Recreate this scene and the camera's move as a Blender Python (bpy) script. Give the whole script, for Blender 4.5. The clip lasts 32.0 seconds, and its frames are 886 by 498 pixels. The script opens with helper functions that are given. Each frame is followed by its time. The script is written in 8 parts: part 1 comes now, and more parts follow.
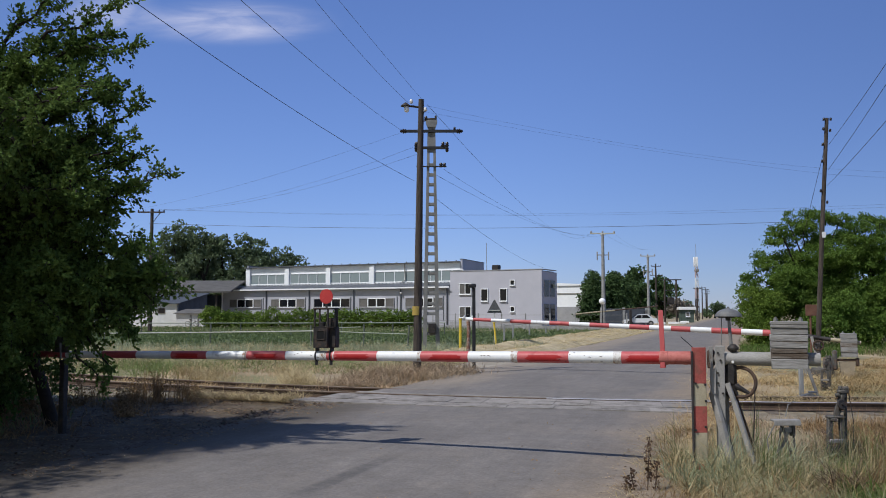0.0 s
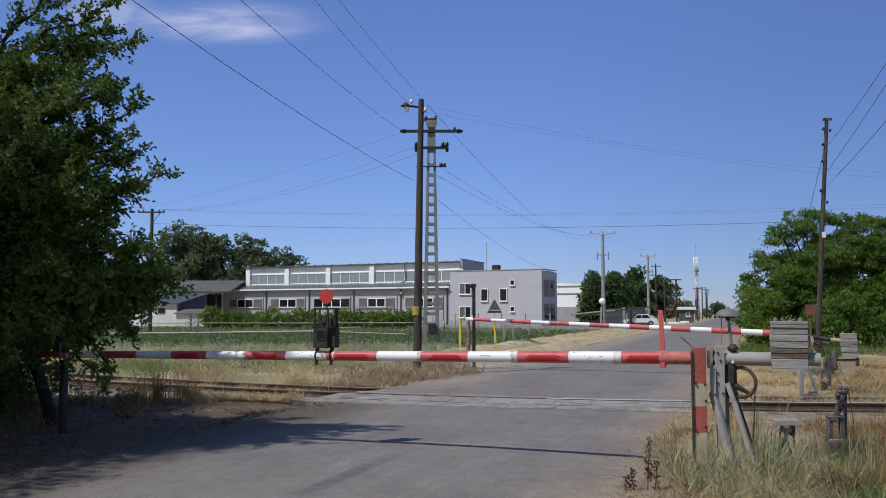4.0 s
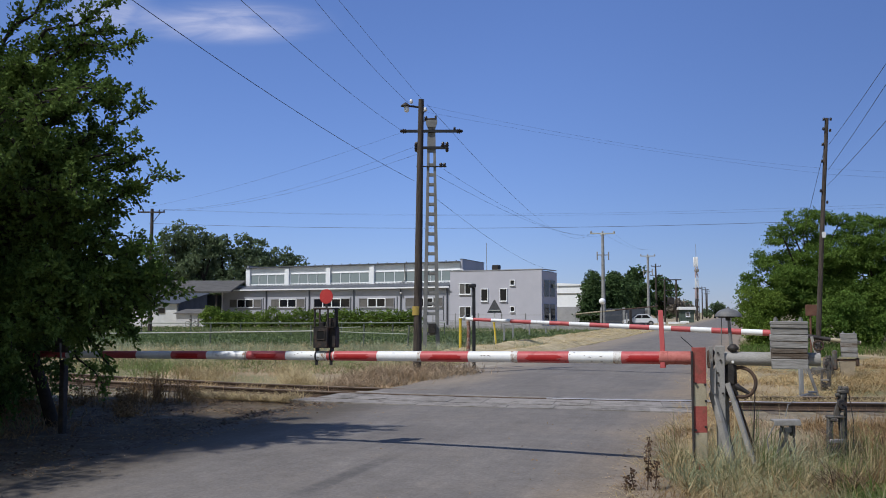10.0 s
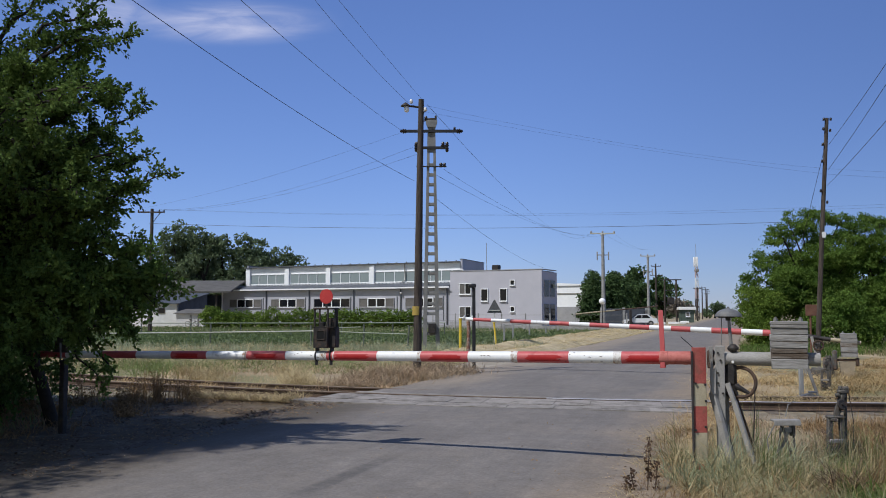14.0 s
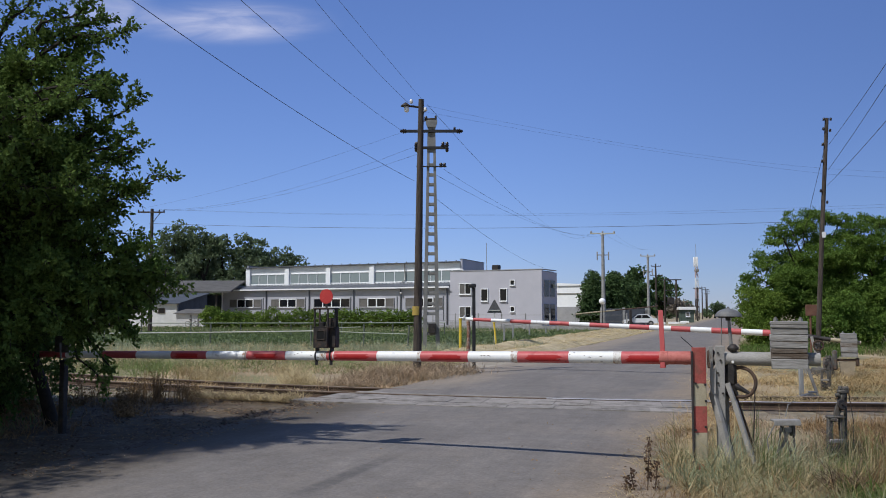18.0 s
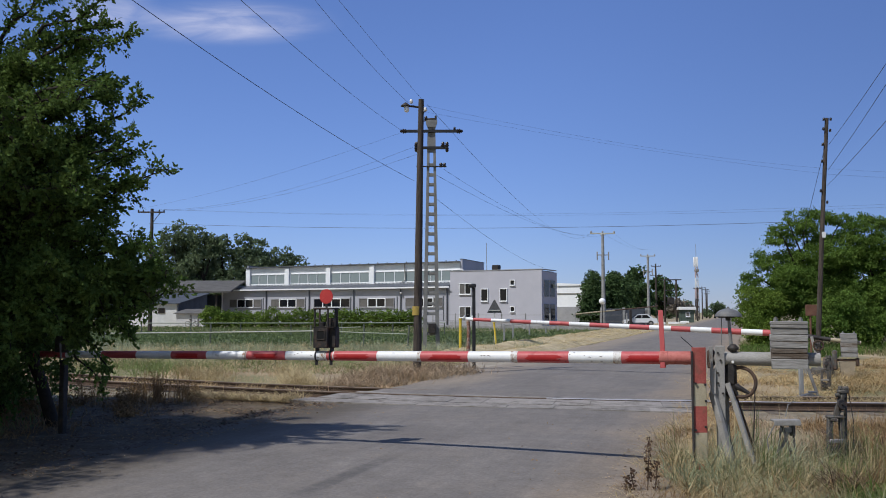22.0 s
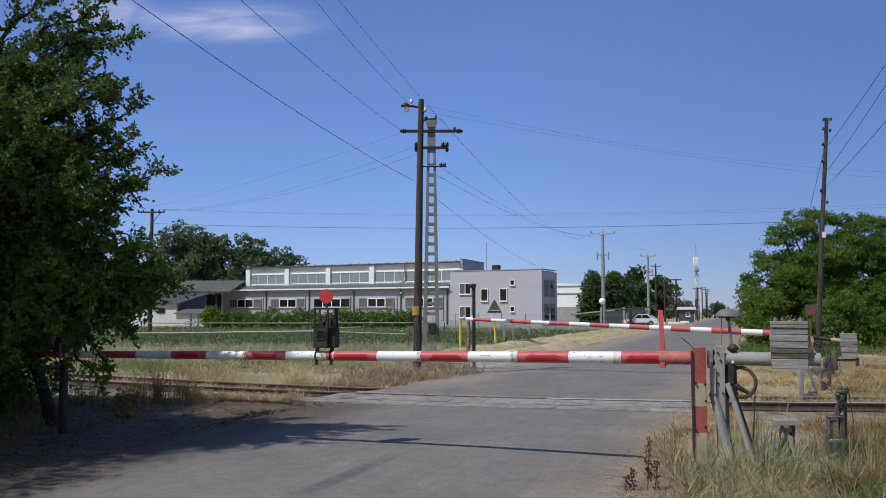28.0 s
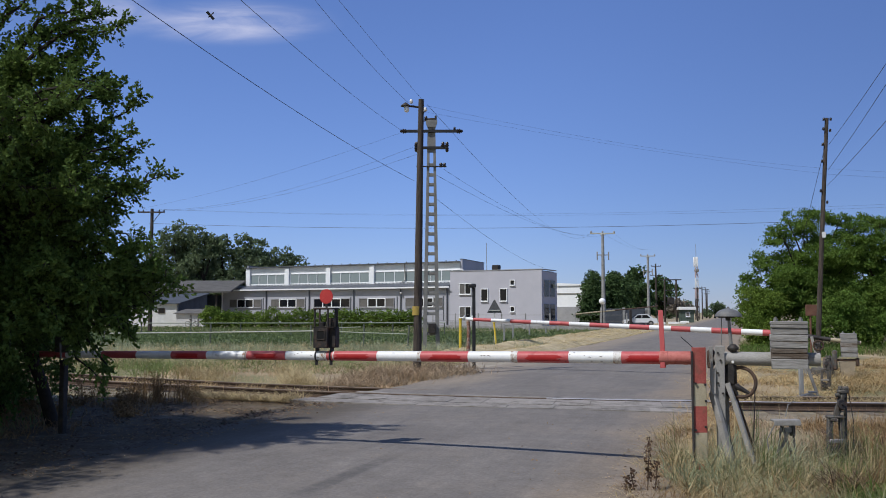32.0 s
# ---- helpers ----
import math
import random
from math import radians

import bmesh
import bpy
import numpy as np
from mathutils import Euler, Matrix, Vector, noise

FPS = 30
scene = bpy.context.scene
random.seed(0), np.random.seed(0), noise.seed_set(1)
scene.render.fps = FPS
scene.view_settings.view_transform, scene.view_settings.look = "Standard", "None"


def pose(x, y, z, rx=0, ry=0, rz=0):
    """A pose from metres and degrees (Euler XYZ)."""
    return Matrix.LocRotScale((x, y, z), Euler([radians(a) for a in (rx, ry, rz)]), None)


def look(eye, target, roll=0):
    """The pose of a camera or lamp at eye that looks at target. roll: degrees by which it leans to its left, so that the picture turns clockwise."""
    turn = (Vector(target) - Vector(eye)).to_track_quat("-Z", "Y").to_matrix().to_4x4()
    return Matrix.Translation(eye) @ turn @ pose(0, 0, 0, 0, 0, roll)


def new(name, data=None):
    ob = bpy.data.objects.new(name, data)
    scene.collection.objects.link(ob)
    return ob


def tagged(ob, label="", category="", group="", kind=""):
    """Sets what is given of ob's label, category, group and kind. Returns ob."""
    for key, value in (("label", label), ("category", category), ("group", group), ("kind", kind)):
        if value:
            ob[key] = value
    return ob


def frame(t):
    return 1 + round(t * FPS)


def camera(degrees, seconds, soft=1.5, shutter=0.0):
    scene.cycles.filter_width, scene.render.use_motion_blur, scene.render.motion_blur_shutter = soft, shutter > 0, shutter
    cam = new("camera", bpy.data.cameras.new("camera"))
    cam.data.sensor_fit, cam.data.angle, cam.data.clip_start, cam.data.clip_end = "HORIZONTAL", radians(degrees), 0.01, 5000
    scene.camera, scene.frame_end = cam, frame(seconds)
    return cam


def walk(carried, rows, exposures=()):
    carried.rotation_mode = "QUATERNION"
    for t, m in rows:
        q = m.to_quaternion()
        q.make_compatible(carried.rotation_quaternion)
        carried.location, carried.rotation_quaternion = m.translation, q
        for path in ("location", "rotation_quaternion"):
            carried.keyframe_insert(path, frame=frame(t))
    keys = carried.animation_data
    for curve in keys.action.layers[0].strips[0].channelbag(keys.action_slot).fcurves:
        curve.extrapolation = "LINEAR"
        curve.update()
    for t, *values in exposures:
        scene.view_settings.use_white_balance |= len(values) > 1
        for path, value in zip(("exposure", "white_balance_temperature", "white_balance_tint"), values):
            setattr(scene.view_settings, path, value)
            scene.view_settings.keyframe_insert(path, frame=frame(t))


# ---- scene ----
# ---------------------------------------------------------------- camera
cam = camera(54.0, 32.0, soft=0.95)
EYE = (0.0, 0.0, 1.7)
VIEW = pose(*EYE, 94.163, 0, 0)
walk(cam, [(0.0, VIEW), (32.0, VIEW)], exposures=[(0.0, 0.0, 6500, 10), (32.0, 0.0, 6500, 10)])

# ---------------------------------------------------------------- daylight
SUN_EL, SUN_AZ = 54.0, -125.0          # height, and bearing from +y towards +x, in degrees
world = bpy.data.worlds.new("sky")
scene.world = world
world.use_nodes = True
wn = world.node_tree.nodes
sky = wn.new("ShaderNodeTexSky")
sky.sky_type = "NISHITA"
sky.sun_disc = False
sky.sun_elevation, sky.sun_rotation = radians(SUN_EL), radians(SUN_AZ)
sky.air_density, sky.dust_density, sky.ozone_density = 1.0, 0.0, 6.0
wn["Background"].inputs["Strength"].default_value = 0.125
level = wn.new("ShaderNodeGamma")
level.inputs["Gamma"].default_value = 0.78
deep = wn.new("ShaderNodeMix")
deep.data_type, deep.blend_type = "RGBA", "MULTIPLY"
deep.inputs["Factor"].default_value = 1.0
# hand-set tint by direction: deep blue away from the sun, warm towards it
# the warm side lies behind the camera and takes blue out of shade
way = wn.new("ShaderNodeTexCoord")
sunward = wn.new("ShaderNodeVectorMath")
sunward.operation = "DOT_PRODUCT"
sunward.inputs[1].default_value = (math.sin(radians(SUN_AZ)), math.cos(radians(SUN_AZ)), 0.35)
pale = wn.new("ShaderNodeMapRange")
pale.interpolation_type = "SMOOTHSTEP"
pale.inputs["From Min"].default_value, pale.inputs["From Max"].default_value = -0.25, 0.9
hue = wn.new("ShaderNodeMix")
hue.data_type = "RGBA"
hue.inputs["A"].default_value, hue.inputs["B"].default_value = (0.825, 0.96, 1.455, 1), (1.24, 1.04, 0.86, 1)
# sky farthest from the sun darkened by hand, the view's right side most
far_side = wn.new("ShaderNodeMapRange")
far_side.interpolation_type = "SMOOTHSTEP"
far_side.inputs["From Min"].default_value, far_side.inputs["From Max"].default_value = -0.48, -0.9
far_side.inputs["To Min"].default_value, far_side.inputs["To Max"].default_value = 1.0, 0.72
depth = wn.new("ShaderNodeVectorMath")
depth.operation = "SCALE"
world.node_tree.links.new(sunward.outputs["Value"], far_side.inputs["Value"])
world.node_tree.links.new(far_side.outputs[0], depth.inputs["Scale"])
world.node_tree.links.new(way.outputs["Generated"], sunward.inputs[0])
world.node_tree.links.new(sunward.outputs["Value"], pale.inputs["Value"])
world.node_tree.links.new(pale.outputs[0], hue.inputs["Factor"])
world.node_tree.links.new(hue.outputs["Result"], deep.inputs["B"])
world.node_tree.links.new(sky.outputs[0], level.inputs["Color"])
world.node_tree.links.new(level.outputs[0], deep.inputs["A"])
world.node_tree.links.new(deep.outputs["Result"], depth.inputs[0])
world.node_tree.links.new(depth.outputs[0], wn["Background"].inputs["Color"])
sun = new("sun", bpy.data.lights.new("sun", "SUN"))
sun.data.energy, sun.data.angle, sun.data.color = 3.68, radians(0.9), (1.0, 0.99, 0.98)
to_sun = Vector((math.sin(radians(SUN_AZ)) * math.cos(radians(SUN_EL)), math.cos(radians(SUN_AZ)) * math.cos(radians(SUN_EL)), math.sin(radians(SUN_EL))))
sun.matrix_world = look(to_sun * 60, (0, 0, 0))


# ---------------------------------------------------------------- materials
def surface(name, c1, c2, scale=4.0, rough=0.8, bump=0.2, metal=0.0, fine=60.0, c3=None, c3_scale=0.6, c3_edge=0.58, per="", hue=0.0, light_through=0.0, spec=0.4, stretch=None):
    """Two-scale noise colour c1 to c2, stains of c3, fine bump; per: 'object' or 'island' varies the brightness piece by piece by hue."""
    m = bpy.data.materials.new(name)
    m.use_nodes = True
    n, l = m.node_tree.nodes, m.node_tree.links
    b = n["Principled BSDF"]
    b.inputs["Roughness"].default_value = rough
    b.inputs["Metallic"].default_value = metal
    b.inputs["Specular IOR Level"].default_value = spec
    tc = n.new("ShaderNodeTexCoord")
    spot = tc.outputs["Object"]
    if stretch:
        grain = n.new("ShaderNodeMapping")
        grain.inputs["Scale"].default_value = stretch
        l.new(spot, grain.inputs["Vector"])
        spot = grain.outputs[0]
    big = n.new("ShaderNodeTexNoise")
    big.inputs["Scale"].default_value, big.inputs["Detail"].default_value = scale, 6
    big.inputs["Roughness"].default_value = 0.65
    l.new(spot, big.inputs["Vector"])
    small = n.new("ShaderNodeTexNoise")
    small.inputs["Scale"].default_value, small.inputs["Detail"].default_value = fine, 3
    l.new(spot, small.inputs["Vector"])
    add = n.new("ShaderNodeMath")
    add.operation = "MULTIPLY_ADD"
    add.inputs[1].default_value, add.inputs[2].default_value = 0.45, -0.22
    l.new(small.outputs["Fac"], add.inputs[0])
    tot = n.new("ShaderNodeMath")
    tot.operation = "ADD"
    l.new(big.outputs["Fac"], tot.inputs[0])
    l.new(add.outputs[0], tot.inputs[1])
    ramp = n.new("ShaderNodeValToRGB")
    ramp.color_ramp.elements[0].position, ramp.color_ramp.elements[1].position = 0.32, 0.68
    ramp.color_ramp.elements[0].color, ramp.color_ramp.elements[1].color = (*c1, 1), (*c2, 1)
    l.new(tot.outputs[0], ramp.inputs[0])
    col = ramp.outputs["Color"]
    if c3:
        st = n.new("ShaderNodeTexNoise")
        st.inputs["Scale"].default_value, st.inputs["Detail"].default_value = c3_scale, 8
        st.inputs["Roughness"].default_value = 0.7
        l.new(spot, st.inputs["Vector"])
        mr = n.new("ShaderNodeMapRange")
        mr.inputs["From Min"].default_value, mr.inputs["From Max"].default_value = c3_edge - 0.05, c3_edge + 0.07
        l.new(st.outputs["Fac"], mr.inputs["Value"])
        mx = n.new("ShaderNodeMix")
        mx.data_type = "RGBA"
        mx.inputs["B"].default_value = (*c3, 1)
        l.new(mr.outputs[0], mx.inputs["Factor"])
        l.new(col, mx.inputs["A"])
        col = mx.outputs["Result"]
    if per:
        if per == "object":
            src = n.new("ShaderNodeObjectInfo").outputs["Random"]
        else:
            src = n.new("ShaderNodeNewGeometry").outputs["Random Per Island"]
        mr = n.new("ShaderNodeMapRange")
        mr.inputs["To Min"].default_value, mr.inputs["To Max"].default_value = 1 - hue, 1 + hue
        l.new(src, mr.inputs["Value"])
        hs = n.new("ShaderNodeHueSaturation")
        l.new(mr.outputs[0], hs.inputs["Value"])
        l.new(col, hs.inputs["Color"])
        col = hs.outputs["Color"]
    l.new(col, b.inputs["Base Color"])
    if bump:
        bp = n.new("ShaderNodeBump")
        bp.inputs["Strength"].default_value, bp.inputs["Distance"].default_value = bump, 0.02
        l.new(tot.outputs[0], bp.inputs["Height"])
        l.new(bp.outputs["Normal"], b.inputs["Normal"])
    if light_through:
        tr = n.new("ShaderNodeBsdfTranslucent")
        l.new(col, tr.inputs["Color"])
        ms = n.new("ShaderNodeMixShader")
        ms.inputs[0].default_value = light_through
        l.new(b.outputs[0], ms.inputs[1])
        l.new(tr.outputs[0], ms.inputs[2])
        l.new(ms.outputs[0], n["Material Output"].inputs["Surface"])
    return m


ASPHALT = surface("asphalt", (0.143, 0.127, 0.112), (0.193, 0.173, 0.154), 0.7, 0.9, 0.6, fine=32, c3=(0.186, 0.163, 0.14), c3_scale=0.45, c3_edge=0.56)
DRY_SOIL = surface("dry_soil", (0.24, 0.185, 0.115), (0.43, 0.34, 0.215), 0.8, 0.95, 0.6, fine=9, c3=(0.16, 0.165, 0.075), c3_scale=0.12, c3_edge=0.53)
SAND = surface("sandy_shoulder", (0.26, 0.22, 0.165), (0.38, 0.33, 0.255), 1.2, 0.95, 0.4, fine=30)
# dark gravel earth, its colour lowered further to deepen the elm's shade
SHADE_EARTH = surface("shade_darkened_gravel_earth", (0.05, 0.034, 0.018), (0.134, 0.1, 0.06), 3.2, 0.95, 1.0, fine=24, c3=(0.16, 0.134, 0.098), c3_scale=2.1, c3_edge=0.57)
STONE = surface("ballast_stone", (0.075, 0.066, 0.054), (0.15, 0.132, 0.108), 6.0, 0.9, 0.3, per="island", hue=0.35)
BALLAST = surface("tan_ballast", (0.13, 0.105, 0.072), (0.26, 0.215, 0.15), 3.0, 0.95, 0.7, fine=22)
CONCRETE = surface("concrete", (0.205, 0.206, 0.202), (0.335, 0.335, 0.326), 1.5, 0.9, 0.3, fine=40, c3=(0.19, 0.18, 0.165), c3_scale=2.0)
PANEL = surface("crossing_concrete", (0.21, 0.188, 0.165), (0.315, 0.285, 0.255), 2.2, 0.9, 0.5, fine=30, c3=(0.14, 0.122, 0.10), c3_scale=2.4, c3_edge=0.55, per="object", hue=0.10)
RAIL_SIDE = surface("rail_rust", (0.055, 0.036, 0.025), (0.115, 0.075, 0.052), 5.0, 0.85, 0.4, fine=50)
RAIL_DULL = surface("dull_rail_steel", (0.12, 0.09, 0.065), (0.22, 0.175, 0.135), 4.0, 0.7, 0.1)
# bright steel for the stretch whose glint is painted in
RAIL_GLINT = surface("rail_steel", (0.74, 0.70, 0.65), (0.86, 0.83, 0.79), 3.0, 0.36, 0.03, metal=0.8)
SLEEPER = surface("sleeper", (0.07, 0.055, 0.04), (0.16, 0.13, 0.10), 2.0, 0.95, 0.5, per="object", hue=0.2)
RED_PAINT = surface("red_paint", (0.47, 0.088, 0.09), (0.53, 0.115, 0.115), 3.0, 0.5, 0.08, c3=(0.36, 0.05, 0.05), c3_scale=3.0, c3_edge=0.6)
RED_FRESH = surface("fresh_red_paint", (0.33, 0.012, 0.014), (0.40, 0.022, 0.022), 5.0, 0.45, 0.05)
RED_OLD = surface("old_red_paint", (0.27, 0.055, 0.045), (0.40, 0.10, 0.08), 5.0, 0.75, 0.25, c3=(0.19, 0.085, 0.06), c3_scale=2.6, c3_edge=0.58)
WHITE_PAINT = surface("white_paint", (0.70, 0.70, 0.69), (0.82, 0.82, 0.81), 3.0, 0.5, 0.08, c3=(0.40, 0.33, 0.25), c3_scale=5.0, c3_edge=0.66)
CHIPPED = surface("chipped_white_paint", (0.60, 0.58, 0.54), (0.74, 0.72, 0.69), 3.0, 0.6, 0.2, c3=(0.26, 0.15, 0.085), c3_scale=14.0, c3_edge=0.53)
POLE_CONCRETE = surface("pole_concrete", (0.14, 0.14, 0.136), (0.225, 0.224, 0.216), 2.0, 0.9, 0.3, fine=40)
CREAM_PAINT = surface("faded_cream_paint", (0.31, 0.265, 0.175), (0.43, 0.375, 0.265), 4.0, 0.7, 0.15, c3=(0.3, 0.22, 0.14), c3_scale=6, c3_edge=0.62)
GREY_PAINT = surface("grey_paint", (0.22, 0.21, 0.195), (0.32, 0.305, 0.285), 4.0, 0.65, 0.15, c3=(0.22, 0.19, 0.16), c3_scale=5, c3_edge=0.62)
SLAB_PAINT = surface("weathered_grey_plates", (0.17, 0.162, 0.152), (0.31, 0.30, 0.285), 5.0, 0.8, 0.45, fine=26, c3=(0.14, 0.115, 0.09), c3_scale=3.2, c3_edge=0.6, per="object", hue=0.1, stretch=(0.5, 1, 5))
SLAB_STAIN = surface("rust_stained_plates", (0.10, 0.08, 0.064), (0.27, 0.245, 0.215), 4.0, 0.85, 0.45, fine=20, c3=(0.085, 0.062, 0.045), c3_scale=3.0, c3_edge=0.5, stretch=(0.6, 1, 6))
ARM_PAINT = surface("worn_grey_pipe_paint", (0.22, 0.21, 0.195), (0.34, 0.325, 0.305), 4.0, 0.65, 0.2, c3=(0.13, 0.10, 0.08), c3_scale=4.5, c3_edge=0.61, stretch=(0.6, 1, 1.6))
RED_FADED = surface("sun_faded_red_paint", (0.40, 0.115, 0.095), (0.50, 0.17, 0.145), 6.0, 0.7, 0.15, c3=(0.30, 0.06, 0.05), c3_scale=9.0, c3_edge=0.6)
RUSTY_BLACK = surface("rust_speckled_black", (0.012, 0.011, 0.011), (0.035, 0.029, 0.026), 9.0, 0.65, 0.3, c3=(0.075, 0.042, 0.028), c3_scale=9.0, c3_edge=0.56)
TAN_BLOCK = surface("dusty_concrete_block", (0.24, 0.195, 0.135), (0.36, 0.30, 0.22), 5.0, 0.95, 0.4)
DARK_IRON = surface("dark_iron", (0.022, 0.02, 0.02), (0.055, 0.048, 0.044), 8.0, 0.6, 0.2, metal=0.3, c3=(0.10, 0.055, 0.035), c3_scale=7, c3_edge=0.62)
BLACK = surface("black_paint", (0.012, 0.012, 0.013), (0.03, 0.03, 0.032), 6.0, 0.5, 0.1)
STEEL = surface("grey_steel", (0.17, 0.165, 0.155), (0.26, 0.25, 0.235), 6.0, 0.7, 0.15, metal=0.0, c3=(0.16, 0.12, 0.09), c3_scale=8, c3_edge=0.62)
BELL_GREY = surface("bell_grey", (0.11, 0.11, 0.112), (0.17, 0.17, 0.17), 6.0, 0.6, 0.1, c3=(0.12, 0.09, 0.07), c3_scale=8, c3_edge=0.6)
RUSTY_IRON = surface("rusty_iron", (0.045, 0.028, 0.02), (0.105, 0.065, 0.045), 9.0, 0.75, 0.3)
BLUE_IRON = surface("blue_grey_iron", (0.06, 0.065, 0.078), (0.11, 0.118, 0.135), 7.0, 0.7, 0.2)
WEATHERED = surface("weathered_iron", (0.045, 0.042, 0.038), (0.125, 0.116, 0.103), 9.0, 0.85, 0.3, c3=(0.13, 0.075, 0.05), c3_scale=8, c3_edge=0.58)
RED_LENS = surface("red_lens", (0.42, 0.034, 0.034), (0.50, 0.055, 0.05), 8.0, 0.35, 0.0)
OLD_WOOD = surface("tarred_pole_wood", (0.024, 0.019, 0.016), (0.092, 0.073, 0.06), 7.0, 0.9, 0.6, fine=40, stretch=(1.6, 1.6, 0.16))
WIRE_MAT = surface("wire", (0.03, 0.03, 0.032), (0.06, 0.06, 0.062), 3.0, 0.6, 0.0)
PORCELAIN = surface("porcelain", (0.60, 0.58, 0.55), (0.75, 0.73, 0.70), 8.0, 0.25, 0.0)
BROWN_PORCELAIN = surface("brown_porcelain", (0.014, 0.010, 0.009), (0.026, 0.018, 0.015), 8.0, 0.3, 0.0)
OCHRE = surface("dull_ochre_paint", (0.34, 0.235, 0.05), (0.46, 0.33, 0.085), 6.0, 0.7, 0.1, c3=(0.12, 0.09, 0.05), c3_scale=6, c3_edge=0.6)
YELLOW = surface("yellow_paint", (0.55, 0.40, 0.03), (0.68, 0.50, 0.05), 5.0, 0.6, 0.1)
PIPE_GREY = surface("galvanised_pipe", (0.40, 0.405, 0.365), (0.54, 0.545, 0.49), 3.0, 0.6, 0.1, metal=0.0)
OLIVE_POST = surface("olive_fence_paint", (0.085, 0.098, 0.075), (0.15, 0.165, 0.13), 4.0, 0.8, 0.15)
FENCE_GREEN = surface("faded_fence_paint", (0.22, 0.25, 0.19), (0.33, 0.36, 0.28), 4.0, 0.7, 0.15)
CLADDING = surface("grey_cladding", (0.345, 0.35, 0.395), (0.395, 0.40, 0.445), 0.35, 0.65, 0.05, fine=6)
RENDER_GREY = surface("lilac_grey_render", (0.395, 0.392, 0.44), (0.44, 0.436, 0.485), 0.4, 0.85, 0.1, fine=12)
PLINTH = surface("plinth", (0.25, 0.25, 0.26), (0.33, 0.33, 0.34), 0.8, 0.85, 0.1)
ROOF_METAL = surface("dark_roof_sheet", (0.07, 0.076, 0.09), (0.115, 0.122, 0.138), 0.6, 0.5, 0.05)
WHITE_PVC = surface("white_pvc", (0.76, 0.77, 0.78), (0.84, 0.85, 0.86), 2.0, 0.4, 0.0)
BLIND = surface("grey_blind", (0.095, 0.088, 0.084), (0.145, 0.136, 0.128), 1.0, 0.6, 0.0, per="object", hue=0.18)
WHITE_WALL = surface("whitewash", (0.48, 0.48, 0.475), (0.62, 0.62, 0.61), 0.6, 0.85, 0.1, c3=(0.38, 0.36, 0.34), c3_scale=0.5, c3_edge=0.6)
SHED_ROOF = surface("asbestos_roof", (0.09, 0.085, 0.078), (0.145, 0.138, 0.128), 0.8, 0.9, 0.2)
DARK_WALL = surface("dark_blue_sheet", (0.045, 0.052, 0.066), (0.075, 0.085, 0.104), 0.8, 0.9, 0.05)
HUT_GREEN = surface("hut_green", (0.05, 0.075, 0.06), (0.085, 0.115, 0.095), 1.2, 0.7, 0.05)
CAR_WHITE = surface("car_silver_white", (0.66, 0.68, 0.71), (0.72, 0.74, 0.77), 1.0, 0.25, 0.0, spec=0.6)
RUBBER = surface("rubber", (0.015, 0.015, 0.016), (0.03, 0.03, 0.03), 9.0, 0.85, 0.1)
MAST_PINK = surface("faded_mast_paint", (0.42, 0.30, 0.275), (0.52, 0.38, 0.35), 2.0, 0.7, 0.1)
RUST_SIGN = surface("rusty_sheet", (0.11, 0.05, 0.032), (0.18, 0.09, 0.06), 4.0, 0.85, 0.2)
LAMP_GLASS = surface("opal_globe", (0.80, 0.80, 0.79), (0.86, 0.86, 0.85), 2.0, 0.2, 0.0)
BARK = surface("bark", (0.014, 0.011, 0.008), (0.038, 0.030, 0.022), 5.0, 0.95, 0.6, fine=50)
LEAF_DARK = surface("leaf_elm", (0.054, 0.1, 0.023), (0.138, 0.2, 0.05), 1.5, 0.7, 0.0, per="island", hue=0.3, light_through=0.27, spec=0.06)
LEAF_MID = surface("leaf_acacia", (0.056, 0.115, 0.023), (0.158, 0.24, 0.048), 0.8, 0.6, 0.0, per="island", hue=0.15, light_through=0.34, spec=0.06)
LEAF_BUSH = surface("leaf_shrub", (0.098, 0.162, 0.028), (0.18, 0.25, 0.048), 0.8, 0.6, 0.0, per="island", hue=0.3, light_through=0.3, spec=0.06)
LEAF_FAR = surface("leaf_far", (0.082, 0.122, 0.06), (0.17, 0.215, 0.12), 0.35, 0.6, 0.0, per="island", hue=0.3, light_through=0.25, spec=0.06)
LEAF_FIR = surface("leaf_fir", (0.036, 0.068, 0.027), (0.084, 0.132, 0.048), 0.4, 0.6, 0.0, per="island", hue=0.3, light_through=0.15, spec=0.06)
LEAF_WITHERED = surface("leaf_withered", (0.15, 0.125, 0.10), (0.26, 0.225, 0.185), 0.5, 0.8, 0.0, per="island", hue=0.3)
HEDGE_LEAF = surface("leaf_hedge", (0.1, 0.168, 0.03), (0.18, 0.255, 0.054), 0.5, 0.55, 0.0, per="island", hue=0.35, light_through=0.3, spec=0.06)
CROP_LEAF = surface("leaf_crop", (0.108, 0.148, 0.06), (0.182, 0.222, 0.1), 0.3, 0.6, 0.0, per="island", hue=0.25, light_through=0.25, spec=0.06)
STRAW = surface("straw", (0.36, 0.275, 0.14), (0.55, 0.44, 0.25), 0.7, 0.8, 0.0, per="island", hue=0.3, light_through=0.25)
STRAW_DULL = surface("dull_straw", (0.285, 0.208, 0.132), (0.46, 0.35, 0.23), 0.7, 0.85, 0.0, per="island", hue=0.3, light_through=0.2)
STRAW_GOLD = surface("golden_straw", (0.38, 0.26, 0.115), (0.58, 0.42, 0.21), 0.7, 0.8, 0.0, per="island", hue=0.3, light_through=0.25)
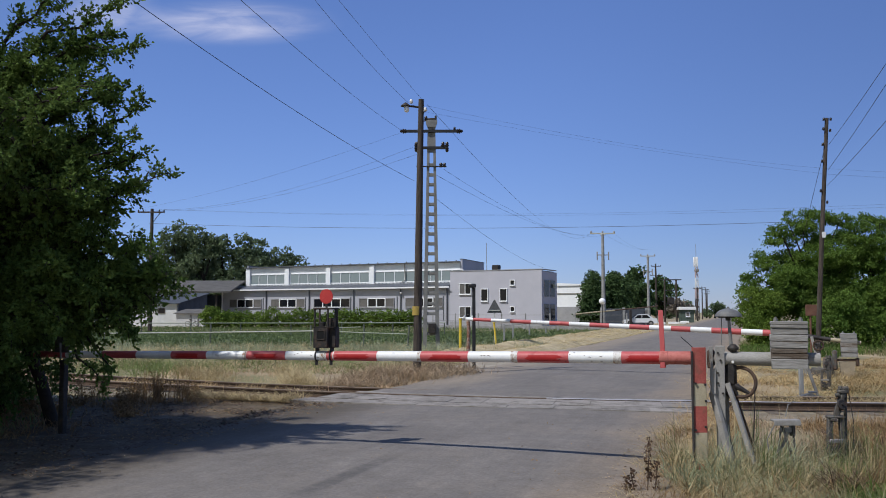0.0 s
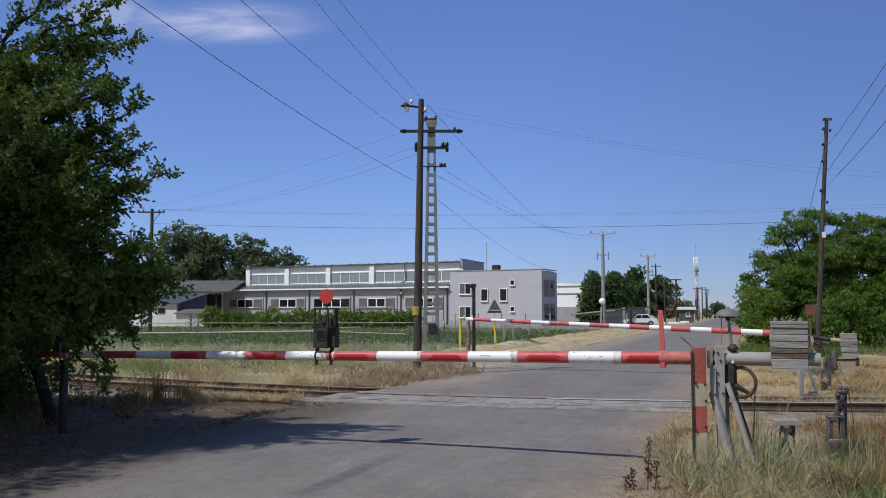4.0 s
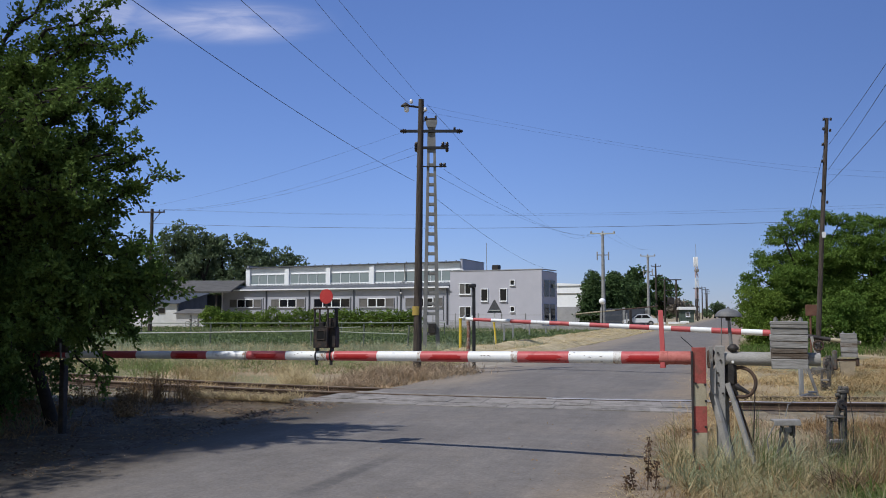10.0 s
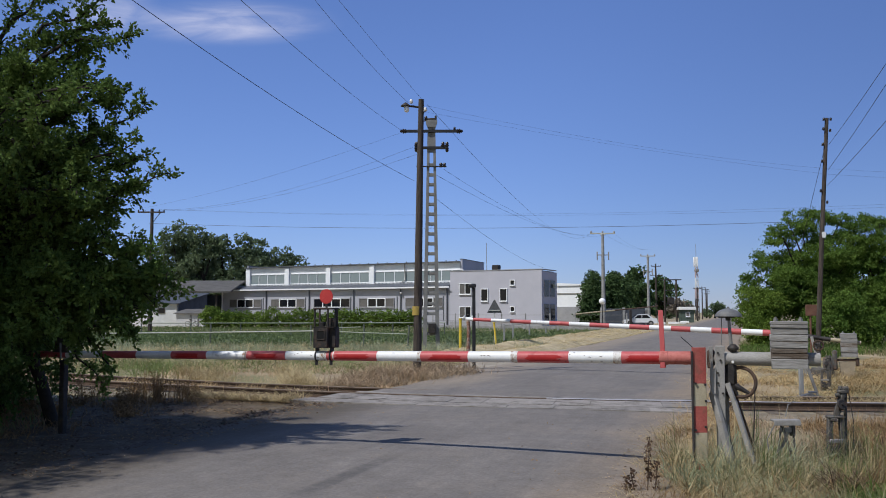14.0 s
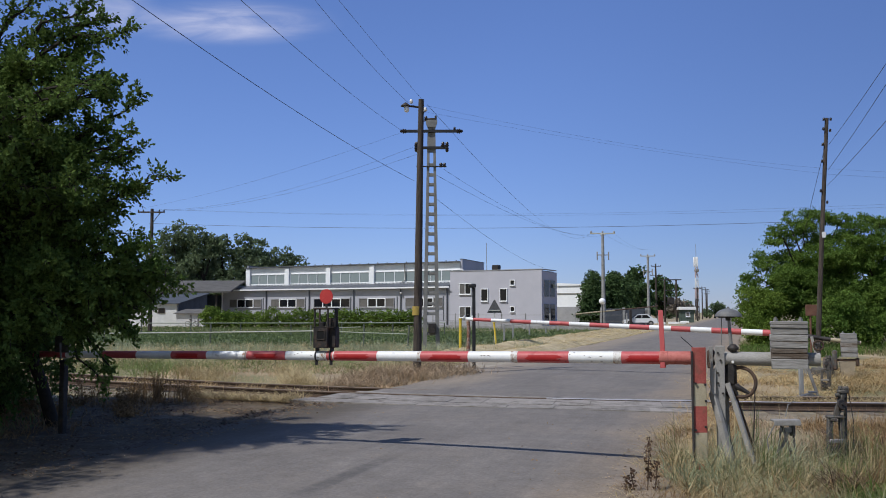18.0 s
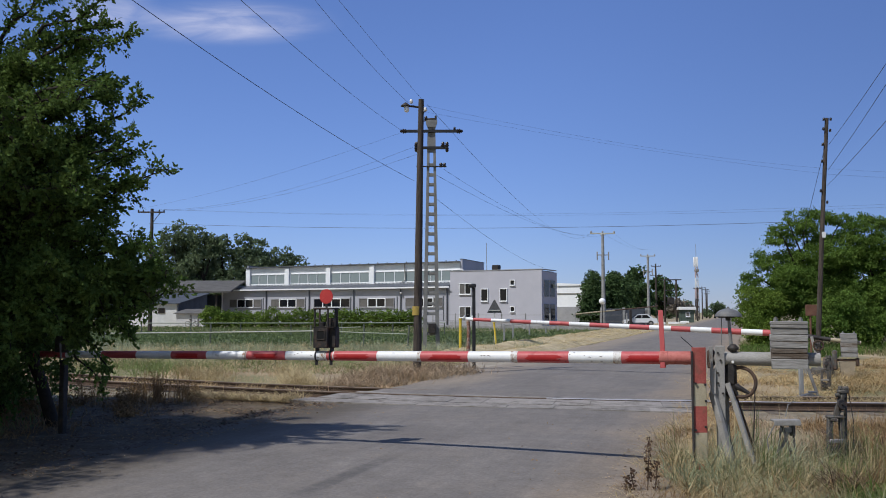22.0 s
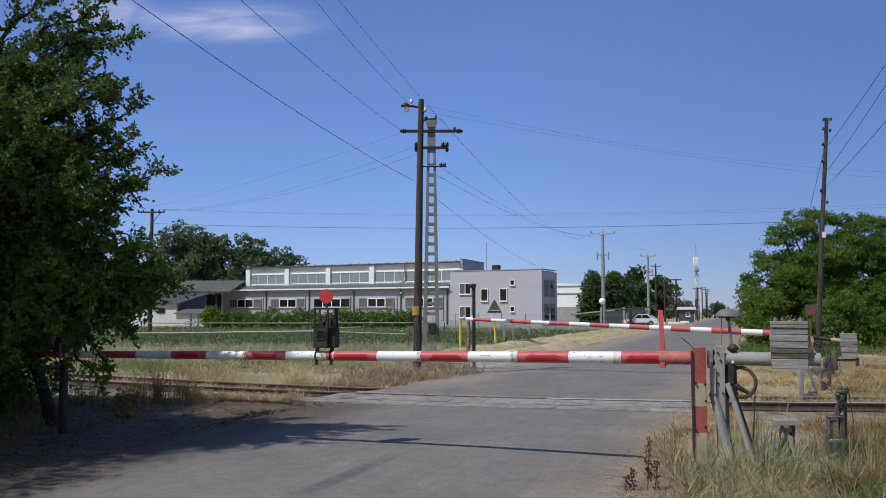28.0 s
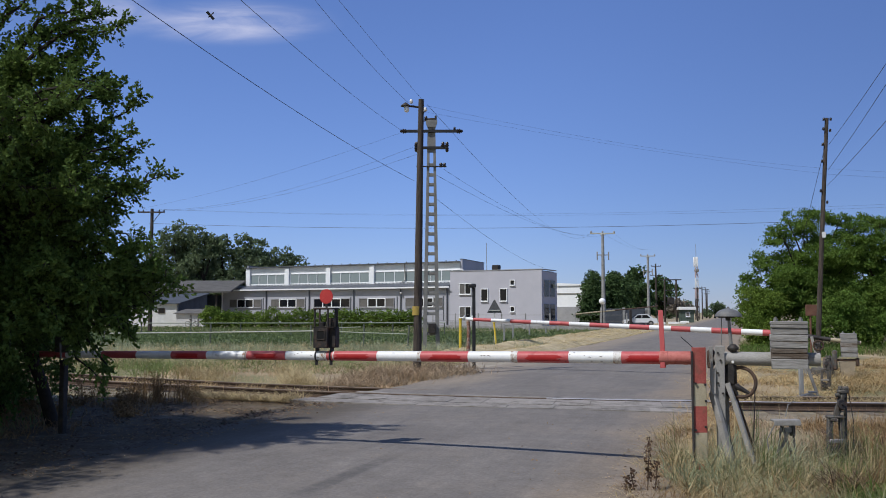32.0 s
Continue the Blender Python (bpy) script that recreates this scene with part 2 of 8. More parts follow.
STRAW_PALE = surface("pale_straw", (0.46, 0.36, 0.19), (0.62, 0.51, 0.30), 0.7, 0.8, 0.0, per="island", hue=0.25, light_through=0.2)
STRAW_ROSE = surface("pinkish_straw", (0.42, 0.285, 0.175), (0.60, 0.43, 0.285), 0.5, 0.85, 0.0, per="island", hue=0.25, light_through=0.2)
GREEN_GRASS = surface("green_blade", (0.14, 0.19, 0.055), (0.26, 0.30, 0.11), 0.7, 0.7, 0.0, per="island", hue=0.25, light_through=0.3)
BROWN_WEED = surface("brown_weed", (0.19, 0.115, 0.052), (0.34, 0.22, 0.105), 0.9, 0.9, 0.0, per="island", hue=0.35, light_through=0.15)
GRASS = surface("grass_blade", (0.155, 0.158, 0.066), (0.325, 0.295, 0.15), 0.7, 0.7, 0.0, per="island", hue=0.3, light_through=0.3)
SAGE = surface("sage_blade", (0.25, 0.29, 0.17), (0.40, 0.43, 0.28), 0.7, 0.7, 0.0, per="island", hue=0.3, light_through=0.3)
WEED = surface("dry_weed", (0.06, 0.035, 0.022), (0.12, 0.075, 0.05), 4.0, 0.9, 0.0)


def edge_sand_and_shade(m):
    """Sand washed over the road's edges, thinning out towards its middle; the near left edge is darkened for shade."""
    n, l = m.node_tree.nodes, m.node_tree.links
    p = n["Principled BSDF"]
    base = p.inputs["Base Color"].links[0].from_socket
    tc = n.new("ShaderNodeTexCoord")
    ns = n.new("ShaderNodeTexNoise")
    ns.inputs["Scale"].default_value, ns.inputs["Detail"].default_value = 0.7, 7
    l.new(tc.outputs["Object"], ns.inputs["Vector"])
    last = base
    # second row: dark earth tone that paints the elm's shade into the edge
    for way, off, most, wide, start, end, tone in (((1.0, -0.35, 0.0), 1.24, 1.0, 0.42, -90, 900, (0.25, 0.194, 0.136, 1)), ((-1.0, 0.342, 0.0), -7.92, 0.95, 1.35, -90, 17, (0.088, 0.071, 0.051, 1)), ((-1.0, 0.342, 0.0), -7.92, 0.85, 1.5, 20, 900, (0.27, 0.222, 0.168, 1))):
        dot = n.new("ShaderNodeVectorMath")
        dot.operation = "DOT_PRODUCT"
        dot.inputs[1].default_value = way
        l.new(tc.outputs["Object"], dot.inputs[0])
        wob = n.new("ShaderNodeMath")
        wob.operation = "MULTIPLY_ADD"
        wob.inputs[1].default_value = 1.6
        l.new(ns.outputs["Fac"], wob.inputs[0])
        l.new(dot.outputs["Value"], wob.inputs[2])
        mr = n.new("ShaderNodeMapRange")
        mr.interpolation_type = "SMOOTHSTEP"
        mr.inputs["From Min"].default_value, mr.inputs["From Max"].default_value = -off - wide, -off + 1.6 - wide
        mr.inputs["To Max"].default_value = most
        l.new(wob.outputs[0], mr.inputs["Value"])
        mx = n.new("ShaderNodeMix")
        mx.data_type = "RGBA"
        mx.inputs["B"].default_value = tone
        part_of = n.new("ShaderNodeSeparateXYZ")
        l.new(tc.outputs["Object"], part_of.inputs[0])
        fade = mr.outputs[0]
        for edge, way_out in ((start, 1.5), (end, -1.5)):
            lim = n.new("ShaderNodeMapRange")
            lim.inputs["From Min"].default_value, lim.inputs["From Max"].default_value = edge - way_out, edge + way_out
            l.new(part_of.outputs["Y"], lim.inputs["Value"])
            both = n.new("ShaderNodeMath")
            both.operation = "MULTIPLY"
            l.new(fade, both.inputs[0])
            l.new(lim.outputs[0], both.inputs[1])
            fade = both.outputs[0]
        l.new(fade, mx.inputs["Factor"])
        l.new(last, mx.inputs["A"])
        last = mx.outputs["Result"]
    l.new(last, p.inputs["Base Color"])


edge_sand_and_shade(ASPHALT)


def tyre_mark(m, across, off, along, a, b, width, tone):
    """One dark skid mark on the asphalt: a band across = off, from a to b along it."""
    n, l = m.node_tree.nodes, m.node_tree.links
    p = n["Principled BSDF"]
    tc = n.new("ShaderNodeTexCoord")
    fac = None
    for way, mid, half in ((across, off, width), (along, (a + b) / 2, (b - a) / 2)):
        dot = n.new("ShaderNodeVectorMath")
        dot.operation = "DOT_PRODUCT"
        dot.inputs[1].default_value = way
        l.new(tc.outputs["Object"], dot.inputs[0])
        dist = n.new("ShaderNodeMath")
        dist.operation = "SUBTRACT"
        dist.inputs[1].default_value = mid
        l.new(dot.outputs["Value"], dist.inputs[0])
        ab = n.new("ShaderNodeMath")
        ab.operation = "ABSOLUTE"
        l.new(dist.outputs[0], ab.inputs[0])
        mr = n.new("ShaderNodeMapRange")
        mr.interpolation_type = "SMOOTHSTEP"
        mr.inputs["From Min"].default_value, mr.inputs["From Max"].default_value = half, half * 0.35
        l.new(ab.outputs[0], mr.inputs["Value"])
        if fac:
            mu = n.new("ShaderNodeMath")
            mu.operation = "MULTIPLY"
            l.new(fac, mu.inputs[0])
            l.new(mr.outputs[0], mu.inputs[1])
            fac = mu.outputs[0]
        else:
            fac = mr.outputs[0]
    ns = n.new("ShaderNodeTexNoise")
    ns.inputs["Scale"].default_value, ns.inputs["Detail"].default_value = 9.0, 4
    l.new(tc.outputs["Object"], ns.inputs["Vector"])
    mu = n.new("ShaderNodeMath")
    mu.operation = "MULTIPLY"
    l.new(fac, mu.inputs[0])
    l.new(ns.outputs["Fac"], mu.inputs[1])
    mx = n.new("ShaderNodeMix")
    mx.data_type = "RGBA"
    mx.inputs["B"].default_value = tone
    l.new(mu.outputs[0], mx.inputs["Factor"])
    l.new(p.inputs["Base Color"].links[0].from_socket, mx.inputs["A"])
    l.new(mx.outputs["Result"], p.inputs["Base Color"])


def wheel_streaks(m):
    """Faint lighter and darker streaks along the way of the traffic."""
    n, l = m.node_tree.nodes, m.node_tree.links
    p = n["Principled BSDF"]
    tc = n.new("ShaderNodeTexCoord")
    turn = n.new("ShaderNodeMapping")
    turn.inputs["Rotation"].default_value = (0, 0, radians(19.1))
    l.new(tc.outputs["Object"], turn.inputs["Vector"])
    last = p.inputs["Base Color"].links[0].from_socket
    for sx, sy, lo, hi in ((2.4, 0.16, 0.94, 1.06), (9.0, 0.9, 0.94, 1.06), (5.0, 5.0, 0.9, 1.1), (26.0, 22.0, 0.86, 1.14)):
        mp = n.new("ShaderNodeMapping")
        mp.inputs["Scale"].default_value = (sx, sy, 1)
        l.new(turn.outputs[0], mp.inputs["Vector"])
        ns = n.new("ShaderNodeTexNoise")
        ns.inputs["Scale"].default_value, ns.inputs["Detail"].default_value = 1.0, 6
        l.new(mp.outputs[0], ns.inputs["Vector"])
        mr = n.new("ShaderNodeMapRange")
        mr.inputs["From Min"].default_value, mr.inputs["From Max"].default_value = 0.3, 0.7
        mr.inputs["To Min"].default_value, mr.inputs["To Max"].default_value = lo, hi
        l.new(ns.outputs["Fac"], mr.inputs["Value"])
        hs = n.new("ShaderNodeHueSaturation")
        l.new(mr.outputs[0], hs.inputs["Value"])
        l.new(last, hs.inputs["Color"])
        last = hs.outputs["Color"]
    l.new(last, p.inputs["Base Color"])


wheel_streaks(ASPHALT)
tyre_mark(ASPHALT, (0.949, -0.315, 0.0), -3.82, (0.315, 0.949, 0.0), 6.8, 10.1, 0.16, (0.07, 0.065, 0.062, 1))


def glass(name, tint, rough=0.04, spec=0.6):
    m = bpy.data.materials.new(name)
    m.use_nodes = True
    b = m.node_tree.nodes["Principled BSDF"]
    b.inputs["Base Color"].default_value = (*tint, 1)
    b.inputs["Roughness"].default_value = rough
    b.inputs["Specular IOR Level"].default_value = spec
    return m


DARK_GLASS = glass("dark_window_glass", (0.010, 0.011, 0.014), 0.08, 0.25)
PALE_GLASS = glass("reflecting_window_glass", (0.21, 0.255, 0.265), 0.12)


# ---------------------------------------------------------------- mesh tools
class Shape:
    """Collects the faces of one mesh."""

    def __init__(self):
        self.v, self.f = [], []

    def add(self, verts, faces, m=None):
        k = len(self.v)
        self.v += [tuple(m @ Vector(p)) for p in verts] if m else [tuple(p) for p in verts]
        self.f += [tuple(i + k for i in f) for f in faces]
        return self

    def box(self, c, s, bevel=0.0, m=None):
        hx, hy, hz = s[0] / 2, s[1] / 2, s[2] / 2
        t = m if m else Matrix.Translation(c)
        if m and c != (0, 0, 0):
            t = m @ Matrix.Translation(c)
        if not bevel:
            vs = [(x, y, z) for x in (-hx, hx) for y in (-hy, hy) for z in (-hz, hz)]
            fs = [(0, 1, 3, 2), (4, 6, 7, 5), (0, 4, 5, 1), (2, 3, 7, 6), (0, 2, 6, 4), (1, 5, 7, 3)]
            return self.add(vs, fs, t)
        b = min(bevel, hx * 0.9, hy * 0.9, hz * 0.9)
        vs, idx = [], {}
        for sx in (-1, 1):
            for sy in (-1, 1):
                for sz in (-1, 1):
                    for a in range(3):
                        p = [sx * (hx - b), sy * (hy - b), sz * (hz - b)]
                        p[a] = (sx * hx, sy * hy, sz * hz)[a]
                        idx[sx, sy, sz, a] = len(vs)
                        vs.append(tuple(p))
        fs = []
        for a in range(3):
            o1, o2 = (a + 1) % 3, (a + 2) % 3
            for sg in (-1, 1):
                ring = []
                for p, q in ((-1, -1), (1, -1), (1, 1), (-1, 1)):
                    k = [0, 0, 0]
                    k[a], k[o1], k[o2] = sg, p, q
                    ring.append(idx[k[0], k[1], k[2], a])
                fs.append(tuple(ring if sg > 0 else ring[::-1]))
            for p in (-1, 1):
                for q in (-1, 1):
                    k0, k1 = [0, 0, 0], [0, 0, 0]
                    k0[a], k1[a] = -1, 1
                    k0[o1] = k1[o1] = p
                    k0[o2] = k1[o2] = q
                    r = [idx[(*k0, o1)], idx[(*k1, o1)], idx[(*k1, o2)], idx[(*k0, o2)]]
                    fs.append(tuple(r if p * q < 0 else r[::-1]))
        for sx in (-1, 1):
            for sy in (-1, 1):
                for sz in (-1, 1):
                    r = [idx[sx, sy, sz, a] for a in range(3)]
                    fs.append(tuple(r if sx * sy * sz > 0 else r[::-1]))
        return self.add(vs, fs, t)

    def tube(self, pts, r, n=8, cap=True):
        """A round bar through pts; r: one radius or one per point."""
        pts = [Vector(p) for p in pts]
        rs = r if isinstance(r, (list, tuple)) else [r] * len(pts)
        k = len(self.v)
        ref = None
        for i, p in enumerate(pts):
            d = (pts[min(i + 1, len(pts) - 1)] - pts[max(i - 1, 0)]).normalized()
            if ref is None:
                ref = d.orthogonal().normalized()
            u = (ref - d * ref.dot(d)).normalized()
            w = d.cross(u)
            ref = u
            for j in range(n):
                a = 2 * math.pi * j / n
                self.v.append(tuple(p + (u * math.cos(a) + w * math.sin(a)) * rs[i]))
        for i in range(len(pts) - 1):
            for j in range(n):
                q = (j + 1) % n
                self.f.append((k + i * n + j, k + i * n + q, k + i * n + n + q, k + i * n + n + j))
        if cap:
            self.f.append(tuple(k + j for j in range(n))[::-1])
            self.f.append(tuple(k + (len(pts) - 1) * n + j for j in range(n)))
        return self

    def lathe(self, prof, n=16, m=None):
        """Turned about z from rows of (radius, height)."""
        vs, fs = [], []
        for r, z in prof:
            for j in range(n):
                a = 2 * math.pi * j / n
                vs.append((r * math.cos(a), r * math.sin(a), z))
        for i in range(len(prof) - 1):
            for j in range(n):
                q = (j + 1) % n
                fs.append((i * n + j, i * n + q, i * n + n + q, i * n + n + j))
        fs.append(tuple(range(n))[::-1])
        fs.append(tuple((len(prof) - 1) * n + j for j in range(n)))
        return self.add(vs, fs, m)

    def prism(self, outline, y0, y1, m=None):
        """An outline in x and z, drawn out along y."""
        n = len(outline)
        vs = [(x, y0, z) for x, z in outline] + [(x, y1, z) for x, z in outline]
        fs = [tuple(range(n)), tuple(range(n, 2 * n))[::-1]]
        fs += [(i, i + n, (i + 1) % n + n, (i + 1) % n) for i in range(n)]
        return self.add(vs, fs, m)

    def ring(self, r, t, n=20, k=6, m=None):
        vs, fs = [], []
        for i in range(n):
            a = 2 * math.pi * i / n
            for j in range(k):
                b = 2 * math.pi * j / k
                vs.append(((r + t * math.cos(b)) * math.cos(a), (r + t * math.cos(b)) * math.sin(a), t * math.sin(b)))
        for i in range(n):
            for j in range(k):
                fs.append((i * k + j, ((i + 1) % n) * k + j, ((i + 1) % n) * k + (j + 1) % k, i * k + (j + 1) % k))
        return self.add(vs, fs, m)

    def mesh(self, name, material, smooth=True):
        me = bpy.data.meshes.new(name)
        me.from_pydata(self.v, [], self.f)
        me.materials.append(material)
        bm = bmesh.new()
        bm.from_mesh(me)
        bmesh.ops.recalc_face_normals(bm, faces=bm.faces)
        bm.to_mesh(me)
        bm.free()
        if smooth:
            me.shade_smooth()
            me.set_sharp_from_angle(angle=radians(38))
        return me


def thing(name, m, label, category, group="", kind=""):
    ob = new(name)
    ob.empty_display_size = 0.2
    ob.matrix_world = m
    return tagged(ob, label, category, group, kind)


def part(name, shape, material, parent, label="", m=None, smooth=True):
    ob = new(name, shape.mesh(name, material, smooth) if isinstance(shape, Shape) else shape)
    ob.parent = parent
    if m:
        ob.matrix_basis = m
    if label:
        tagged(ob, label)
    return ob


def solid(name, shape, material, label, category, group="", kind="", m=None, smooth=True):
    ob = new(name, shape.mesh(name, material, smooth))
    if m:
        ob.matrix_world = m
    return tagged(ob, label, category, group, kind)


def quads_mesh(name, verts, faces, material):
    me = bpy.data.meshes.new(name)
    me.from_pydata(verts.tolist(), [], faces.tolist())
    me.materials.append(material)
    return me


def leaf_mesh(name, pts, size, material, rng, droop=0.25, slim=0.62, axis=None):
    """A folded diamond leaf at each point, pointing anywhere or roughly along axis."""
    n = len(pts)
    a = rng.normal(size=(n, 3)) if axis is None else axis + rng.normal(size=(n, 3)) * 0.3
    a[:, 2] -= droop
    a /= np.linalg.norm(a, axis=1)[:, None]
    b = np.cross(a, rng.normal(size=(n, 3)))
    b /= np.linalg.norm(b, axis=1)[:, None]
    c = np.cross(a, b)
    s = size * rng.uniform(0.65, 1.35, n)[:, None]
    w = slim * s * 0.5
    v = np.stack([pts, pts + a * s * 0.45 + b * w + c * w * 0.35, pts + a * s, pts + a * s * 0.45 - b * w + c * w * 0.35], 1).reshape(-1, 3)
    k = np.arange(n)[:, None] * 4
    f = np.concatenate([k + np.array([[0, 1, 2]]), k + np.array([[0, 2, 3]])], 0)
    return quads_mesh(name, v, f, material)


def blade_mesh(name, base, height, width, lean, material, rng):
    """Bent tapering blades on the points of base."""
    n = len(base)
    ang = rng.uniform(0, 2 * math.pi, n)
    side = np.stack([np.cos(ang), np.sin(ang), np.zeros(n)], 1)
    la = rng.uniform(0, 2 * math.pi, n)
    ld = np.stack([np.cos(la), np.sin(la), np.zeros(n)], 1) * (np.abs(rng.normal(0, lean, n)) + 0.04)[:, None]
    h = (height * rng.uniform(0.45, 1.25, n))[:, None]
    w = width * rng.uniform(0.6, 1.4, n)[:, None]
    up = np.array([[0, 0, 1.0]])
    mid = base + up * h * 0.55 + ld * h * 0.35
    tip = base + up * h * (1 - 0.25 * np.linalg.norm(ld, axis=1)[:, None]) + ld * h
    v = np.stack([base - side * w, base + side * w, mid + side * w * 0.8, mid - side * w * 0.8, tip], 1).reshape(-1, 3)
    k = np.arange(n)[:, None] * 5
    q = (k + np.array([[0, 1, 2, 3]])).tolist()
    t = (k + np.array([[3, 2, 4]])).tolist()
    me = bpy.data.meshes.new(name)
    me.from_pydata(v.tolist(), [], q + t)
    me.materials.append(material)
    return me


# ---------------------------------------------------------------- lie of the land
def road_left(y):
    return -7.92 + 0.342 * y


def road_right(y):
    return -1.24 + 0.35 * y


def rail_y(x):
    """The near rail's line: a gentle curve."""
    return 0.01626 * x * x - 0.31337 * x + 17.555 if x > -14 else 0.01626 * 196 + 0.31337 * 14 + 17.555 - (x + 14) * 0.769


def ground_z(x, y):
    z = 0.05 * noise.noise((x * 0.12, y * 0.12, 3.0))
    dr = x - road_right(y)
    if -40 < x < 40 and 10 < y < 45:
        q = abs(y - rail_y(x) - 0.5)
        if q < 3.4:
            z -= 0.17 * min(1, (3.4 - q) / 0.9)
    if y < 15.5 and dr > 0.8:
        z -= 0.14 * min(1, (dr - 0.8) / 1.0) * min(1, (15.5 - y) / 3.0)
    if 4 < y < 17.4 and road_left(y) - 8.5 < x < road_left(y):
        z = min(z, -0.055)
    if -0.6 < dr and x > road_left(y) - 0.6 and dr < 0.9:
        z = -0.02
    if road_left(y) - 0.6 < x < road_right(y) + 0.8:
        z = -0.05
    return z


# ground: one sheet, fine near by and coarse far off
def ground_sheet():
    xs = [-3000, -1200, -500, -220, -120, -80, -60, -48] + [-40 + 0.64 * i for i in range(126)] + [48, 60, 80, 120, 220, 500, 1200, 3000]
    ys = [-600, -120, -40, -15, -6] + [0.5 * i for i in range(140)] + [75, 85, 100, 120, 150, 200, 300, 500, 900, 1800, 4000]
    sh = Shape()
    n = len(ys)
    for x in xs:
        for y in ys:
            sh.v.append((x, y, ground_z(x, y) if abs(x) < 50 and -7 < y < 120 else -0.06))
    for i in range(len(xs) - 1):
        for j in range(n - 1):
            sh.f.append((i * n + j, (i + 1) * n + j, (i + 1) * n + j + 1, i * n + j + 1))
    return solid("ground", sh, DRY_SOIL, "dry grassy earth with bare and green patches", "ground", kind="structure")


ground_sheet()


def strip(name, left, right, ys, z, material, label, category, across=8, rough_edge=0.1, kind="structure"):
    sh = Shape()
    for y in ys:
        l, r = left(y), right(y)
        l += rough_edge * (noise.noise((y * 0.5, 1.0, 0)) + 0.4 * noise.noise((y * 1.9, 1.0, 0)))
        r += rough_edge * (noise.noise((y * 0.5, 9.0, 0)) + 0.4 * noise.noise((y * 1.9, 9.0, 0)))
        for k in range(across + 1):
            x = l + (r - l) * k / across
            sh.v.append((x, y, z + 0.012 * noise.noise((x * 0.5, y * 0.5, 0)) + 0.025 * math.sin(math.pi * k / across)))
    for j in range(len(ys) - 1):
        for k in range(across):
            a = j * (across + 1) + k
            sh.f.append((a, a + 1, a + across + 2, a + across + 1))
    return solid(name, sh, material, label, category, kind=kind)


YS = [-15 + 0.4 * i for i in range(180)] + [60, 66, 74, 85, 100, 120, 150, 200, 280, 400, 600]
strip("road", road_left, lambda y: road_right(y) + 0.7, YS, 0.0, ASPHALT, "worn grey asphalt road leading over the railway", "road", rough_edge=0.34)


def shoulder():
    """Rough earth that runs up over the asphalt's broken edge in tongues."""
    sh = Shape()
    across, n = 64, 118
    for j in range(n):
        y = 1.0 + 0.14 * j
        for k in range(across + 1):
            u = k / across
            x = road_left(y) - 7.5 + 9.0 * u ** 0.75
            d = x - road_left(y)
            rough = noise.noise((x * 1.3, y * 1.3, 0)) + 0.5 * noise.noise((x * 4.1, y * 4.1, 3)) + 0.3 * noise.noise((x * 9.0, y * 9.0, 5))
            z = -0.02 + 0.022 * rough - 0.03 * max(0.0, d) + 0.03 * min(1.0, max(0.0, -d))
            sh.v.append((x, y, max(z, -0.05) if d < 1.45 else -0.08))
    for j in range(n - 1):
        for k in range(across):
            a = j * (across + 1) + k
            sh.f.append((a, a + 1, a + across + 2, a + across + 1))
    return solid("road_shoulder", sh, SHADE_EARTH, "gravelly shoulder beside the asphalt, coloured darker for the elm's shade", "shoulder", kind="structure")


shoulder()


strip("sandy_verge", lambda y: road_left(y) - 1.3 - 0.25 * math.sin(y * 0.7), lambda y: road_left(y) + 0.3, YS[100:150], -0.012, SAND, "sandy tan verge along the asphalt", "verge", across=6, rough_edge=0.3)

# ---------------------------------------------------------------- railway
def rail_points(off, x0=-60.0, x1=45.0, step=1.0):
    out, x = [], x0
    while x <= x1:
        s = (rail_y(x + 0.1) - rail_y(x - 0.1)) / 0.2
        k = 1 / math.hypot(1, s)
        out.append((x - s * k * off, rail_y(x) + k * off, 0.0))
        x += step
    return out


def sweep(profile, pts):
    """A closed outline (sideways, up) drawn along level points."""
    sh = Shape()
    n = len(profile)
    for i, p in enumerate(pts):
        a, b = Vector(pts[max(i - 1, 0)]), Vector(pts[min(i + 1, len(pts) - 1)])
        d = (b - a).normalized()
        w = Vector((-d.y, d.x, 0))
        for s, z in profile:
            sh.v.append(tuple(Vector(p) + w * s + Vector((0, 0, z))))
    for i in range(len(pts) - 1):
        for j in range(n):
            q = (j + 1) % n
            sh.f.append((i * n + j, i * n + q, i * n + n + q, i * n + n + j))
    return sh


RAIL_SECTION = [(-0.062, -0.149), (0.062, -0.149), (0.062, -0.137), (0.01, -0.12), (0.008, -0.036), (0.034, -0.028), (0.034, -0.006), (-0.034, -0.006), (-0.034, -0.028), (-0.008, -0.036), (-0.01, -0.12), (-0.062, -0.137)]
HEAD_SECTION = [(-0.033, -0.0055), (0.033, -0.0055), (0.024, 0.002), (-0.024, 0.002)]
track = thing("railway_track", pose(0, 0, 0), "single rusty railway track with shiny rail heads crossing the road", "railway track", kind="structure")
for off, lift in ((0.0, 0.047), (1.5, 0.012)):
    pts = [(x, y, lift) for x, y, z in rail_points(off)]
    r = part("rail", sweep(RAIL_SECTION, pts), RAIL_SIDE, track, "rust-brown steel rail")
    if off == 0:
        # worn ends the dull part; past it brighter steel paints the glint
        worn = len([p for p in pts if p[0] <= 2.0])
        part("rail_head", sweep(HEAD_SECTION, pts[:worn]), RAIL_DULL, r, "dull running surface")
        part("rail_head", sweep(HEAD_SECTION, pts[worn - 1:]), RAIL_GLINT, r, "running surface brightened for the rail's glint")
    else:
        part("rail_head", sweep(HEAD_SECTION, pts), RAIL_DULL, r, "dull running surface")
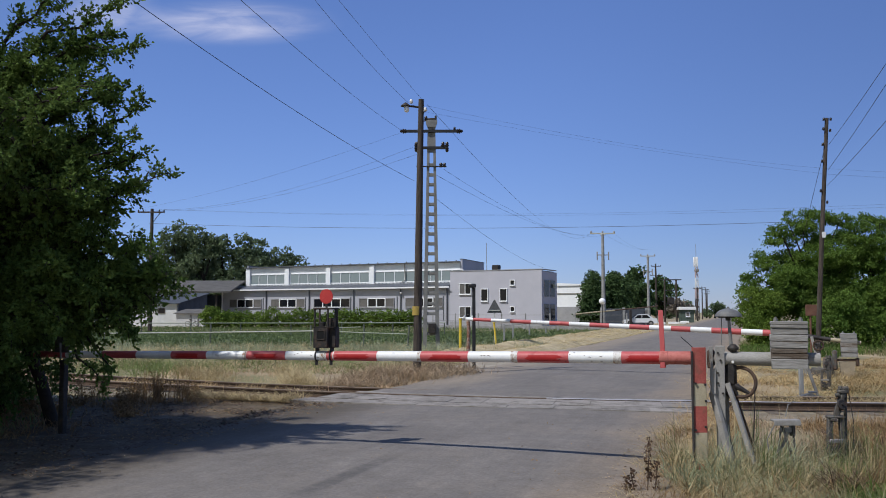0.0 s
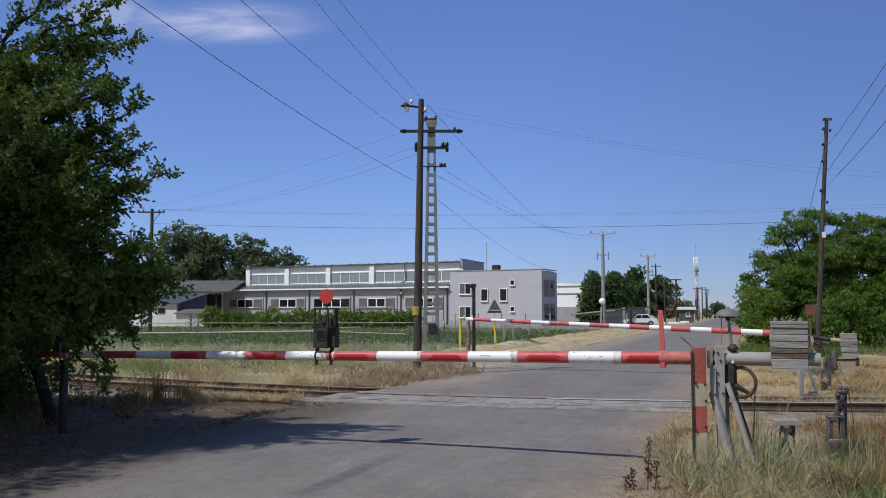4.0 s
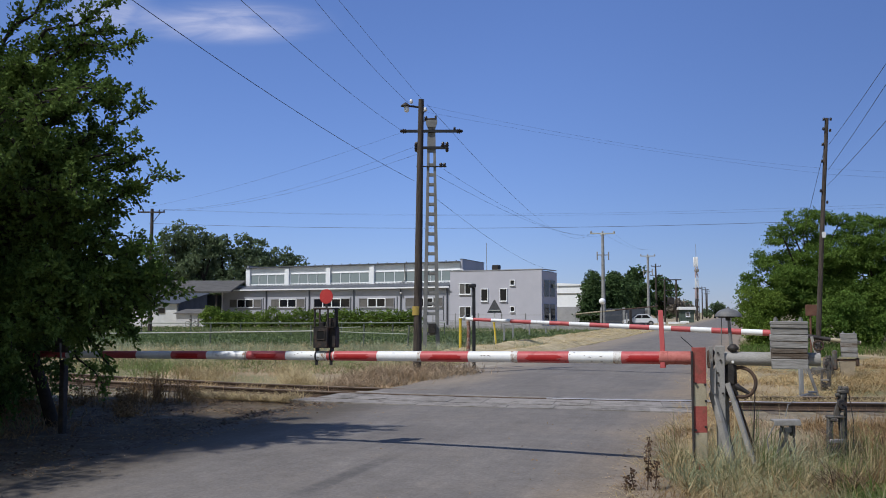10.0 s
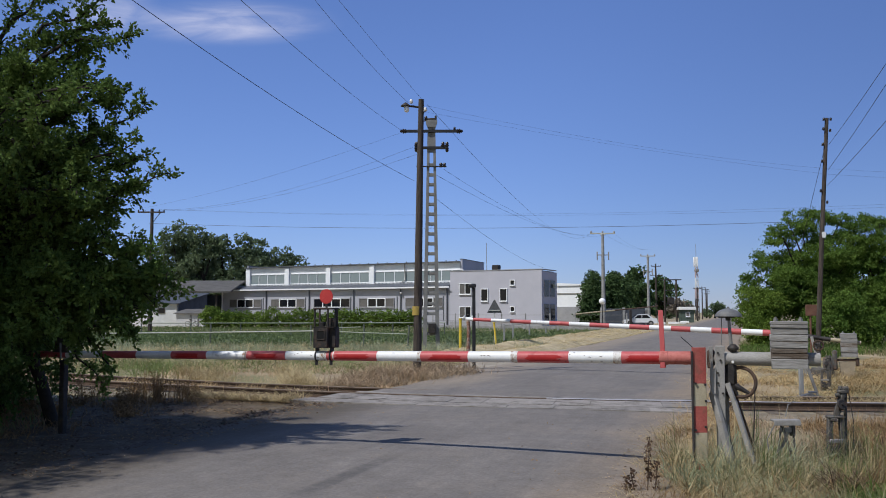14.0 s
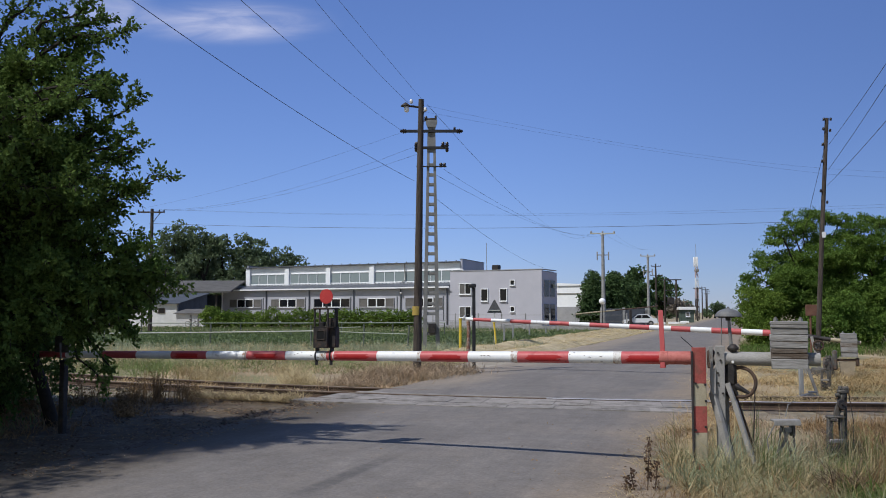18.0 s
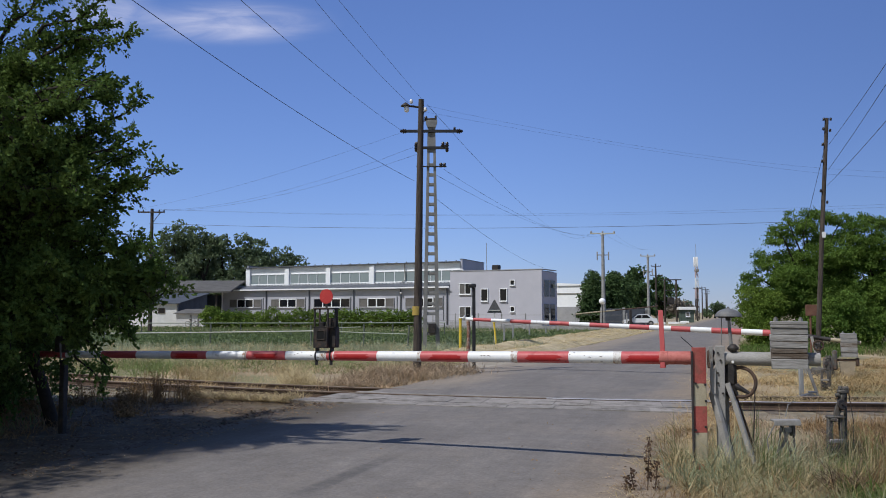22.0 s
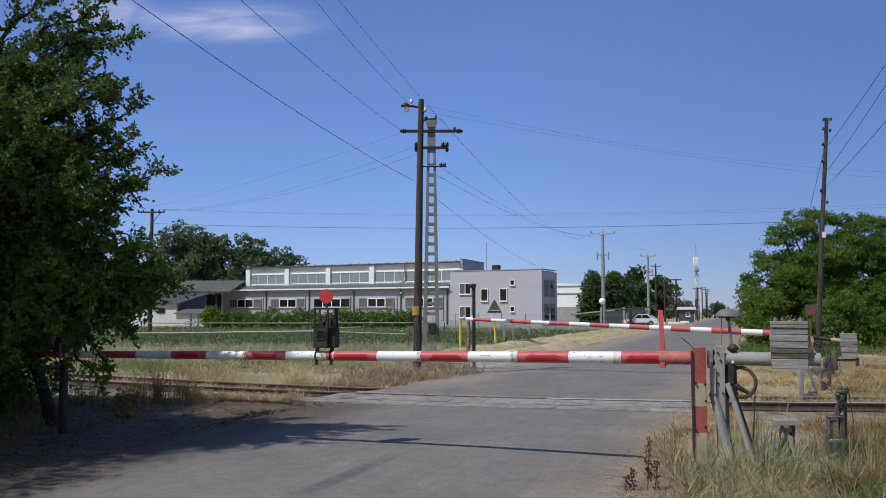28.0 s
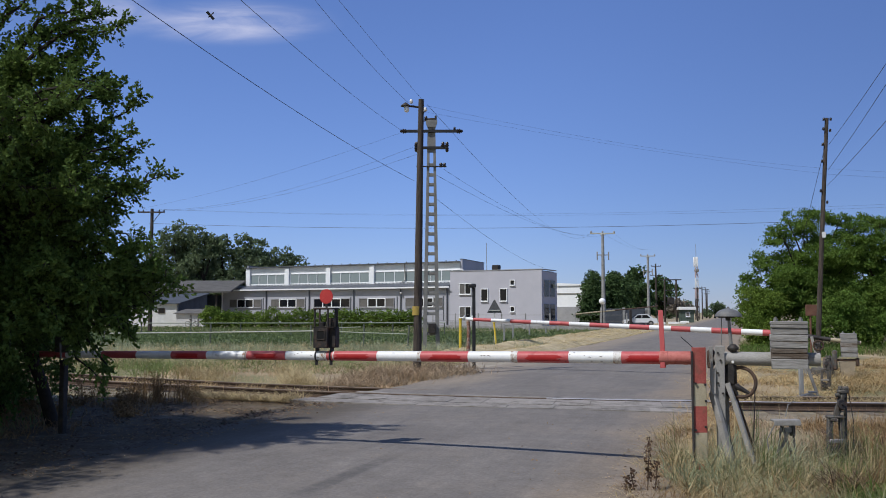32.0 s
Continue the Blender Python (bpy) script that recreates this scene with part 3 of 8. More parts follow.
sl = Shape().box((0, 0, 0), (0.26, 2.5, 0.16), 0.02).mesh("sleeper", SLEEPER)
for k in range(44):
    x = -22 + k * 0.85
    y = rail_y(x)
    if road_left(y) - 1.3 < x < road_right(y) + 0.6:
        continue
    s = (rail_y(x + 0.1) - rail_y(x - 0.1)) / 0.2
    part("sleeper", sl, SLEEPER, track, m=pose(x - s * 0.75, y + 0.75, -0.205 + 0.005, 0, 0, math.degrees(math.atan(s))))
bed = sweep([(-2.6, -0.36), (2.6, -0.36), (1.5, -0.09), (-1.75, -0.14)], [(x, y, 0) for x, y, z in rail_points(0.75)])
solid("ballast_bed", bed, BALLAST, "dirty ballast bed under the track", "ballast", kind="structure")

# concrete panels that carry the road over the rails
crossing = thing("crossing_panels", pose(0, 0, 0), "worn concrete panels between asphalt and rails", "crossing", kind="structure")


def panel_row(o0, o1, z, n, x0, x1, name="panel", material=PANEL):
    for k in range(n):
        a, b = x0 + (x1 - x0) * k / n + 0.003, x0 + (x1 - x0) * (k + 1) / n - 0.003
        sh = Shape()
        vs = []
        for x in (a, b):
            s = (rail_y(x + 0.1) - rail_y(x - 0.1)) / 0.2
            c = 1 / math.hypot(1, s)
            for o in (o0, o1):
                vs.append((x - s * c * o, rail_y(x) + c * o))
        lo, hi = [(x, y, z - 0.15) for x, y in vs], [(x, y, z + random.uniform(-0.004, 0.004)) for x, y in vs]
        sh.add(lo + hi, [(0, 1, 3, 2), (4, 6, 7, 5), (0, 4, 5, 1), (2, 3, 7, 6), (0, 2, 6, 4), (1, 5, 7, 3)])
        part(name, sh, material, crossing, smooth=False)


panel_row(-1.75, -1.17, 0.034, 9, -2.3, 4.6)
panel_row(-1.07, -0.11, 0.034, 11, -2.1, 4.7)
panel_row(0.09, 0.4, 0.034, 11, -1.9, 5.3)
# added dark strip standing in for the shade of the open groove
panel_row(-1.165, -1.075, 0.026, 5, -2.2, 4.7, "joint_strip", RUBBER)


# ---------------------------------------------------------------- level crossing barriers
def striped_arm(barrier, cuts, z0, z1, r0, r1, first_red, name="boom"):
    """A tapering pole in painted lengths; cuts: distances from the pivot."""
    boom = part(name, Shape().tube([(cuts[0], 0, z0), (cuts[-1], 0, z1)], [r0 * 0.94, r1 * 0.94], 14), GREY_PAINT, barrier, "tapering steel pole painted in red and white bands")
    full = cuts[-1] - cuts[0]
    red = first_red
    for a, b in zip(cuts, cuts[1:]):
        ka, kb = (a - cuts[0]) / full, (b - cuts[0]) / full
        za, zb = z0 + (z1 - z0) * ka, z0 + (z1 - z0) * kb
        ra, rb = r0 + (r1 - r0) * ka, r0 + (r1 - r0) * kb
        part("red_band" if red else "white_band", Shape().tube([(a, 0, za), (b, 0, zb)], [ra, rb], 18, cap=False), RED_PAINT if red else WHITE_PAINT, boom)
        red = not red
    return boom


def weight_stack(barrier, x0, x1, z0, z1, depth, bolts=True, cuts=(0, 0.215, 0.33, 0.44, 0.575, 0.725, 0.86, 0.925, 1.0), stained=(1, 2)):
    """Uneven iron plates in a pile, two long bolts through them."""
    rw = random.Random(round(1000 * z0))
    stack = part("counterweight", Shape().box(((x0 + x1) / 2, 0, (z0 + z1) / 2), (abs(x1 - x0) * 0.94, depth * 0.9, (z1 - z0) * 0.97), 0.01), SLAB_STAIN, barrier, "pile of weathered grey weight plates, rust-stained")
    for i in range(len(cuts) - 1):
        a, b = z0 + (z1 - z0) * cuts[i], z0 + (z1 - z0) * cuts[i + 1]
        w = abs(x1 - x0) + rw.uniform(-0.012, 0.008)
        m = pose((x0 + x1) / 2 + rw.uniform(-0.008, 0.008), rw.uniform(-0.01, 0.01), (a + b) / 2, 0, rw.uniform(-0.5, 0.5), rw.uniform(-0.6, 0.6))
        part("weight_plate", Shape().box((0, 0, 0), (w, depth, b - a - rw.uniform(0.002, 0.007)), 0.006, m), SLAB_STAIN if i in stained else SLAB_PAINT, stack)
    if bolts:
        for k in (0.16, 0.84):
            x = x0 + (x1 - x0) * k
            part("bolt", Shape().tube([(x, 0, z1 - 0.02), (x, 0, z1 + 0.05)], 0.012, 8).tube([(x, 0, z1), (x, 0, z1 + 0.03)], 0.026, 6), STEEL, stack)
    return stack


def crank_wheel(barrier, at, r, turn=12):
    m = Matrix.Translation(at) @ pose(0, 0, 0, 90, 0, turn)
    w = part("hand_wheel", Shape().ring(r, 0.022, 26, 6, m), RUSTY_IRON, barrier, "dark rusty iron cable wheel")
    sp = Shape()
    for k in range(4):
        a = 2 * math.pi * (k + 0.35) / 4
        sp.tube([m @ Vector((0, 0, 0)), m @ Vector((r * math.cos(a), r * math.sin(a), 0))], [0.026, 0.016], 6)
    part("spokes", sp, DARK_IRON, w)
    part("hub", Shape().tube([m @ Vector((0, 0, -0.05)), m @ Vector((0, 0, 0.07))], 0.04, 10), DARK_IRON, w)


NEAR = Matrix.Translation(EYE) @ Matrix.Scale(0.891, 4) @ Matrix.Translation((0, 0, -1.7))


def angle_leg(points, w):
    """An angle-steel leg through the points, its flanges facing the road and the side."""
    sh = Shape()
    for u, v in zip(points, points[1:]):
        u, v = Vector(u), Vector(v)
        d = v - u
        m = Matrix.Translation((u + v) / 2) @ d.to_track_quat("Z", "Y").to_matrix().to_4x4()
        sh.box((0, 0, 0), (0.012, w, d.length + 0.02), 0.003, m)
        sh.box((w / 2 * 0.8, w / 2, 0), (w * 0.8, 0.01, d.length + 0.02), 0.003, m)
    return sh


def near_barrier():
    b = thing("level_crossing_barrier", NEAR @ pose(3.25, 10.56, 0, 0, 0, 160.55), "closed red and white level crossing barrier with grey counterweight", "barrier", "crossing barriers")
    cuts = [0.2, 1.08, 1.74, 2.41, 3.08, 3.75, 4.39, 5.16, 5.81, 6.45, 7.13, 7.75, 8.385, 9.04, 9.73, 10.4]
    high = lambda q: 1.147 - 0.115 * (q - 0.2) / 10.2
    thick = lambda q: 0.079 - 0.027 * (q - 0.2) / 10.2
    boom = striped_arm(b, cuts, 1.147, 1.032, 0.079, 0.052, True)
    rp = random.Random(21)
    # darker repainted patches with ragged ends on the red lengths
    for a, c in ((0.62, 1.0), (1.86, 2.28), (3.2, 3.6), (4.52, 5.0), (5.96, 6.3), (7.3, 7.65)):
        sh = Shape()
        for k in range(7):
            lo, hi = a + rp.uniform(-0.05, 0.04), c + rp.uniform(-0.04, 0.05)
            w = radians(-38 + 10.3 * k)
            for q in (lo, (lo + hi) / 2, hi):
                r = thick(q) + 0.0022
                sh.v.append((q, r * math.cos(w), high(q) + r * math.sin(w)))
        sh.f += [(3 * k + i, 3 * k + i + 3, 3 * k + i + 4, 3 * k + i + 1) for k in range(6) for i in range(2)]
        part("repainted_patch", sh, RED_FRESH, boom, "darker freshly repainted red patch")
    for q, w in ((2.41, 0.09), (1.08, 0.1), (3.75, 0.05), (5.16, 0.1), (5.04, 0.02), (6.45, 0.06)):
        part("chipped_end", Shape().tube([(q + 0.004, 0, high(q)), (q + w, 0, high(q + w))], [thick(q) + 0.0015, thick(q + w) + 0.0015], 18, cap=False), CHIPPED, boom, "chipped paint end with rust showing")
    # flakes broken out of the white paint
    for k in range(22):
        q = rp.choice((1.3, 2.6, 4.0, 5.4, 2.9, 1.6)) + rp.uniform(-0.15, 0.3)
        w, ln, th = radians(rp.uniform(-50, 55)), rp.uniform(0.006, 0.028), radians(rp.uniform(2, 6))
        r = thick(q) + 0.0025
        sh = Shape()
        for dq, dw in ((-ln, 0), (0, -th), (ln, 0.3 * th), (0.2 * ln, th)):
            sh.v.append((q + dq, r * math.cos(w + dw), high(q) + r * math.sin(w + dw)))
        sh.f.append((0, 1, 2, 3))
        part("paint_chip", sh, RUSTY_IRON, boom)
    part("faded_sleeve", Shape().tube([(0.205, 0, high(0.2)), (0.60, 0, high(0.6))], [thick(0.2) + 0.002, thick(0.6) + 0.002], 20, cap=False), RED_FADED, boom, "sun-faded pinkish red end of the pole")
    x = 0.58
    part("upright_bar", Shape().box((0, 0, 0), (0.058, 0.02, 0.68), 0.004, pose(x + 0.008, 0, 1.385, 0, 2.0, 0)).box((x, 0.06, 1.10), (0.06, 0.016, 0.16), 0.004).box((x, -0.06, 1.10), (0.06, 0.016, 0.16), 0.004).tube([(x, 0.07, 1.04), (x, -0.07, 1.04)], 0.02, 8), RED_PAINT, boom, "upright red flat bar clamped to the pole")
    part("collar", Shape().tube([(0.52, 0, high(0.52)), (0.62, 0, high(0.62))], thick(0.5) + 0.007, 20), RED_FADED, boom)
    part("collar", Shape().tube([(0.30, 0, high(0.3)), (0.33, 0, high(0.33))], thick(0.3) + 0.006, 20), RED_FADED, boom)
    # stop lamp that rides on the pole: box with a square lens, open frame, red disc
    lamp = part("stop_lamp", Shape().box((5.23, 0.02, 1.345), (0.22, 0.17, 0.285), 0.008).box((5.08, -0.03, 1.345), (0.11, 0.13, 0.28), 0.01).box((5.185, 0.01, 1.492), (0.32, 0.19, 0.014), 0.004), RUSTY_BLACK, boom, "rusty black lamp box with an open frame above")
    part("lens_frame", Shape().box((5.22, 0.108, 1.445), (0.13, 0.02, 0.016), 0.003).box((5.22, 0.108, 1.322), (0.13, 0.02, 0.016), 0.003).box((5.16, 0.108, 1.384), (0.016, 0.02, 0.14), 0.003).box((5.28, 0.108, 1.384), (0.016, 0.02, 0.14), 0.003), RUSTY_BLACK, lamp)
    part("lens", Shape().box((5.22, 0.107, 1.384), (0.106, 0.01, 0.108), 0.002), DARK_GLASS, lamp)
    fr = Shape()
    for px_, py_ in ((5.325, 0.09), (5.325, -0.06), (5.12, 0.09), (5.05, -0.06), (5.035, 0.03)):
        fr.box((px_, py_, 1.62), (0.022, 0.022, 0.26), 0.003)
    fr.box((5.185, 0.02, 1.752), (0.31, 0.19, 0.022), 0.004).box((5.17, 0.0, 1.585), (0.03, 0.03, 0.2), 0.006).box((5.1, -0.01, 1.56), (0.1, 0.1, 0.12), 0.01).box((5.27, -0.05, 1.53), (0.08, 0.05, 0.07), 0.01)
    part("lamp_frame", fr, RUSTY_BLACK, lamp, "open frame with the lamp's inner works")
    part("red_disc", Shape().tube([(5.165, 0.05, 1.922), (5.165, 0.062, 1.922)], 0.098, 28).tube([(5.165, 0.053, 1.922), (5.165, 0.06, 1.922)], 0.103, 28), RED_LENS, lamp, "round red metal disc")
    part("disc_stem", Shape().box((5.165, 0.045, 1.80), (0.03, 0.02, 0.12), 0.003), RUSTY_BLACK, lamp)
    for cx in (5.10, 5.325):
        part("clamp", Shape().ring(0.073, 0.011, 16, 6, Matrix.Translation((cx, 0, high(cx))) @ pose(0, 0, 0, 0, 90, 0)).box((cx, 0.0, high(cx) + 0.1), (0.022, 0.09, 0.06), 0.003).box((cx, 0.02, high(cx) - 0.1), (0.026, 0.05, 0.06), 0.003), RUSTY_BLACK, lamp)
    # weight arm
    part("weight_arm", Shape().tube([(0.0, 0, 1.148), (-0.66, 0, 1.149), (-1.20, 0, 1.152)], [0.082, 0.081, 0.079], 20), ARM_PAINT, b, "thick grey counterweight pipe with worn paint")
    weight_stack(b, -0.66, -1.063, 1.042, 1.595, 0.34)
    # bearing plates and slanting legs
    for y in (0.10, -0.12):
        plate = part("bearing_plate", Shape().box((-0.088, y, 0.62), (0.108, 0.014, 1.35), 0.004), GREY_PAINT, b, "grey steel bearing plate")
        for dx, z in ((0.02, 1.22), (-0.01, 1.13), (0.025, 0.98), (0.025, 0.86), (-0.03, 0.74), (0.02, 0.62)):
            part("bolt", Shape().tube([(-0.088 + dx, y, z), (-0.088 + dx, y + (0.026 if y > 0 else -0.026), z)], 0.013, 6), DARK_IRON, plate)
    part("cheek_plate", Shape().box((0.005, 0.09, 1.15), (0.03, 0.014, 0.28), 0.003).box((0.028, 0.06, 1.19), (0.014, 0.05, 0.2), 0.003), STEEL, b)
    part("bearing_box", Shape().box((0.015, 0, 1.15), (0.09, 0.17, 0.2), 0.02).box((0.02, 0.07, 1.07), (0.07, 0.05, 0.08), 0.012), RUSTY_IRON, b, "rusty pivot bearing block")
    part("drive_housing", Shape().box((-0.21, -0.02, 0.99), (0.13, 0.15, 0.34), 0.035).box((-0.195, -0.02, 0.78), (0.09, 0.1, 0.2), 0.03).box((-0.24, 0.02, 1.27), (0.13, 0.12, 0.1), 0.04), DARK_IRON, b, "dark cast iron drive housing")
    part("small_bracket", Shape().box((-0.235, 0.07, 1.11), (0.03, 0.02, 0.03), 0.003), PORCELAIN, b)
    part("leg", angle_leg(((0.02, 0.10, 1.02), (0.018, 0.12, 0.74), (-0.14, 0.24, 0.13), (-0.21, 0.3, -0.32)), 0.07), GREY_PAINT, b, "bent grey steel leg")
    part("leg", angle_leg(((-0.02, 0.06, 0.74), (-0.17, 0.1, 0.17), (-0.26, 0.14, -0.32)), 0.045), STEEL, b, "slanting grey angle-steel leg")
    part("leg", angle_leg(((-0.165, 0.10, 0.85), (-0.235, 0.12, 0.64), (-0.41, 0.2, 0.03), (-0.49, 0.25, -0.32)), 0.05), GREY_PAINT, b, "slanting grey angle-steel leg")
    part("leg", angle_leg(((-0.19, -0.06, 0.94), (-0.245, -0.06, 0.70), (-0.40, -0.04, 0.19), (-0.54, 0.0, -0.32)), 0.04), RUSTY_IRON, b, "slanting rusty leg")
    part("rear_plate", Shape().box((-0.152, -0.1, 0.5), (0.055, 0.014, 1.3), 0.004), STEEL, b, "narrow grey steel upright")
    # open cable hoop on a forked arm
    at = Vector((-0.318, 0.0, 0.868))
    m = Matrix.Translation(at) @ pose(0, 0, 0, 90, 0, -14)
    hoop = part("cable_hoop", Shape().ring(0.174, 0.022, 30, 8, m), RUSTY_IRON, b, "dark rusty iron cable hoop")
    fork = Shape()
    for a0, k in ((radians(-52), 0.9), (radians(-105), 0.95)):
        tip = m @ Vector((-0.182 * math.cos(a0) * k, 0.182 * math.sin(a0) * k, 0))
        fork.tube([(-0.215, 0.0, 0.85), tip], [0.042, 0.02], 8)
    part("forked_arm", fork, DARK_IRON, hoop)
    part("pull_wire", Shape().tube([(-0.49, 0.06, 0.87), (-0.475, 0.06, 0.79), (-0.45, 0.06, 0.26), (-0.44, 0.06, -0.2)], 0.007, 6), DARK_IRON, b)
    # warning bell on its leaning stem
    bell = part("bell", Shape().lathe([(0.15, 0), (0.156, 0.006), (0.15, 0.03), (0.125, 0.062), (0.085, 0.085), (0.04, 0.098), (0.02, 0.1), (0.012, 0.122), (0.0, 0.125)], 28, Matrix.Translation((-0.193, -0.05, 1.645))), BELL_GREY, b, "grey domed warning bell")
    part("bell_stem", Shape().tube([(-0.22, -0.05, 1.25), (-0.195, -0.05, 1.66)], [0.022, 0.017], 8).tube([(-0.105, -0.05, 1.3), (-0.115, -0.05, 1.67)], 0.0065, 6), STEEL, bell, "flaking steel stem")
    part("bell_clapper", Shape().tube([(-0.19, -0.05, 1.6), (-0.19, -0.05, 1.65)], 0.03, 10).box((-0.17, -0.05, 1.64), (0.2, 0.03, 0.012), 0.003), DARK_IRON, bell)
    # bent wire stub
    part("wire_stub", Shape().tube([(0.19, 0.04, 1.24), (0.27, 0.04, 1.32), (0.36, 0.04, 1.40)], 0.006, 6), BLACK, b)
    return b


near_barrier()

# banded end post that stands before the bearing
post = thing("banded_post", NEAR @ pose(3.028, 10.34, -0.3, 0, 0, -6), "upright channel post painted in faded red and cream bands", "post")
for z0, z1, mt, nm in ((-0.1, 0.235, RED_OLD, "foot_band"), (0.237, 0.588, CREAM_PAINT, "cream_band"), (0.59, 0.895, RED_OLD, "lower_band"), (0.897, 1.16, CREAM_PAINT, "cream_band"), (1.162, 1.585, RED_OLD, "upper_band")):
    part(nm, Shape().box((0, 0, (z0 + z1) / 2), (0.15, 0.012, z1 - z0), 0.003).box((-0.072, 0.035, (z0 + z1) / 2), (0.01, 0.07, z1 - z0), 0.003).box((0.072, 0.035, (z0 + z1) / 2), (0.01, 0.07, z1 - z0), 0.003), mt, post, smooth=False)
# dark strip along the flange paints its shadow line
part("shadow_edge", Shape().box((-0.082, 0.02, 0.72), (0.014, 0.09, 1.64), 0.002), DARK_IRON, post, "steel edge of the post, coloured dark for the flange's shadow", smooth=False)
for x, z in ((-0.05, 1.165), (0.058, 1.15), (0.062, 0.96), (0.055, 0.66), (-0.06, 0.62)):
    part("bolt", Shape().tube([(x, -0.004, z), (x, -0.03, z)], 0.014, 6), DARK_IRON, post)

# forked rest for the pole's tip
rest = thing("barrier_rest", NEAR @ pose(-5.98, 13.82, 0, 0, 0, -19.45), "dark steel post with a fork holding the barrier's tip", "post")
part("shaft", Shape().box((0, 0, 0.35), (0.1, 0.1, 1.2), 0.012), DARK_IRON, rest)
part("fork", Shape().tube([(0, -0.1, 1.22), (0, -0.07, 0.98), (0, 0.07, 0.98), (0, 0.1, 1.22)], 0.018, 8).tube([(-0.12, 0, 1.25), (0, 0, 0.97), (0.12, 0, 1.25)], 0.016, 8), STEEL, rest)
part("plate", Shape().box((0.02, -0.08, 1.2), (0.28, 0.012, 0.26), 0.004), WEATHERED, rest, "grey plate behind the fork")


def far_barrier():
    b = thing("level_crossing_barrier", pose(9.48, 22.41, 0, 0, 0, 158.2), "closed red and white barrier beyond the track, slightly raised", "barrier", "crossing barriers")
    cuts = [0.3, 0.62, 1.2, 1.73, 2.48, 3.02, 3.53, 4.11, 4.65, 5.21, 5.76, 6.35, 6.92, 7.47, 8.09, 8.68, 9.24, 9.5]
    boom = striped_arm(b, cuts, 1.13, 1.5, 0.085, 0.048, False)
    part("weight_arm", Shape().tube([(0.35, 0, 1.128), (-0.2, 0, 1.03), (-1.12, 0, 0.93)], 0.05, 14), CREAM_PAINT, b, "pale counterweight pipe")
    part("dark_sleeve", Shape().tube([(0.3, 0, 1.125), (-0.2, 0, 1.035), (-0.42, 0, 1.005)], 0.057, 12), DARK_IRON, b)
    weight_stack(b, -0.645, -1.03, 0.57, 1.17, 0.3, cuts=(0, 0.2, 0.42, 0.6, 0.8, 1.0), stained=(2,))
    part("weight_hanger", Shape().box((-0.75, 0.05, 0.5), (0.62, 0.08, 0.06), 0.015).box((-1.02, 0.05, 0.46), (0.09, 0.1, 0.2), 0.02), RUSTY_IRON, b)
    part("foot_block", Shape().prism([(-0.6, 0.45), (-0.98, 0.45), (-0.9, -0.1), (-0.68, -0.1)], -0.2, 0.1), TAN_BLOCK, b, "dusty tapered concrete block")
    for x, xe in ((0.14, 0.2), (0.02, -0.2)):
        part("leg", Shape().box((0, 0, 0), (0.07, 0.05, 1.15), 0.008, Matrix.Translation(((x + xe) / 2, 0.05, 0.52)) @ pose(0, 0, 0, 0, math.degrees(math.atan((x - xe) / 1.1)), 0)), GREY_PAINT, b)
    crank_wheel(b, (-0.13, 0.08, 0.86), 0.12)
    part("gear_block", Shape().box((-0.35, 0.1, 0.3), (0.26, 0.3, 0.55), 0.06).box((-0.5, 0.15, 0.5), (0.12, 0.12, 0.5), 0.03).box((-0.12, 0.2, 0.15), (0.4, 0.3, 0.3), 0.05), WEATHERED, b, "dark gear casing at the foot")


far_barrier()
tip = thing("barrier_rest", pose(0.74, 25.9, 0), "rusty white pipe post holding the far barrier's tip", "post")
part("shaft", Shape().tube([(0, 0, -0.1), (0.02, 0, 1.2), (0, 0, 1.46)], [0.06, 0.055, 0.05], 10), surface("flaking_paint", (0.40, 0.36, 0.31), (0.55, 0.50, 0.44), 5.0, 0.8, 0.2, c3=(0.22, 0.10, 0.06), c3_scale=3.5, c3_edge=0.47), tip)
part("fork", Shape().tube([(-0.12, 0, 1.6), (0, 0, 1.42), (0.14, 0, 1.6)], 0.03, 8), WHITE_PAINT, tip)
sp = thing("signal_post", pose(0.93, 26.3, 0), "slim black signal post with a small cap", "signal post")
part("shaft", Shape().box((0, 0, 1.25), (0.1, 0.1, 2.5), 0.01), BLACK, sp)
part("cap", Shape().box((-0.05, 0, 2.5), (0.24, 0.2, 0.12), 0.03), BLACK, sp)


# ---------------------------------------------------------------- poles
def insulator(parent, x, y, z, up=True, r=0.06, mt=None, name="insulator"):
    h = r * 2.2
    prof = [(r * 0.3, 0), (r * 0.95, 0.02), (r, h * 0.25), (r * 0.6, h * 0.42), (r * 0.85, h * 0.5), (r * 0.75, h * 0.8), (r * 0.4, h)]
    part(name, Shape().lathe(prof, 10, Matrix.Translation((x, y, z)) @ (pose(0, 0, 0) if up else pose(0, 0, 0, 180))), mt or BROWN_PORCELAIN, parent)


wood = thing("wooden_pole", pose(-0.67, 23.6, 0), "dark tarred wooden utility pole beside the road", "utility pole", "wooden poles")
part("shaft", Shape().tube([(-0.03, 0, -0.4), (-0.01, 0, 2), (0.03, 0, 5), (0.07, 0, 7.55)], [0.118, 0.11, 0.092, 0.075], 14), OLD_WOOD, wood)
part("yellow_band", Shape().tube([(-0.04, 0, 1.62), (-0.04, 0, 1.86)], 0.122, 14, cap=False), OCHRE, wood, "yellow plate strapped round the pole")
part("lamp_arm", Shape().tube([(0.05, 0, 7.33), (-0.38, 0, 7.38)], 0.03, 8), DARK_IRON, wood)
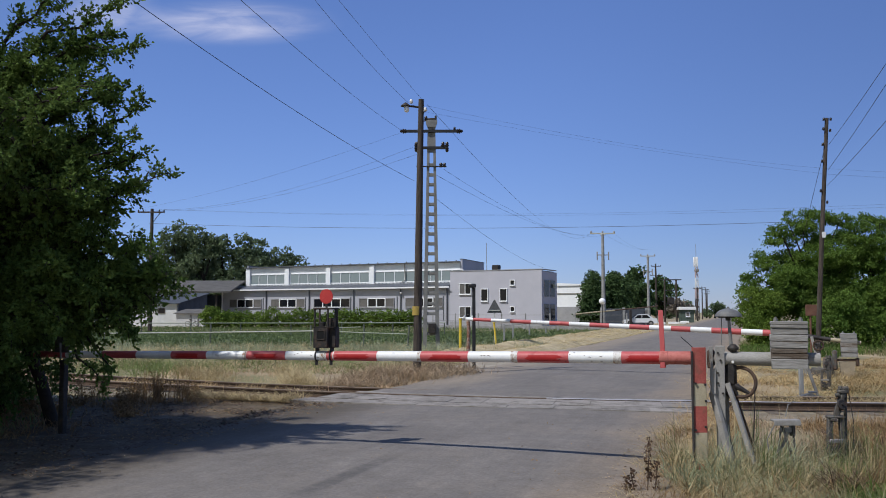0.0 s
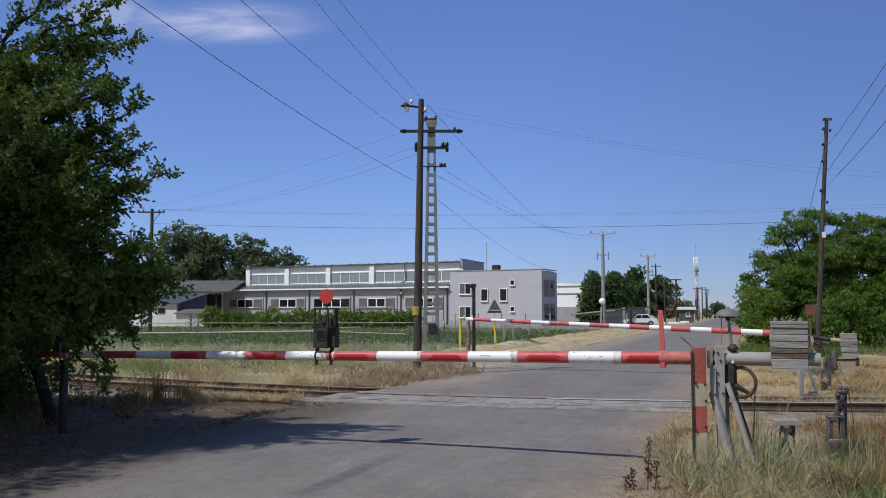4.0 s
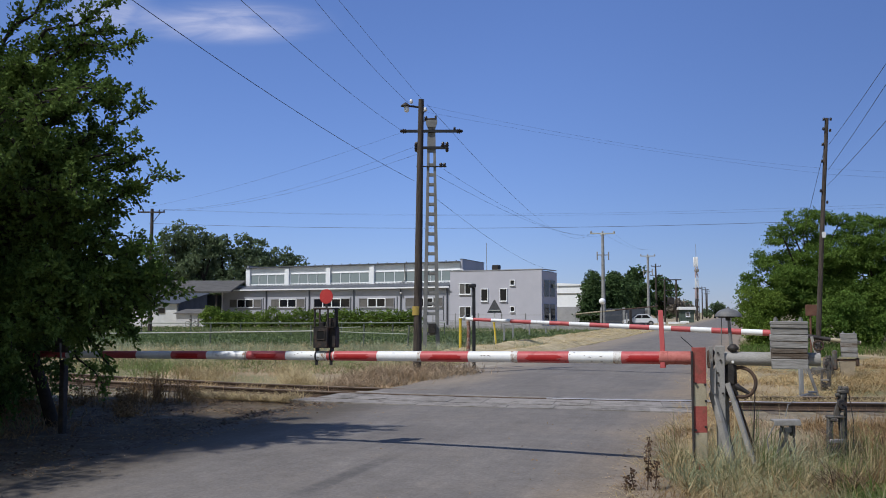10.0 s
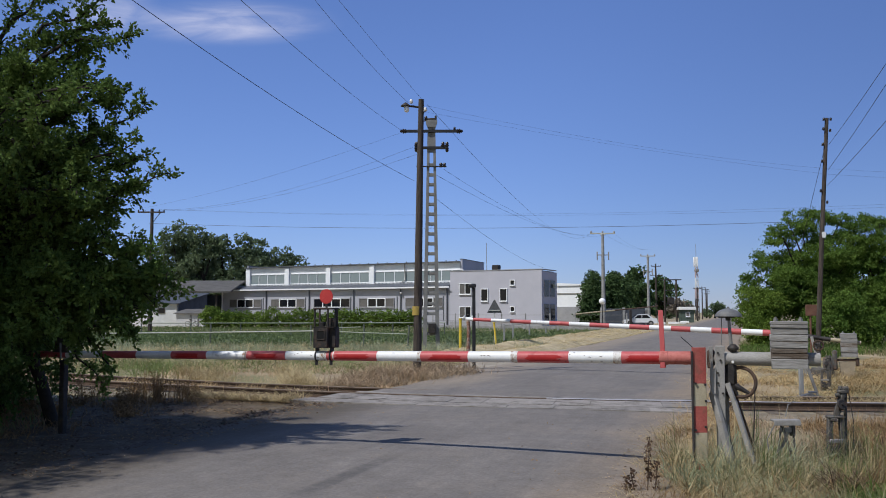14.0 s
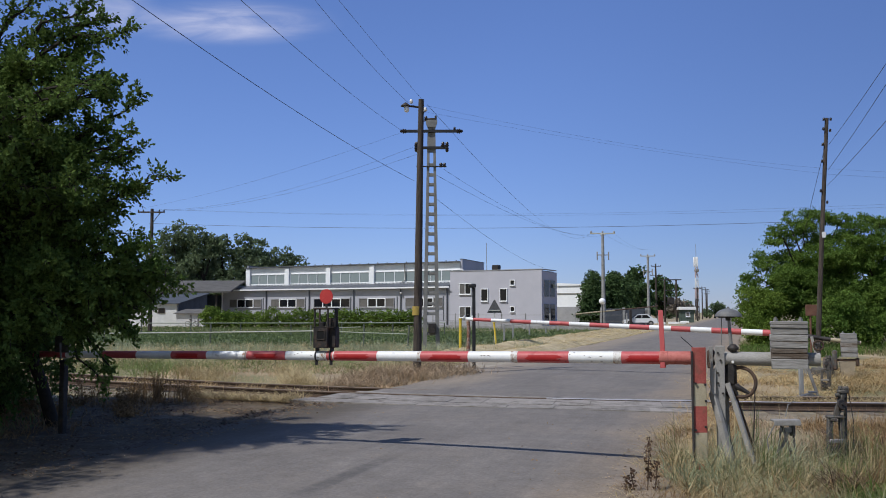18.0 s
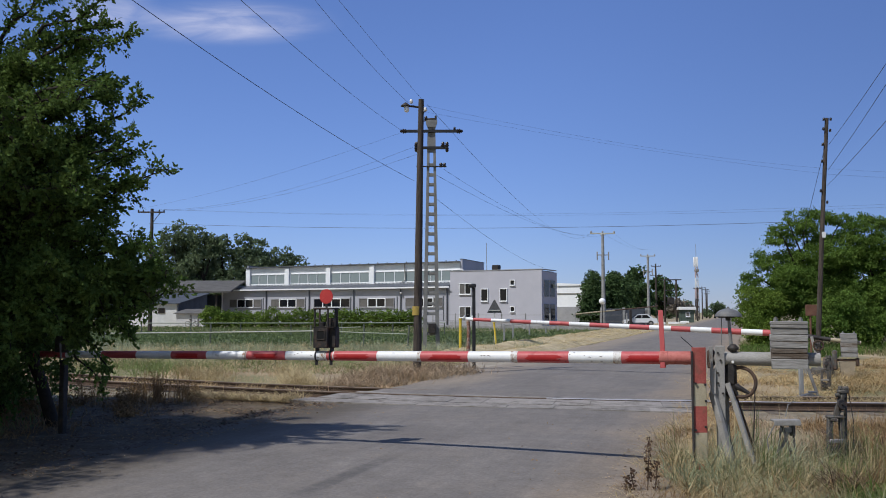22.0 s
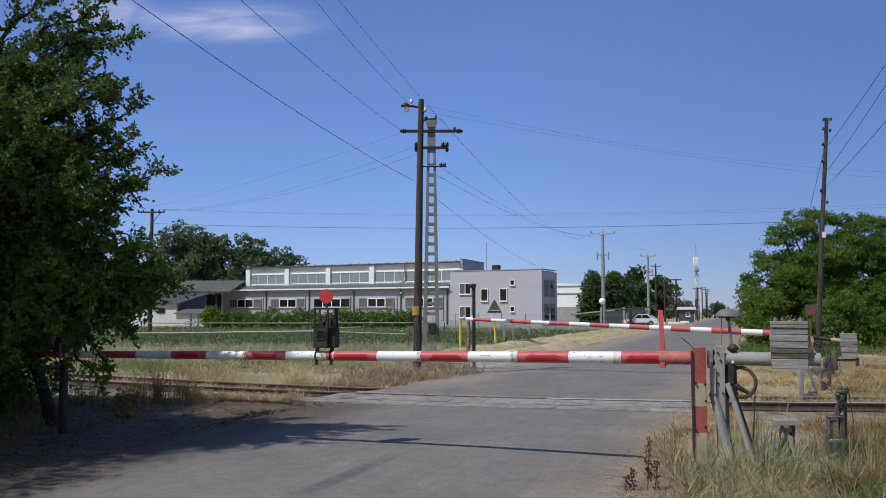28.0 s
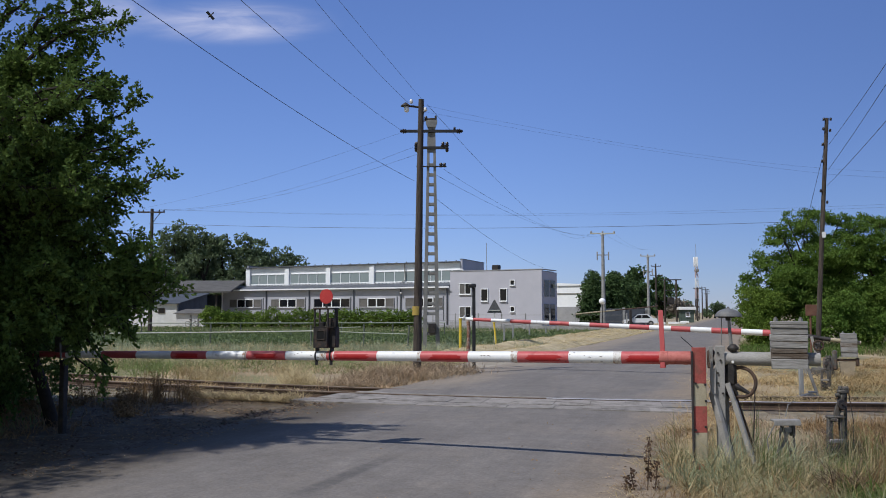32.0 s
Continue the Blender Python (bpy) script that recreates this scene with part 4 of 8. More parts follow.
part("lamp_shade", Shape().lathe([(0.03, 0.10), (0.13, 0.02), (0.14, 0.0), (0.07, -0.01)], 16, Matrix.Translation((-0.36, 0, 7.36))), DARK_IRON, wood)
part("lamp_glass", Shape().lathe([(0.065, 0), (0.075, -0.06), (0.065, -0.12), (0.02, -0.15)], 14, Matrix.Translation((-0.33, 0, 7.34))), LAMP_GLASS, wood, "white opal lamp glass")
for x, y, z in ((0.19, -0.05, 7.2), (0.2, -0.05, 6.95), (-0.2, -0.05, 7.42)):
    insulator(wood, x, y, z, r=0.055, mt=PORCELAIN if x < 0 or z > 7 else BROWN_PORCELAIN)
for z in (7.15, 6.9):
    part("bracket", Shape().tube([(0.05, -0.05, z), (0.195, -0.05, z + 0.05)], 0.015, 6), DARK_IRON, wood)


def lattice_pole():
    t = thing("lattice_pole", pose(-0.55, 41, 0, 0, 0, 0), "tall concrete ladder pole with three dark crossarms", "utility pole")
    h, w0, w1 = 10.6, 0.82, 0.36
    for s in (-1, 1):
        sh = Shape()
        vs = [(s * w0 / 2, -0.11, -0.3), (s * (w0 / 2 - 0.2), -0.11, -0.3), (s * (w0 / 2 - 0.2), 0.11, -0.3), (s * w0 / 2, 0.11, -0.3), (s * w1 / 2, -0.09, h), (s * (w1 / 2 - 0.11), -0.09, h), (s * (w1 / 2 - 0.11), 0.09, h), (s * w1 / 2, 0.09, h)]
        sh.add(vs, [(0, 1, 2, 3), (4, 5, 6, 7), (0, 1, 5, 4), (1, 2, 6, 5), (2, 3, 7, 6), (3, 0, 4, 7)])
        part("leg", sh, POLE_CONCRETE, t, smooth=False)
    z = 0.7
    while z < 9.15:
        w = w0 + (w1 - w0) * z / h
        part("rung", Shape().box((0, 0, z), (w - 0.2, 0.15, 0.16), 0.03), POLE_CONCRETE, t)
        z += 0.47
    part("head", Shape().box((0, 0, 9.95), (0.2, 0.16, 1.3), 0.01).prism([(-0.19, 10.5), (0.19, 10.5), (0.27, 10.72), (0.27, 10.84), (-0.27, 10.84), (-0.27, 10.72)], -0.15, 0.15), POLE_CONCRETE, t)
    part("cap_fitting", Shape().box((0.0, 0, 10.88), (0.42, 0.25, 0.12), 0.03).box((0.2, 0, 10.98), (0.1, 0.1, 0.2), 0.02), DARK_IRON, t)
    top = part("crossarm", Shape().box((0, -0.12, 10.3), (2.7, 0.12, 0.13), 0.01), BLACK, t, "dark steel crossarm")
    for k in (-1, 1):
        m = Matrix.Translation((k * 1.3, -0.12, 10.3)) @ pose(0, 0, 0, 0, 90 * k, 0)
        part("strain_insulator", Shape().lathe([(0.05, -0.12), (0.11, -0.08), (0.11, -0.04), (0.06, -0.02), (0.12, 0.02), (0.12, 0.06), (0.06, 0.09), (0.09, 0.13), (0.03, 0.2)], 12, m), BROWN_PORCELAIN, top)
    insulator(top, 1.1, -0.12, 10.35, r=0.07)
    for hw, zz, thick, ins in ((0.8, 9.5, 0.13, (-0.72, -0.5, 0.55, 0.74)), (0.7, 8.6, 0.05, (-0.62, 0.45, 0.62))):
        arm = part("crossarm", Shape().box((0, -0.12, zz), (2 * hw, 0.1, thick), 0.01), BLACK, t, "dark steel crossarm")
        for x in ins:
            insulator(arm, x, -0.12, zz + (0.06 if hw > 0.75 else -0.04), r=0.1)
            if hw > 0.75 and abs(x) > 0.6:
                insulator(arm, x, -0.12, zz + 0.02, up=False, r=0.1)
    part("junction_box", Shape().box((0.04, -0.2, 0.95), (0.36, 0.2, 0.46), 0.02), DARK_IRON, t, "dark junction box at the foot")
    return t


lattice_pole()


def telegraph_pole(x, y, h, arms, lean, label, r=0.14, base_z=0.0, insul=True):
    t = thing("wooden_pole", pose(x, y, base_z), label, "utility pole", "wooden poles")
    part("shaft", Shape().tube([(0, 0, -0.4), (lean * 0.5, 0, h * 0.5), (lean, 0, h)], [r, r * 0.85, r * 0.7], 12), OLD_WOOD, t)
    for z, hw in arms:
        k = lean * z / h
        a = part("crossarm", Shape().box((k, -r, z), (2 * hw, 0.1, 0.12), 0.01), OLD_WOOD, t)
        if insul:
            for q in (-0.95, -0.6, 0.6, 0.95):
                insulator(a, k + q * hw, -r, z + 0.06, r=0.07)
    return t


rp = telegraph_pole(12.96, 30.35, 8.55, [], 0.62, "leaning dark wooden utility pole with small insulators", 0.092)
for z, s in ((8.45, -1), (8.45, 1), (8.1, -1), (8.05, 1), (7.55, -1), (6.95, -1), (5.9, -1), (5.5, 1)):
    insulator(rp, 0.62 * z / 8.55 + s * 0.12, -0.05, z, r=0.05)
part("white_plate", Shape().box((0.34, -0.11, 4.4), (0.13, 0.02, 0.2), 0.004), WHITE_PAINT, rp, "small white number plate without writing")
lp = telegraph_pole(-23.91, 71.2, 10.2, [(9.9, 1.1)], -0.05, "dark wooden telegraph pole with one crossarm", 0.18)
part("brace", Shape().tube([(0.05, -0.2, 9.0), (0.7, -0.2, 9.85)], 0.035, 6), DARK_IRON, lp)


def concrete_pole(x, y, h, hw, label, lower=True):
    t = thing("concrete_pole", pose(x, y, 0), label, "utility pole", "concrete poles")
    part("shaft", Shape().tube([(0, 0, -0.3), (0, 0, h)], [0.30, 0.17], 12), CONCRETE, t)
    a = part("crossarm", Shape().box((0, 0, h + 0.1), (2 * hw, 0.14, 0.16), 0.01).box((0, 0, h - 0.05), (0.6, 0.2, 0.2), 0.02), PIPE_GREY, t)
    for k in (-0.92, 0.0, 0.92):
        insulator(a, k * hw, 0, h + 0.18, r=0.12, mt=GREY_PAINT)
    if lower:
        part("switch_gear", Shape().box((0, 0, h * 0.77), (1.6, 0.12, 0.12), 0.01).box((-0.75, 0, h * 0.76), (0.14, 0.2, 1.1), 0.03).box((0.75, 0, h * 0.76), (0.14, 0.2, 1.1), 0.03), GREY_PAINT, t)
    return t


concrete_pole(21.1, 114.5, 12.0, 1.65, "tall pale concrete mast with a steel crossarm")
concrete_pole(35.4, 150, 11.3, 1.3, "pale concrete mast with three insulators")
telegraph_pole(40.4, 165, 10.9, [(10.4, 0.9), (8.7, 1.2)], 0.0, "far dark wooden pole with two crossarms", 0.2)
for px, py, h in ((44.5, 139, 6.5), (52.0, 178, 6.8), (64, 215, 8.0), (75.5, 250, 8.5), (88, 290, 9.0), (100, 330, 9.0)):
    if py > 170:
        telegraph_pole(px, py, h, [(h - 0.3, 0.9)], 0.0, "far thin wooden pole along the road", 0.17)

# transformer on a two-legged frame
tf = thing("transformer_frame", pose(39.2, 150, 0), "two-legged pole frame carrying a small transformer", "transformer")
for x in (-1.0, 1.0):
    part("leg", Shape().tube([(x, 0, -0.3), (x, 0, 7.3)], [0.18, 0.14], 10), OLD_WOOD, tf)
part("beam", Shape().box((0.1, 0, 7.3), (3.6, 0.2, 0.18), 0.02).box((0, 0, 5.5), (2.4, 0.15, 0.15), 0.02), DARK_IRON, tf)
part("tank", Shape().box((0, 0, 3.7), (1.1, 0.8, 1.1), 0.1).box((0, 0, 3.1), (2.3, 0.9, 0.12), 0.02), DARK_IRON, tf)


# ---------------------------------------------------------------- overhead wires
def wire(p, q, sag, r=0.012, label="thin overhead wire"):
    p, q = Vector(p), Vector(q)
    pts = []
    for i in range(17):
        k = i / 16
        pts.append(p.lerp(q, k) - Vector((0, 0, 4 * sag * k * (1 - k))))
    return solid("overhead_wire", Shape().tube(pts, r, 5), WIRE_MAT, label, "wire", "overhead wires")


wire((-4.597, 9, 5.936), (-0.774, 23.5, 5.268), 0.166, 0.0055, "thin dark service wire running to the wooden pole")
wire((-4.961, 14, 8.314), (-2.0, 40.9, 10.36), 0.215, 0.007, "thin dark power wire running to the ladder pole")
for a, b in (((-2.812, 12, 7.379), (-0.95, 23.5, 7.43)), ((-2.482, 12, 7.346), (-0.6, 23.5, 7.55))):
    wire(a, b, 0.15 if a[0] < -2.6 else 0.02, 0.004, "thin dark lamp wire running to the wooden pole")
wire((-0.48, 23.6, 7.38), (13.45, 30.3, 6.75), 0.22, 0.002, "faint thin wire between the wooden poles")
wire((-0.47, 23.6, 7.2), (13.48, 30.3, 6.55), 0.12, 0.002, "faint thin wire between the wooden poles")
wire((13.45, 30.3, 6.75), (20, 32.5, 6.9), 0.05, 0.0025, "faint thin wire beyond the leaning pole")
wire((13.48, 30.3, 6.55), (20, 32.5, 6.7), 0.05, 0.0025, "faint thin wire beyond the leaning pole")
wire((-0.43, 23.6, 7.4), (19.5, 114, 12.1), 1.9, 0.006, "thin slack wire running to the concrete mast")
wire((0.03, 41, 8.49), (20.6, 114, 12.1), 1.3, 0.007, "thin slack wire running to the concrete mast")
wire((-0.3, 41, 8.2), (22.5, 114, 12.1), 1.4, 0.007, "thin slack wire running to the concrete mast")
wire((-0.38, 41, 7.13), (11.8, 100, 6.75), 0.5, 0.008, "thin wire running down to the office roof")
wire((-1.15, 41, 9.65), (-23.2, 71.2, 10.1), 0.75, 0.005, "faint telegraph wire over the field")
wire((-1.0, 41, 9.3), (-23.6, 71.2, 10.05), 0.75, 0.005, "faint telegraph wire over the field")
wire((-2.0, 41, 10.25), (-24.6, 71.2, 10.3), 0.35, 0.0042, "faint telegraph wire over the field")
wire((-24.2, 71.2, 9.0), (24.1, 60, 7.95), 0.42, 0.013, "dark sagging cable crossing above the field")
wire((24.1, 60, 7.95), (45, 55, 7.9), 0.1, 0.016, "dark sagging cable crossing above the field")
wire((-23.4, 71.2, 10.15), (40, 58, 9.2), 0.75, 0.0042, "faint telegraph wire crossing above the field")
wire((-23.0, 71.2, 10.15), (40, 58, 9.45), 0.75, 0.0042, "faint telegraph wire crossing above the field")
for a, b in (((13.6, 30.3, 7.6), (8.54, 15, 7.15)), ((13.55, 30.3, 6.7), (8.53, 15, 6.83)), ((13.5, 30.3, 6.15), (8.49, 15, 5.89))):
    wire(a, b, 0.06, 0.007, "thin wire running from the leaning pole")
wire((13.4, 30.3, 7.3), (14.9, 36, 4.6), 0.0, 0.008, "thin stay wire of the leaning pole")
wire((21.1, 114.5, 12.2), (35.4, 150, 12.5), 0.6, 0.006, "thin wire between the concrete masts")
wire((22.5, 114.5, 12.2), (36.5, 150, 12.5), 0.8, 0.006, "thin wire between the concrete masts")


# ---------------------------------------------------------------- factory
F = pose(0.96, 106, 0, 0, 0, -28.06)      # along the front, and away from the road


def window(parent, x, z0, z1, w, n, y=-0.02, dark=(), depth=0.12, face=None, glass_all=None, bare_ends=False):
    """A framed window in the front wall; dark: the panes that look dark."""
    m = face or pose(0, 0, 0)
    fr = Shape()
    t = 0.075
    fr.box((x, y, z0 + t / 2), (w, depth, t), 0, m @ pose(0, 0, 0)).box((x, y, z1 - t / 2), (w, depth, t), 0, m @ pose(0, 0, 0))
    for k in range(n + 1):
        fr.box((x - w / 2 + t / 2 + (w - t) * k / n, y, (z0 + z1) / 2), (t, depth, z1 - z0 - 2 * t), 0, m @ pose(0, 0, 0))
    win = part("window", fr, PLINTH if bare_ends else WHITE_PVC, parent, smooth=False)
    if bare_ends:
        mid = Shape()
        for k in range(1, n):
            mid.box((x - w / 2 + t / 2 + (w - t) * k / n, y - 0.01, (z0 + z1) / 2), (t * 1.7, depth, z1 - z0 - t), 0, m @ pose(0, 0, 0))
        for z in (z0 + t / 2, z1 - t / 2):
            mid.box((x, y - 0.01, z), ((w - t) * (n - 2) / n, depth, t * 1.5), 0, m @ pose(0, 0, 0))
        part("sash", mid, WHITE_PVC, win, "white plastic frame of the middle panes", smooth=False)
    for k in range(n):
        a = x - w / 2 + t + (w - t) * k / n
        b = x - w / 2 + (w - t) * (k + 1) / n
        g = glass_all or (DARK_GLASS if k in dark else BLIND)
        part("pane", Shape().box(((a + b) / 2, y + 0.01, (z0 + z1) / 2), (b - a, 0.02, z1 - z0 - 2 * t), 0, m @ pose(0, 0, 0)), g, win, smooth=False)
    part("sill", Shape().box((x, y - 0.06, z0 - 0.03), (w + 0.06, 0.16, 0.05), 0, m @ pose(0, 0, 0)), PLINTH if bare_ends else WHITE_PVC, win, smooth=False)
    return win


def factory():
    h = thing("factory_hall", F, "long grey clad factory hall with a white glazed clerestory", "factory")
    L = -36.4
    part("front_wall", Shape().box((L / 2, 0.15, 2.35), (-L, 0.3, 4.7)), CLADDING, h, smooth=False)
    part("end_wall", Shape().prism([(0.3, 0), (3.2, 0), (3.2, 5.3), (0.3, 4.7)], 0, 0.3, pose(L + 0.3, 0, 0, 0, 0, 90)), CLADDING, h, smooth=False)
    part("aisle_roof", Shape().prism([(-0.5, 4.72), (-0.5, 4.86), (3.2, 5.5), (3.2, 5.36)], 0.3, -L + 0.4, pose(0, 0, 0, 0, 0, 90)), ROOF_METAL, h, "low dark sheet roof", smooth=False)
    part("fascia", Shape().box((L / 2 - 0.1, -0.55, 4.76), (-L + 0.3, 0.08, 0.17)), WHITE_PVC, h, smooth=False)
    part("upper_wall", Shape().box((-17.45, 3.35, 6.6), (34.6, 0.3, 2.7)), WHITE_PVC, h, smooth=False)
    for x0, x1 in ((-0.3, 0.0), (-34.75, -34.45)):
        part("upper_end_wall", Shape().prism([(3.15, 5), (9.4, 5), (9.4, 8.15), (3.15, 8.33)], -x1, -x0, pose(0, 0, 0, 0, 0, 90)), CLADDING, h, smooth=False)
        part("wall_capping", Shape().prism([(3.1, 8.33), (9.45, 8.15), (9.45, 8.22), (3.1, 8.4)], -x1 - 0.06, -x0 + 0.06, pose(0, 0, 0, 0, 0, 90)), ROOF_METAL, h, smooth=False)
    part("back_wall", Shape().box((-17.4, 9.4, 4.0), (34.6, 0.3, 8.0)), CLADDING, h, smooth=False)
    part("upper_roof", Shape().prism([(2.7, 7.98), (2.7, 8.1), (9.3, 8.0), (9.3, 7.88)], 0.32, 34.9, pose(0, 0, 0, 0, 0, 90)), ROOF_METAL, h, "flat dark roof edge", smooth=False)
    ticks = Shape()
    for k in range(24):
        ticks.box((-34.0 + 1.45 * k, 2.72, 8.16), (0.1, 0.1, 0.14))
    tagged(part("roof_clamps", ticks, ROOF_METAL, h, "small dark clamps along the roof edge", smooth=False), kind="stuff")
    for k, (x, pipe, joint) in enumerate(((-32.2, -28.48, -29.07), (-24.8, -21.22, -21.86), (-17.6, -14.14, -14.62), (-10.65, -7.05, -7.62), (-3.75, -0.48, -1.01))):
        window(h, x, 2.34, 3.5, 5.75 if k < 3 else 5.3, 4, y=-0.05, dark=(1, 2) if k != 2 else (0, 1, 2, 3), bare_ends=True)
        part("downpipe", Shape().tube([(pipe, -0.12, 0.1), (pipe, -0.12, 4.6)], 0.09, 8), ROOF_METAL, h)
        part("wall_joint", Shape().box((joint, -0.02, 2.2), (0.12, 0.06, 3.0)), ROOF_METAL, h, smooth=False)
    part("corner_strip", Shape().box((-36.42, -0.04, 2.3), (0.2, 0.1, 4.6)), WHITE_PVC, h, "white corner strip", smooth=False)
    for x in (-30.95, -23.85, -16.9, -9.9, -2.95):
        window(h, x, 5.62, 7.05, 6.2, 4, y=3.13, glass_all=PALE_GLASS)
    for x in (-34.36, -27.38, -20.36, -13.33, -6.35):
        part("pilaster", Shape().box((x, 3.05, 6.5), (0.72, 0.35, 2.85)), WHITE_PVC, h, smooth=False)
    dash = Shape()
    for k in range(63):
        dash.box((-34.0 + 0.54 * k, 2.92, 5.47), (0.3, 0.1, 0.1))
    tagged(part("roof_flashing", dash, WHITE_PVC, h, "row of small white roof clips", smooth=False), kind="stuff")
    part("gutter_pipe", Shape().tube([(-8.3, 2.95, 7.95), (-8.3, 2.95, 7.6), (-8.2, 2.95, 5.9), (-8.7, 2.9, 5.55)], 0.07, 6), STEEL, h)
    part("wall_lamp", Shape().lathe([(0.0, -0.15), (0.15, 0), (0.0, 0.15)], 10, Matrix.Translation((-6.9, -0.3, 4.1))), LAMP_GLASS, h)
    a = thing("office_block", F, "two-storey lilac-grey office block with white-framed windows", "office building")
    W, D, Z = 11.9, 4.3, 6.65
    part("front_wall", Shape().box((W / 2, -0.02, Z / 2), (W, 0.3, Z)), RENDER_GREY, a, smooth=False)
    part("side_wall", Shape().box((W - 0.15, D / 2 + 0.13, Z / 2 - 0.1), (0.3, D, Z - 0.2)), RENDER_GREY, a, smooth=False)
    part("side_wall", Shape().box((0.15, D / 2 + 0.13, Z / 2 - 0.1), (0.3, D, Z - 0.2)), RENDER_GREY, a, smooth=False)
    part("back_wall", Shape().box((W / 2, D + 0.28, Z / 2 - 0.1), (W, 0.3, Z - 0.2)), RENDER_GREY, a, smooth=False)
    part("roof", Shape().box((W / 2, D / 2, Z - 0.25), (W - 0.4, D, 0.3)), ROOF_METAL, a, smooth=False)
    part("coping", Shape().box((W / 2, -0.02, Z + 0.04), (W + 0.12, 0.42, 0.08)).box((W - 0.15, D / 2 + 0.2, Z + 0.04), (0.4, D, 0.08)), PLINTH, a, smooth=False)
    part("plinth", Shape().box((W / 2, -0.2, 0.3), (W + 0.1, 0.1, 0.6)), PLINTH, a, smooth=False)
    sc = W / (960 - 798)
    for x0, x1, z0, z1, n, dk in ((815, 837, 3.85, 5.2, 2, (1,)), (815, 837, 1.05, 2.4, 2, (1,)), (854.5, 867.5, 3.0, 4.5, 1, (0,)), (888, 901, 3.0, 4.5, 1, (0,)), (906, 914.5, 4.85, 5.5, 1, (0,)), (906, 914, 1.75, 2.4, 1, (0,))):
        window(a, (x0 + x1) / 2 * sc - 798 * sc, z0, z1, (x1 - x0) * sc, n, y=-0.215, dark=dk)
    # side windows doubled and enlarged, darkening the wall in place of shade
    side = pose(W, 2.2, 0, 0, 0, 90)
    for z0, z1 in ((0.7, 2.7), (3.5, 5.5)):
        for x in (-0.95, 0.95):
            fr = part("window", Shape().box((x, -0.03, (z0 + z1) / 2), (1.6, 0.08, z1 - z0), 0, side @ pose(0, 0, 0)), PLINTH, a, "dark framed side window, enlarged to darken the shaded wall", smooth=False)
            for k in (-0.37, 0.37):
                part("pane", Shape().box((x + k, -0.075, (z0 + z1) / 2), (0.66, 0.02, z1 - z0 - 0.16), 0, side @ pose(0, 0, 0)), DARK_GLASS, fr, smooth=False)
    part("chimney", Shape().box((4.9, 2.6, 7.0), (0.85, 0.8, 0.9), 0.05), DARK_IRON, a, "short dark chimney")
    part("antenna", Shape().tube([(3.6, 2.6, 6.4), (3.6, 2.6, 10.2)], 0.03, 6), STEEL, a)
    part("air_unit", Shape().box((W + 0.2, 3.6, 4.8), (0.3, 0.6, 0.5), 0.03), PIPE_GREY, a)


factory()

# white warehouse and buildings beyond
wh = thing("white_warehouse", pose(18.4, 128, 0, 0, 0, -36), "white warehouse beyond the office block", "warehouse")
part("wall", Shape().box((0, 3, 2.8), (6, 6, 5.6)), WHITE_PVC, wh, smooth=False)
part("lower_wall", Shape().box((0, -0.03, 1.25), (6.05, 0.2, 2.5)), PLINTH, wh, smooth=False)
part("roof", Shape().prism([(-3.2, 5.6), (3.2, 5.6), (3.2, 5.75), (-3.2, 6.1)], -0.2, 6.2), WHITE_PVC, wh, smooth=False)
part("band", Shape().box((0, -0.06, 4.45), (6.05, 0.1, 0.14)), GREY_PAINT, wh, smooth=False)

shed = thing("barn", pose(-35.5, 118, 0, 0, 0, -1), "long old barn with a grey sheet roof and open front", "barn")
part("back_wall", Shape().box((-4, 6.9, 2.0), (20, 0.2, 4.2)), DARK_WALL, shed, "dark blue sheet wall", smooth=False)
part("front_wall", Shape().box((-5.5, 0.1, 1.9), (12.5, 0.2, 3.8)), DARK_WALL, shed, "dark blue sheet wall", smooth=False)
for x in (-13.5, -7.0, 1.0, 4.8):
    part("post", Shape().box((x, 0.0, 2.0), (0.25, 0.25, 4.2), 0.01), OLD_WOOD, shed)
part("roof", Shape().prism([(-0.8, 4.55), (7.5, 6.25), (7.5, 6.05), (-0.8, 4.35)], -6.9, 15.0, pose(0, 0, 0, 0, 0, 90)), SHED_ROOF, shed, "weathered grey corrugated sheets", smooth=False)
ribs = Shape()
for k in range(54):
    ribs.prism([(-0.82, 4.56), (7.5, 6.265), (7.5, 6.28), (-0.82, 4.575)], -6.8 + 0.4 * k, -6.6 + 0.4 * k, pose(0, 0, 0, 0, 0, 90))
tagged(part("roof_ribs", ribs, SHED_ROOF, shed, smooth=False), kind="stuff")
cott = thing("white_shed", pose(-31.5, 104, 0, 0, 0, -16), "low whitewashed shed with one dark window", "shed")
part("wall", Shape().prism([(0, 0), (6.2, 0), (6.2, 3.95), (0, 2.75)], 0.12, 7.0, pose(0, 0, 0, 0, 0, 90)), WHITE_WALL, cott, smooth=False)
# gable side of the white shed: its shade is painted as dark blue
part("side_wall", Shape().prism([(0.03, 0), (6.2, 0), (6.2, 3.93), (0.03, 2.73)], 0.0, 0.12, pose(0, 0, 0, 0, 0, 90)), DARK_WALL, cott, "side wall, its shade put into a dark blue colour", smooth=False)
part("roof", Shape().prism([(-0.4, 2.69), (6.4, 4.01), (6.4, 4.11), (-0.4, 2.79)], -0.25, 7.2, pose(0, 0, 0, 0, 0, 90)), DARK_WALL, cott, "dark blue sloping sheet roof", smooth=False)
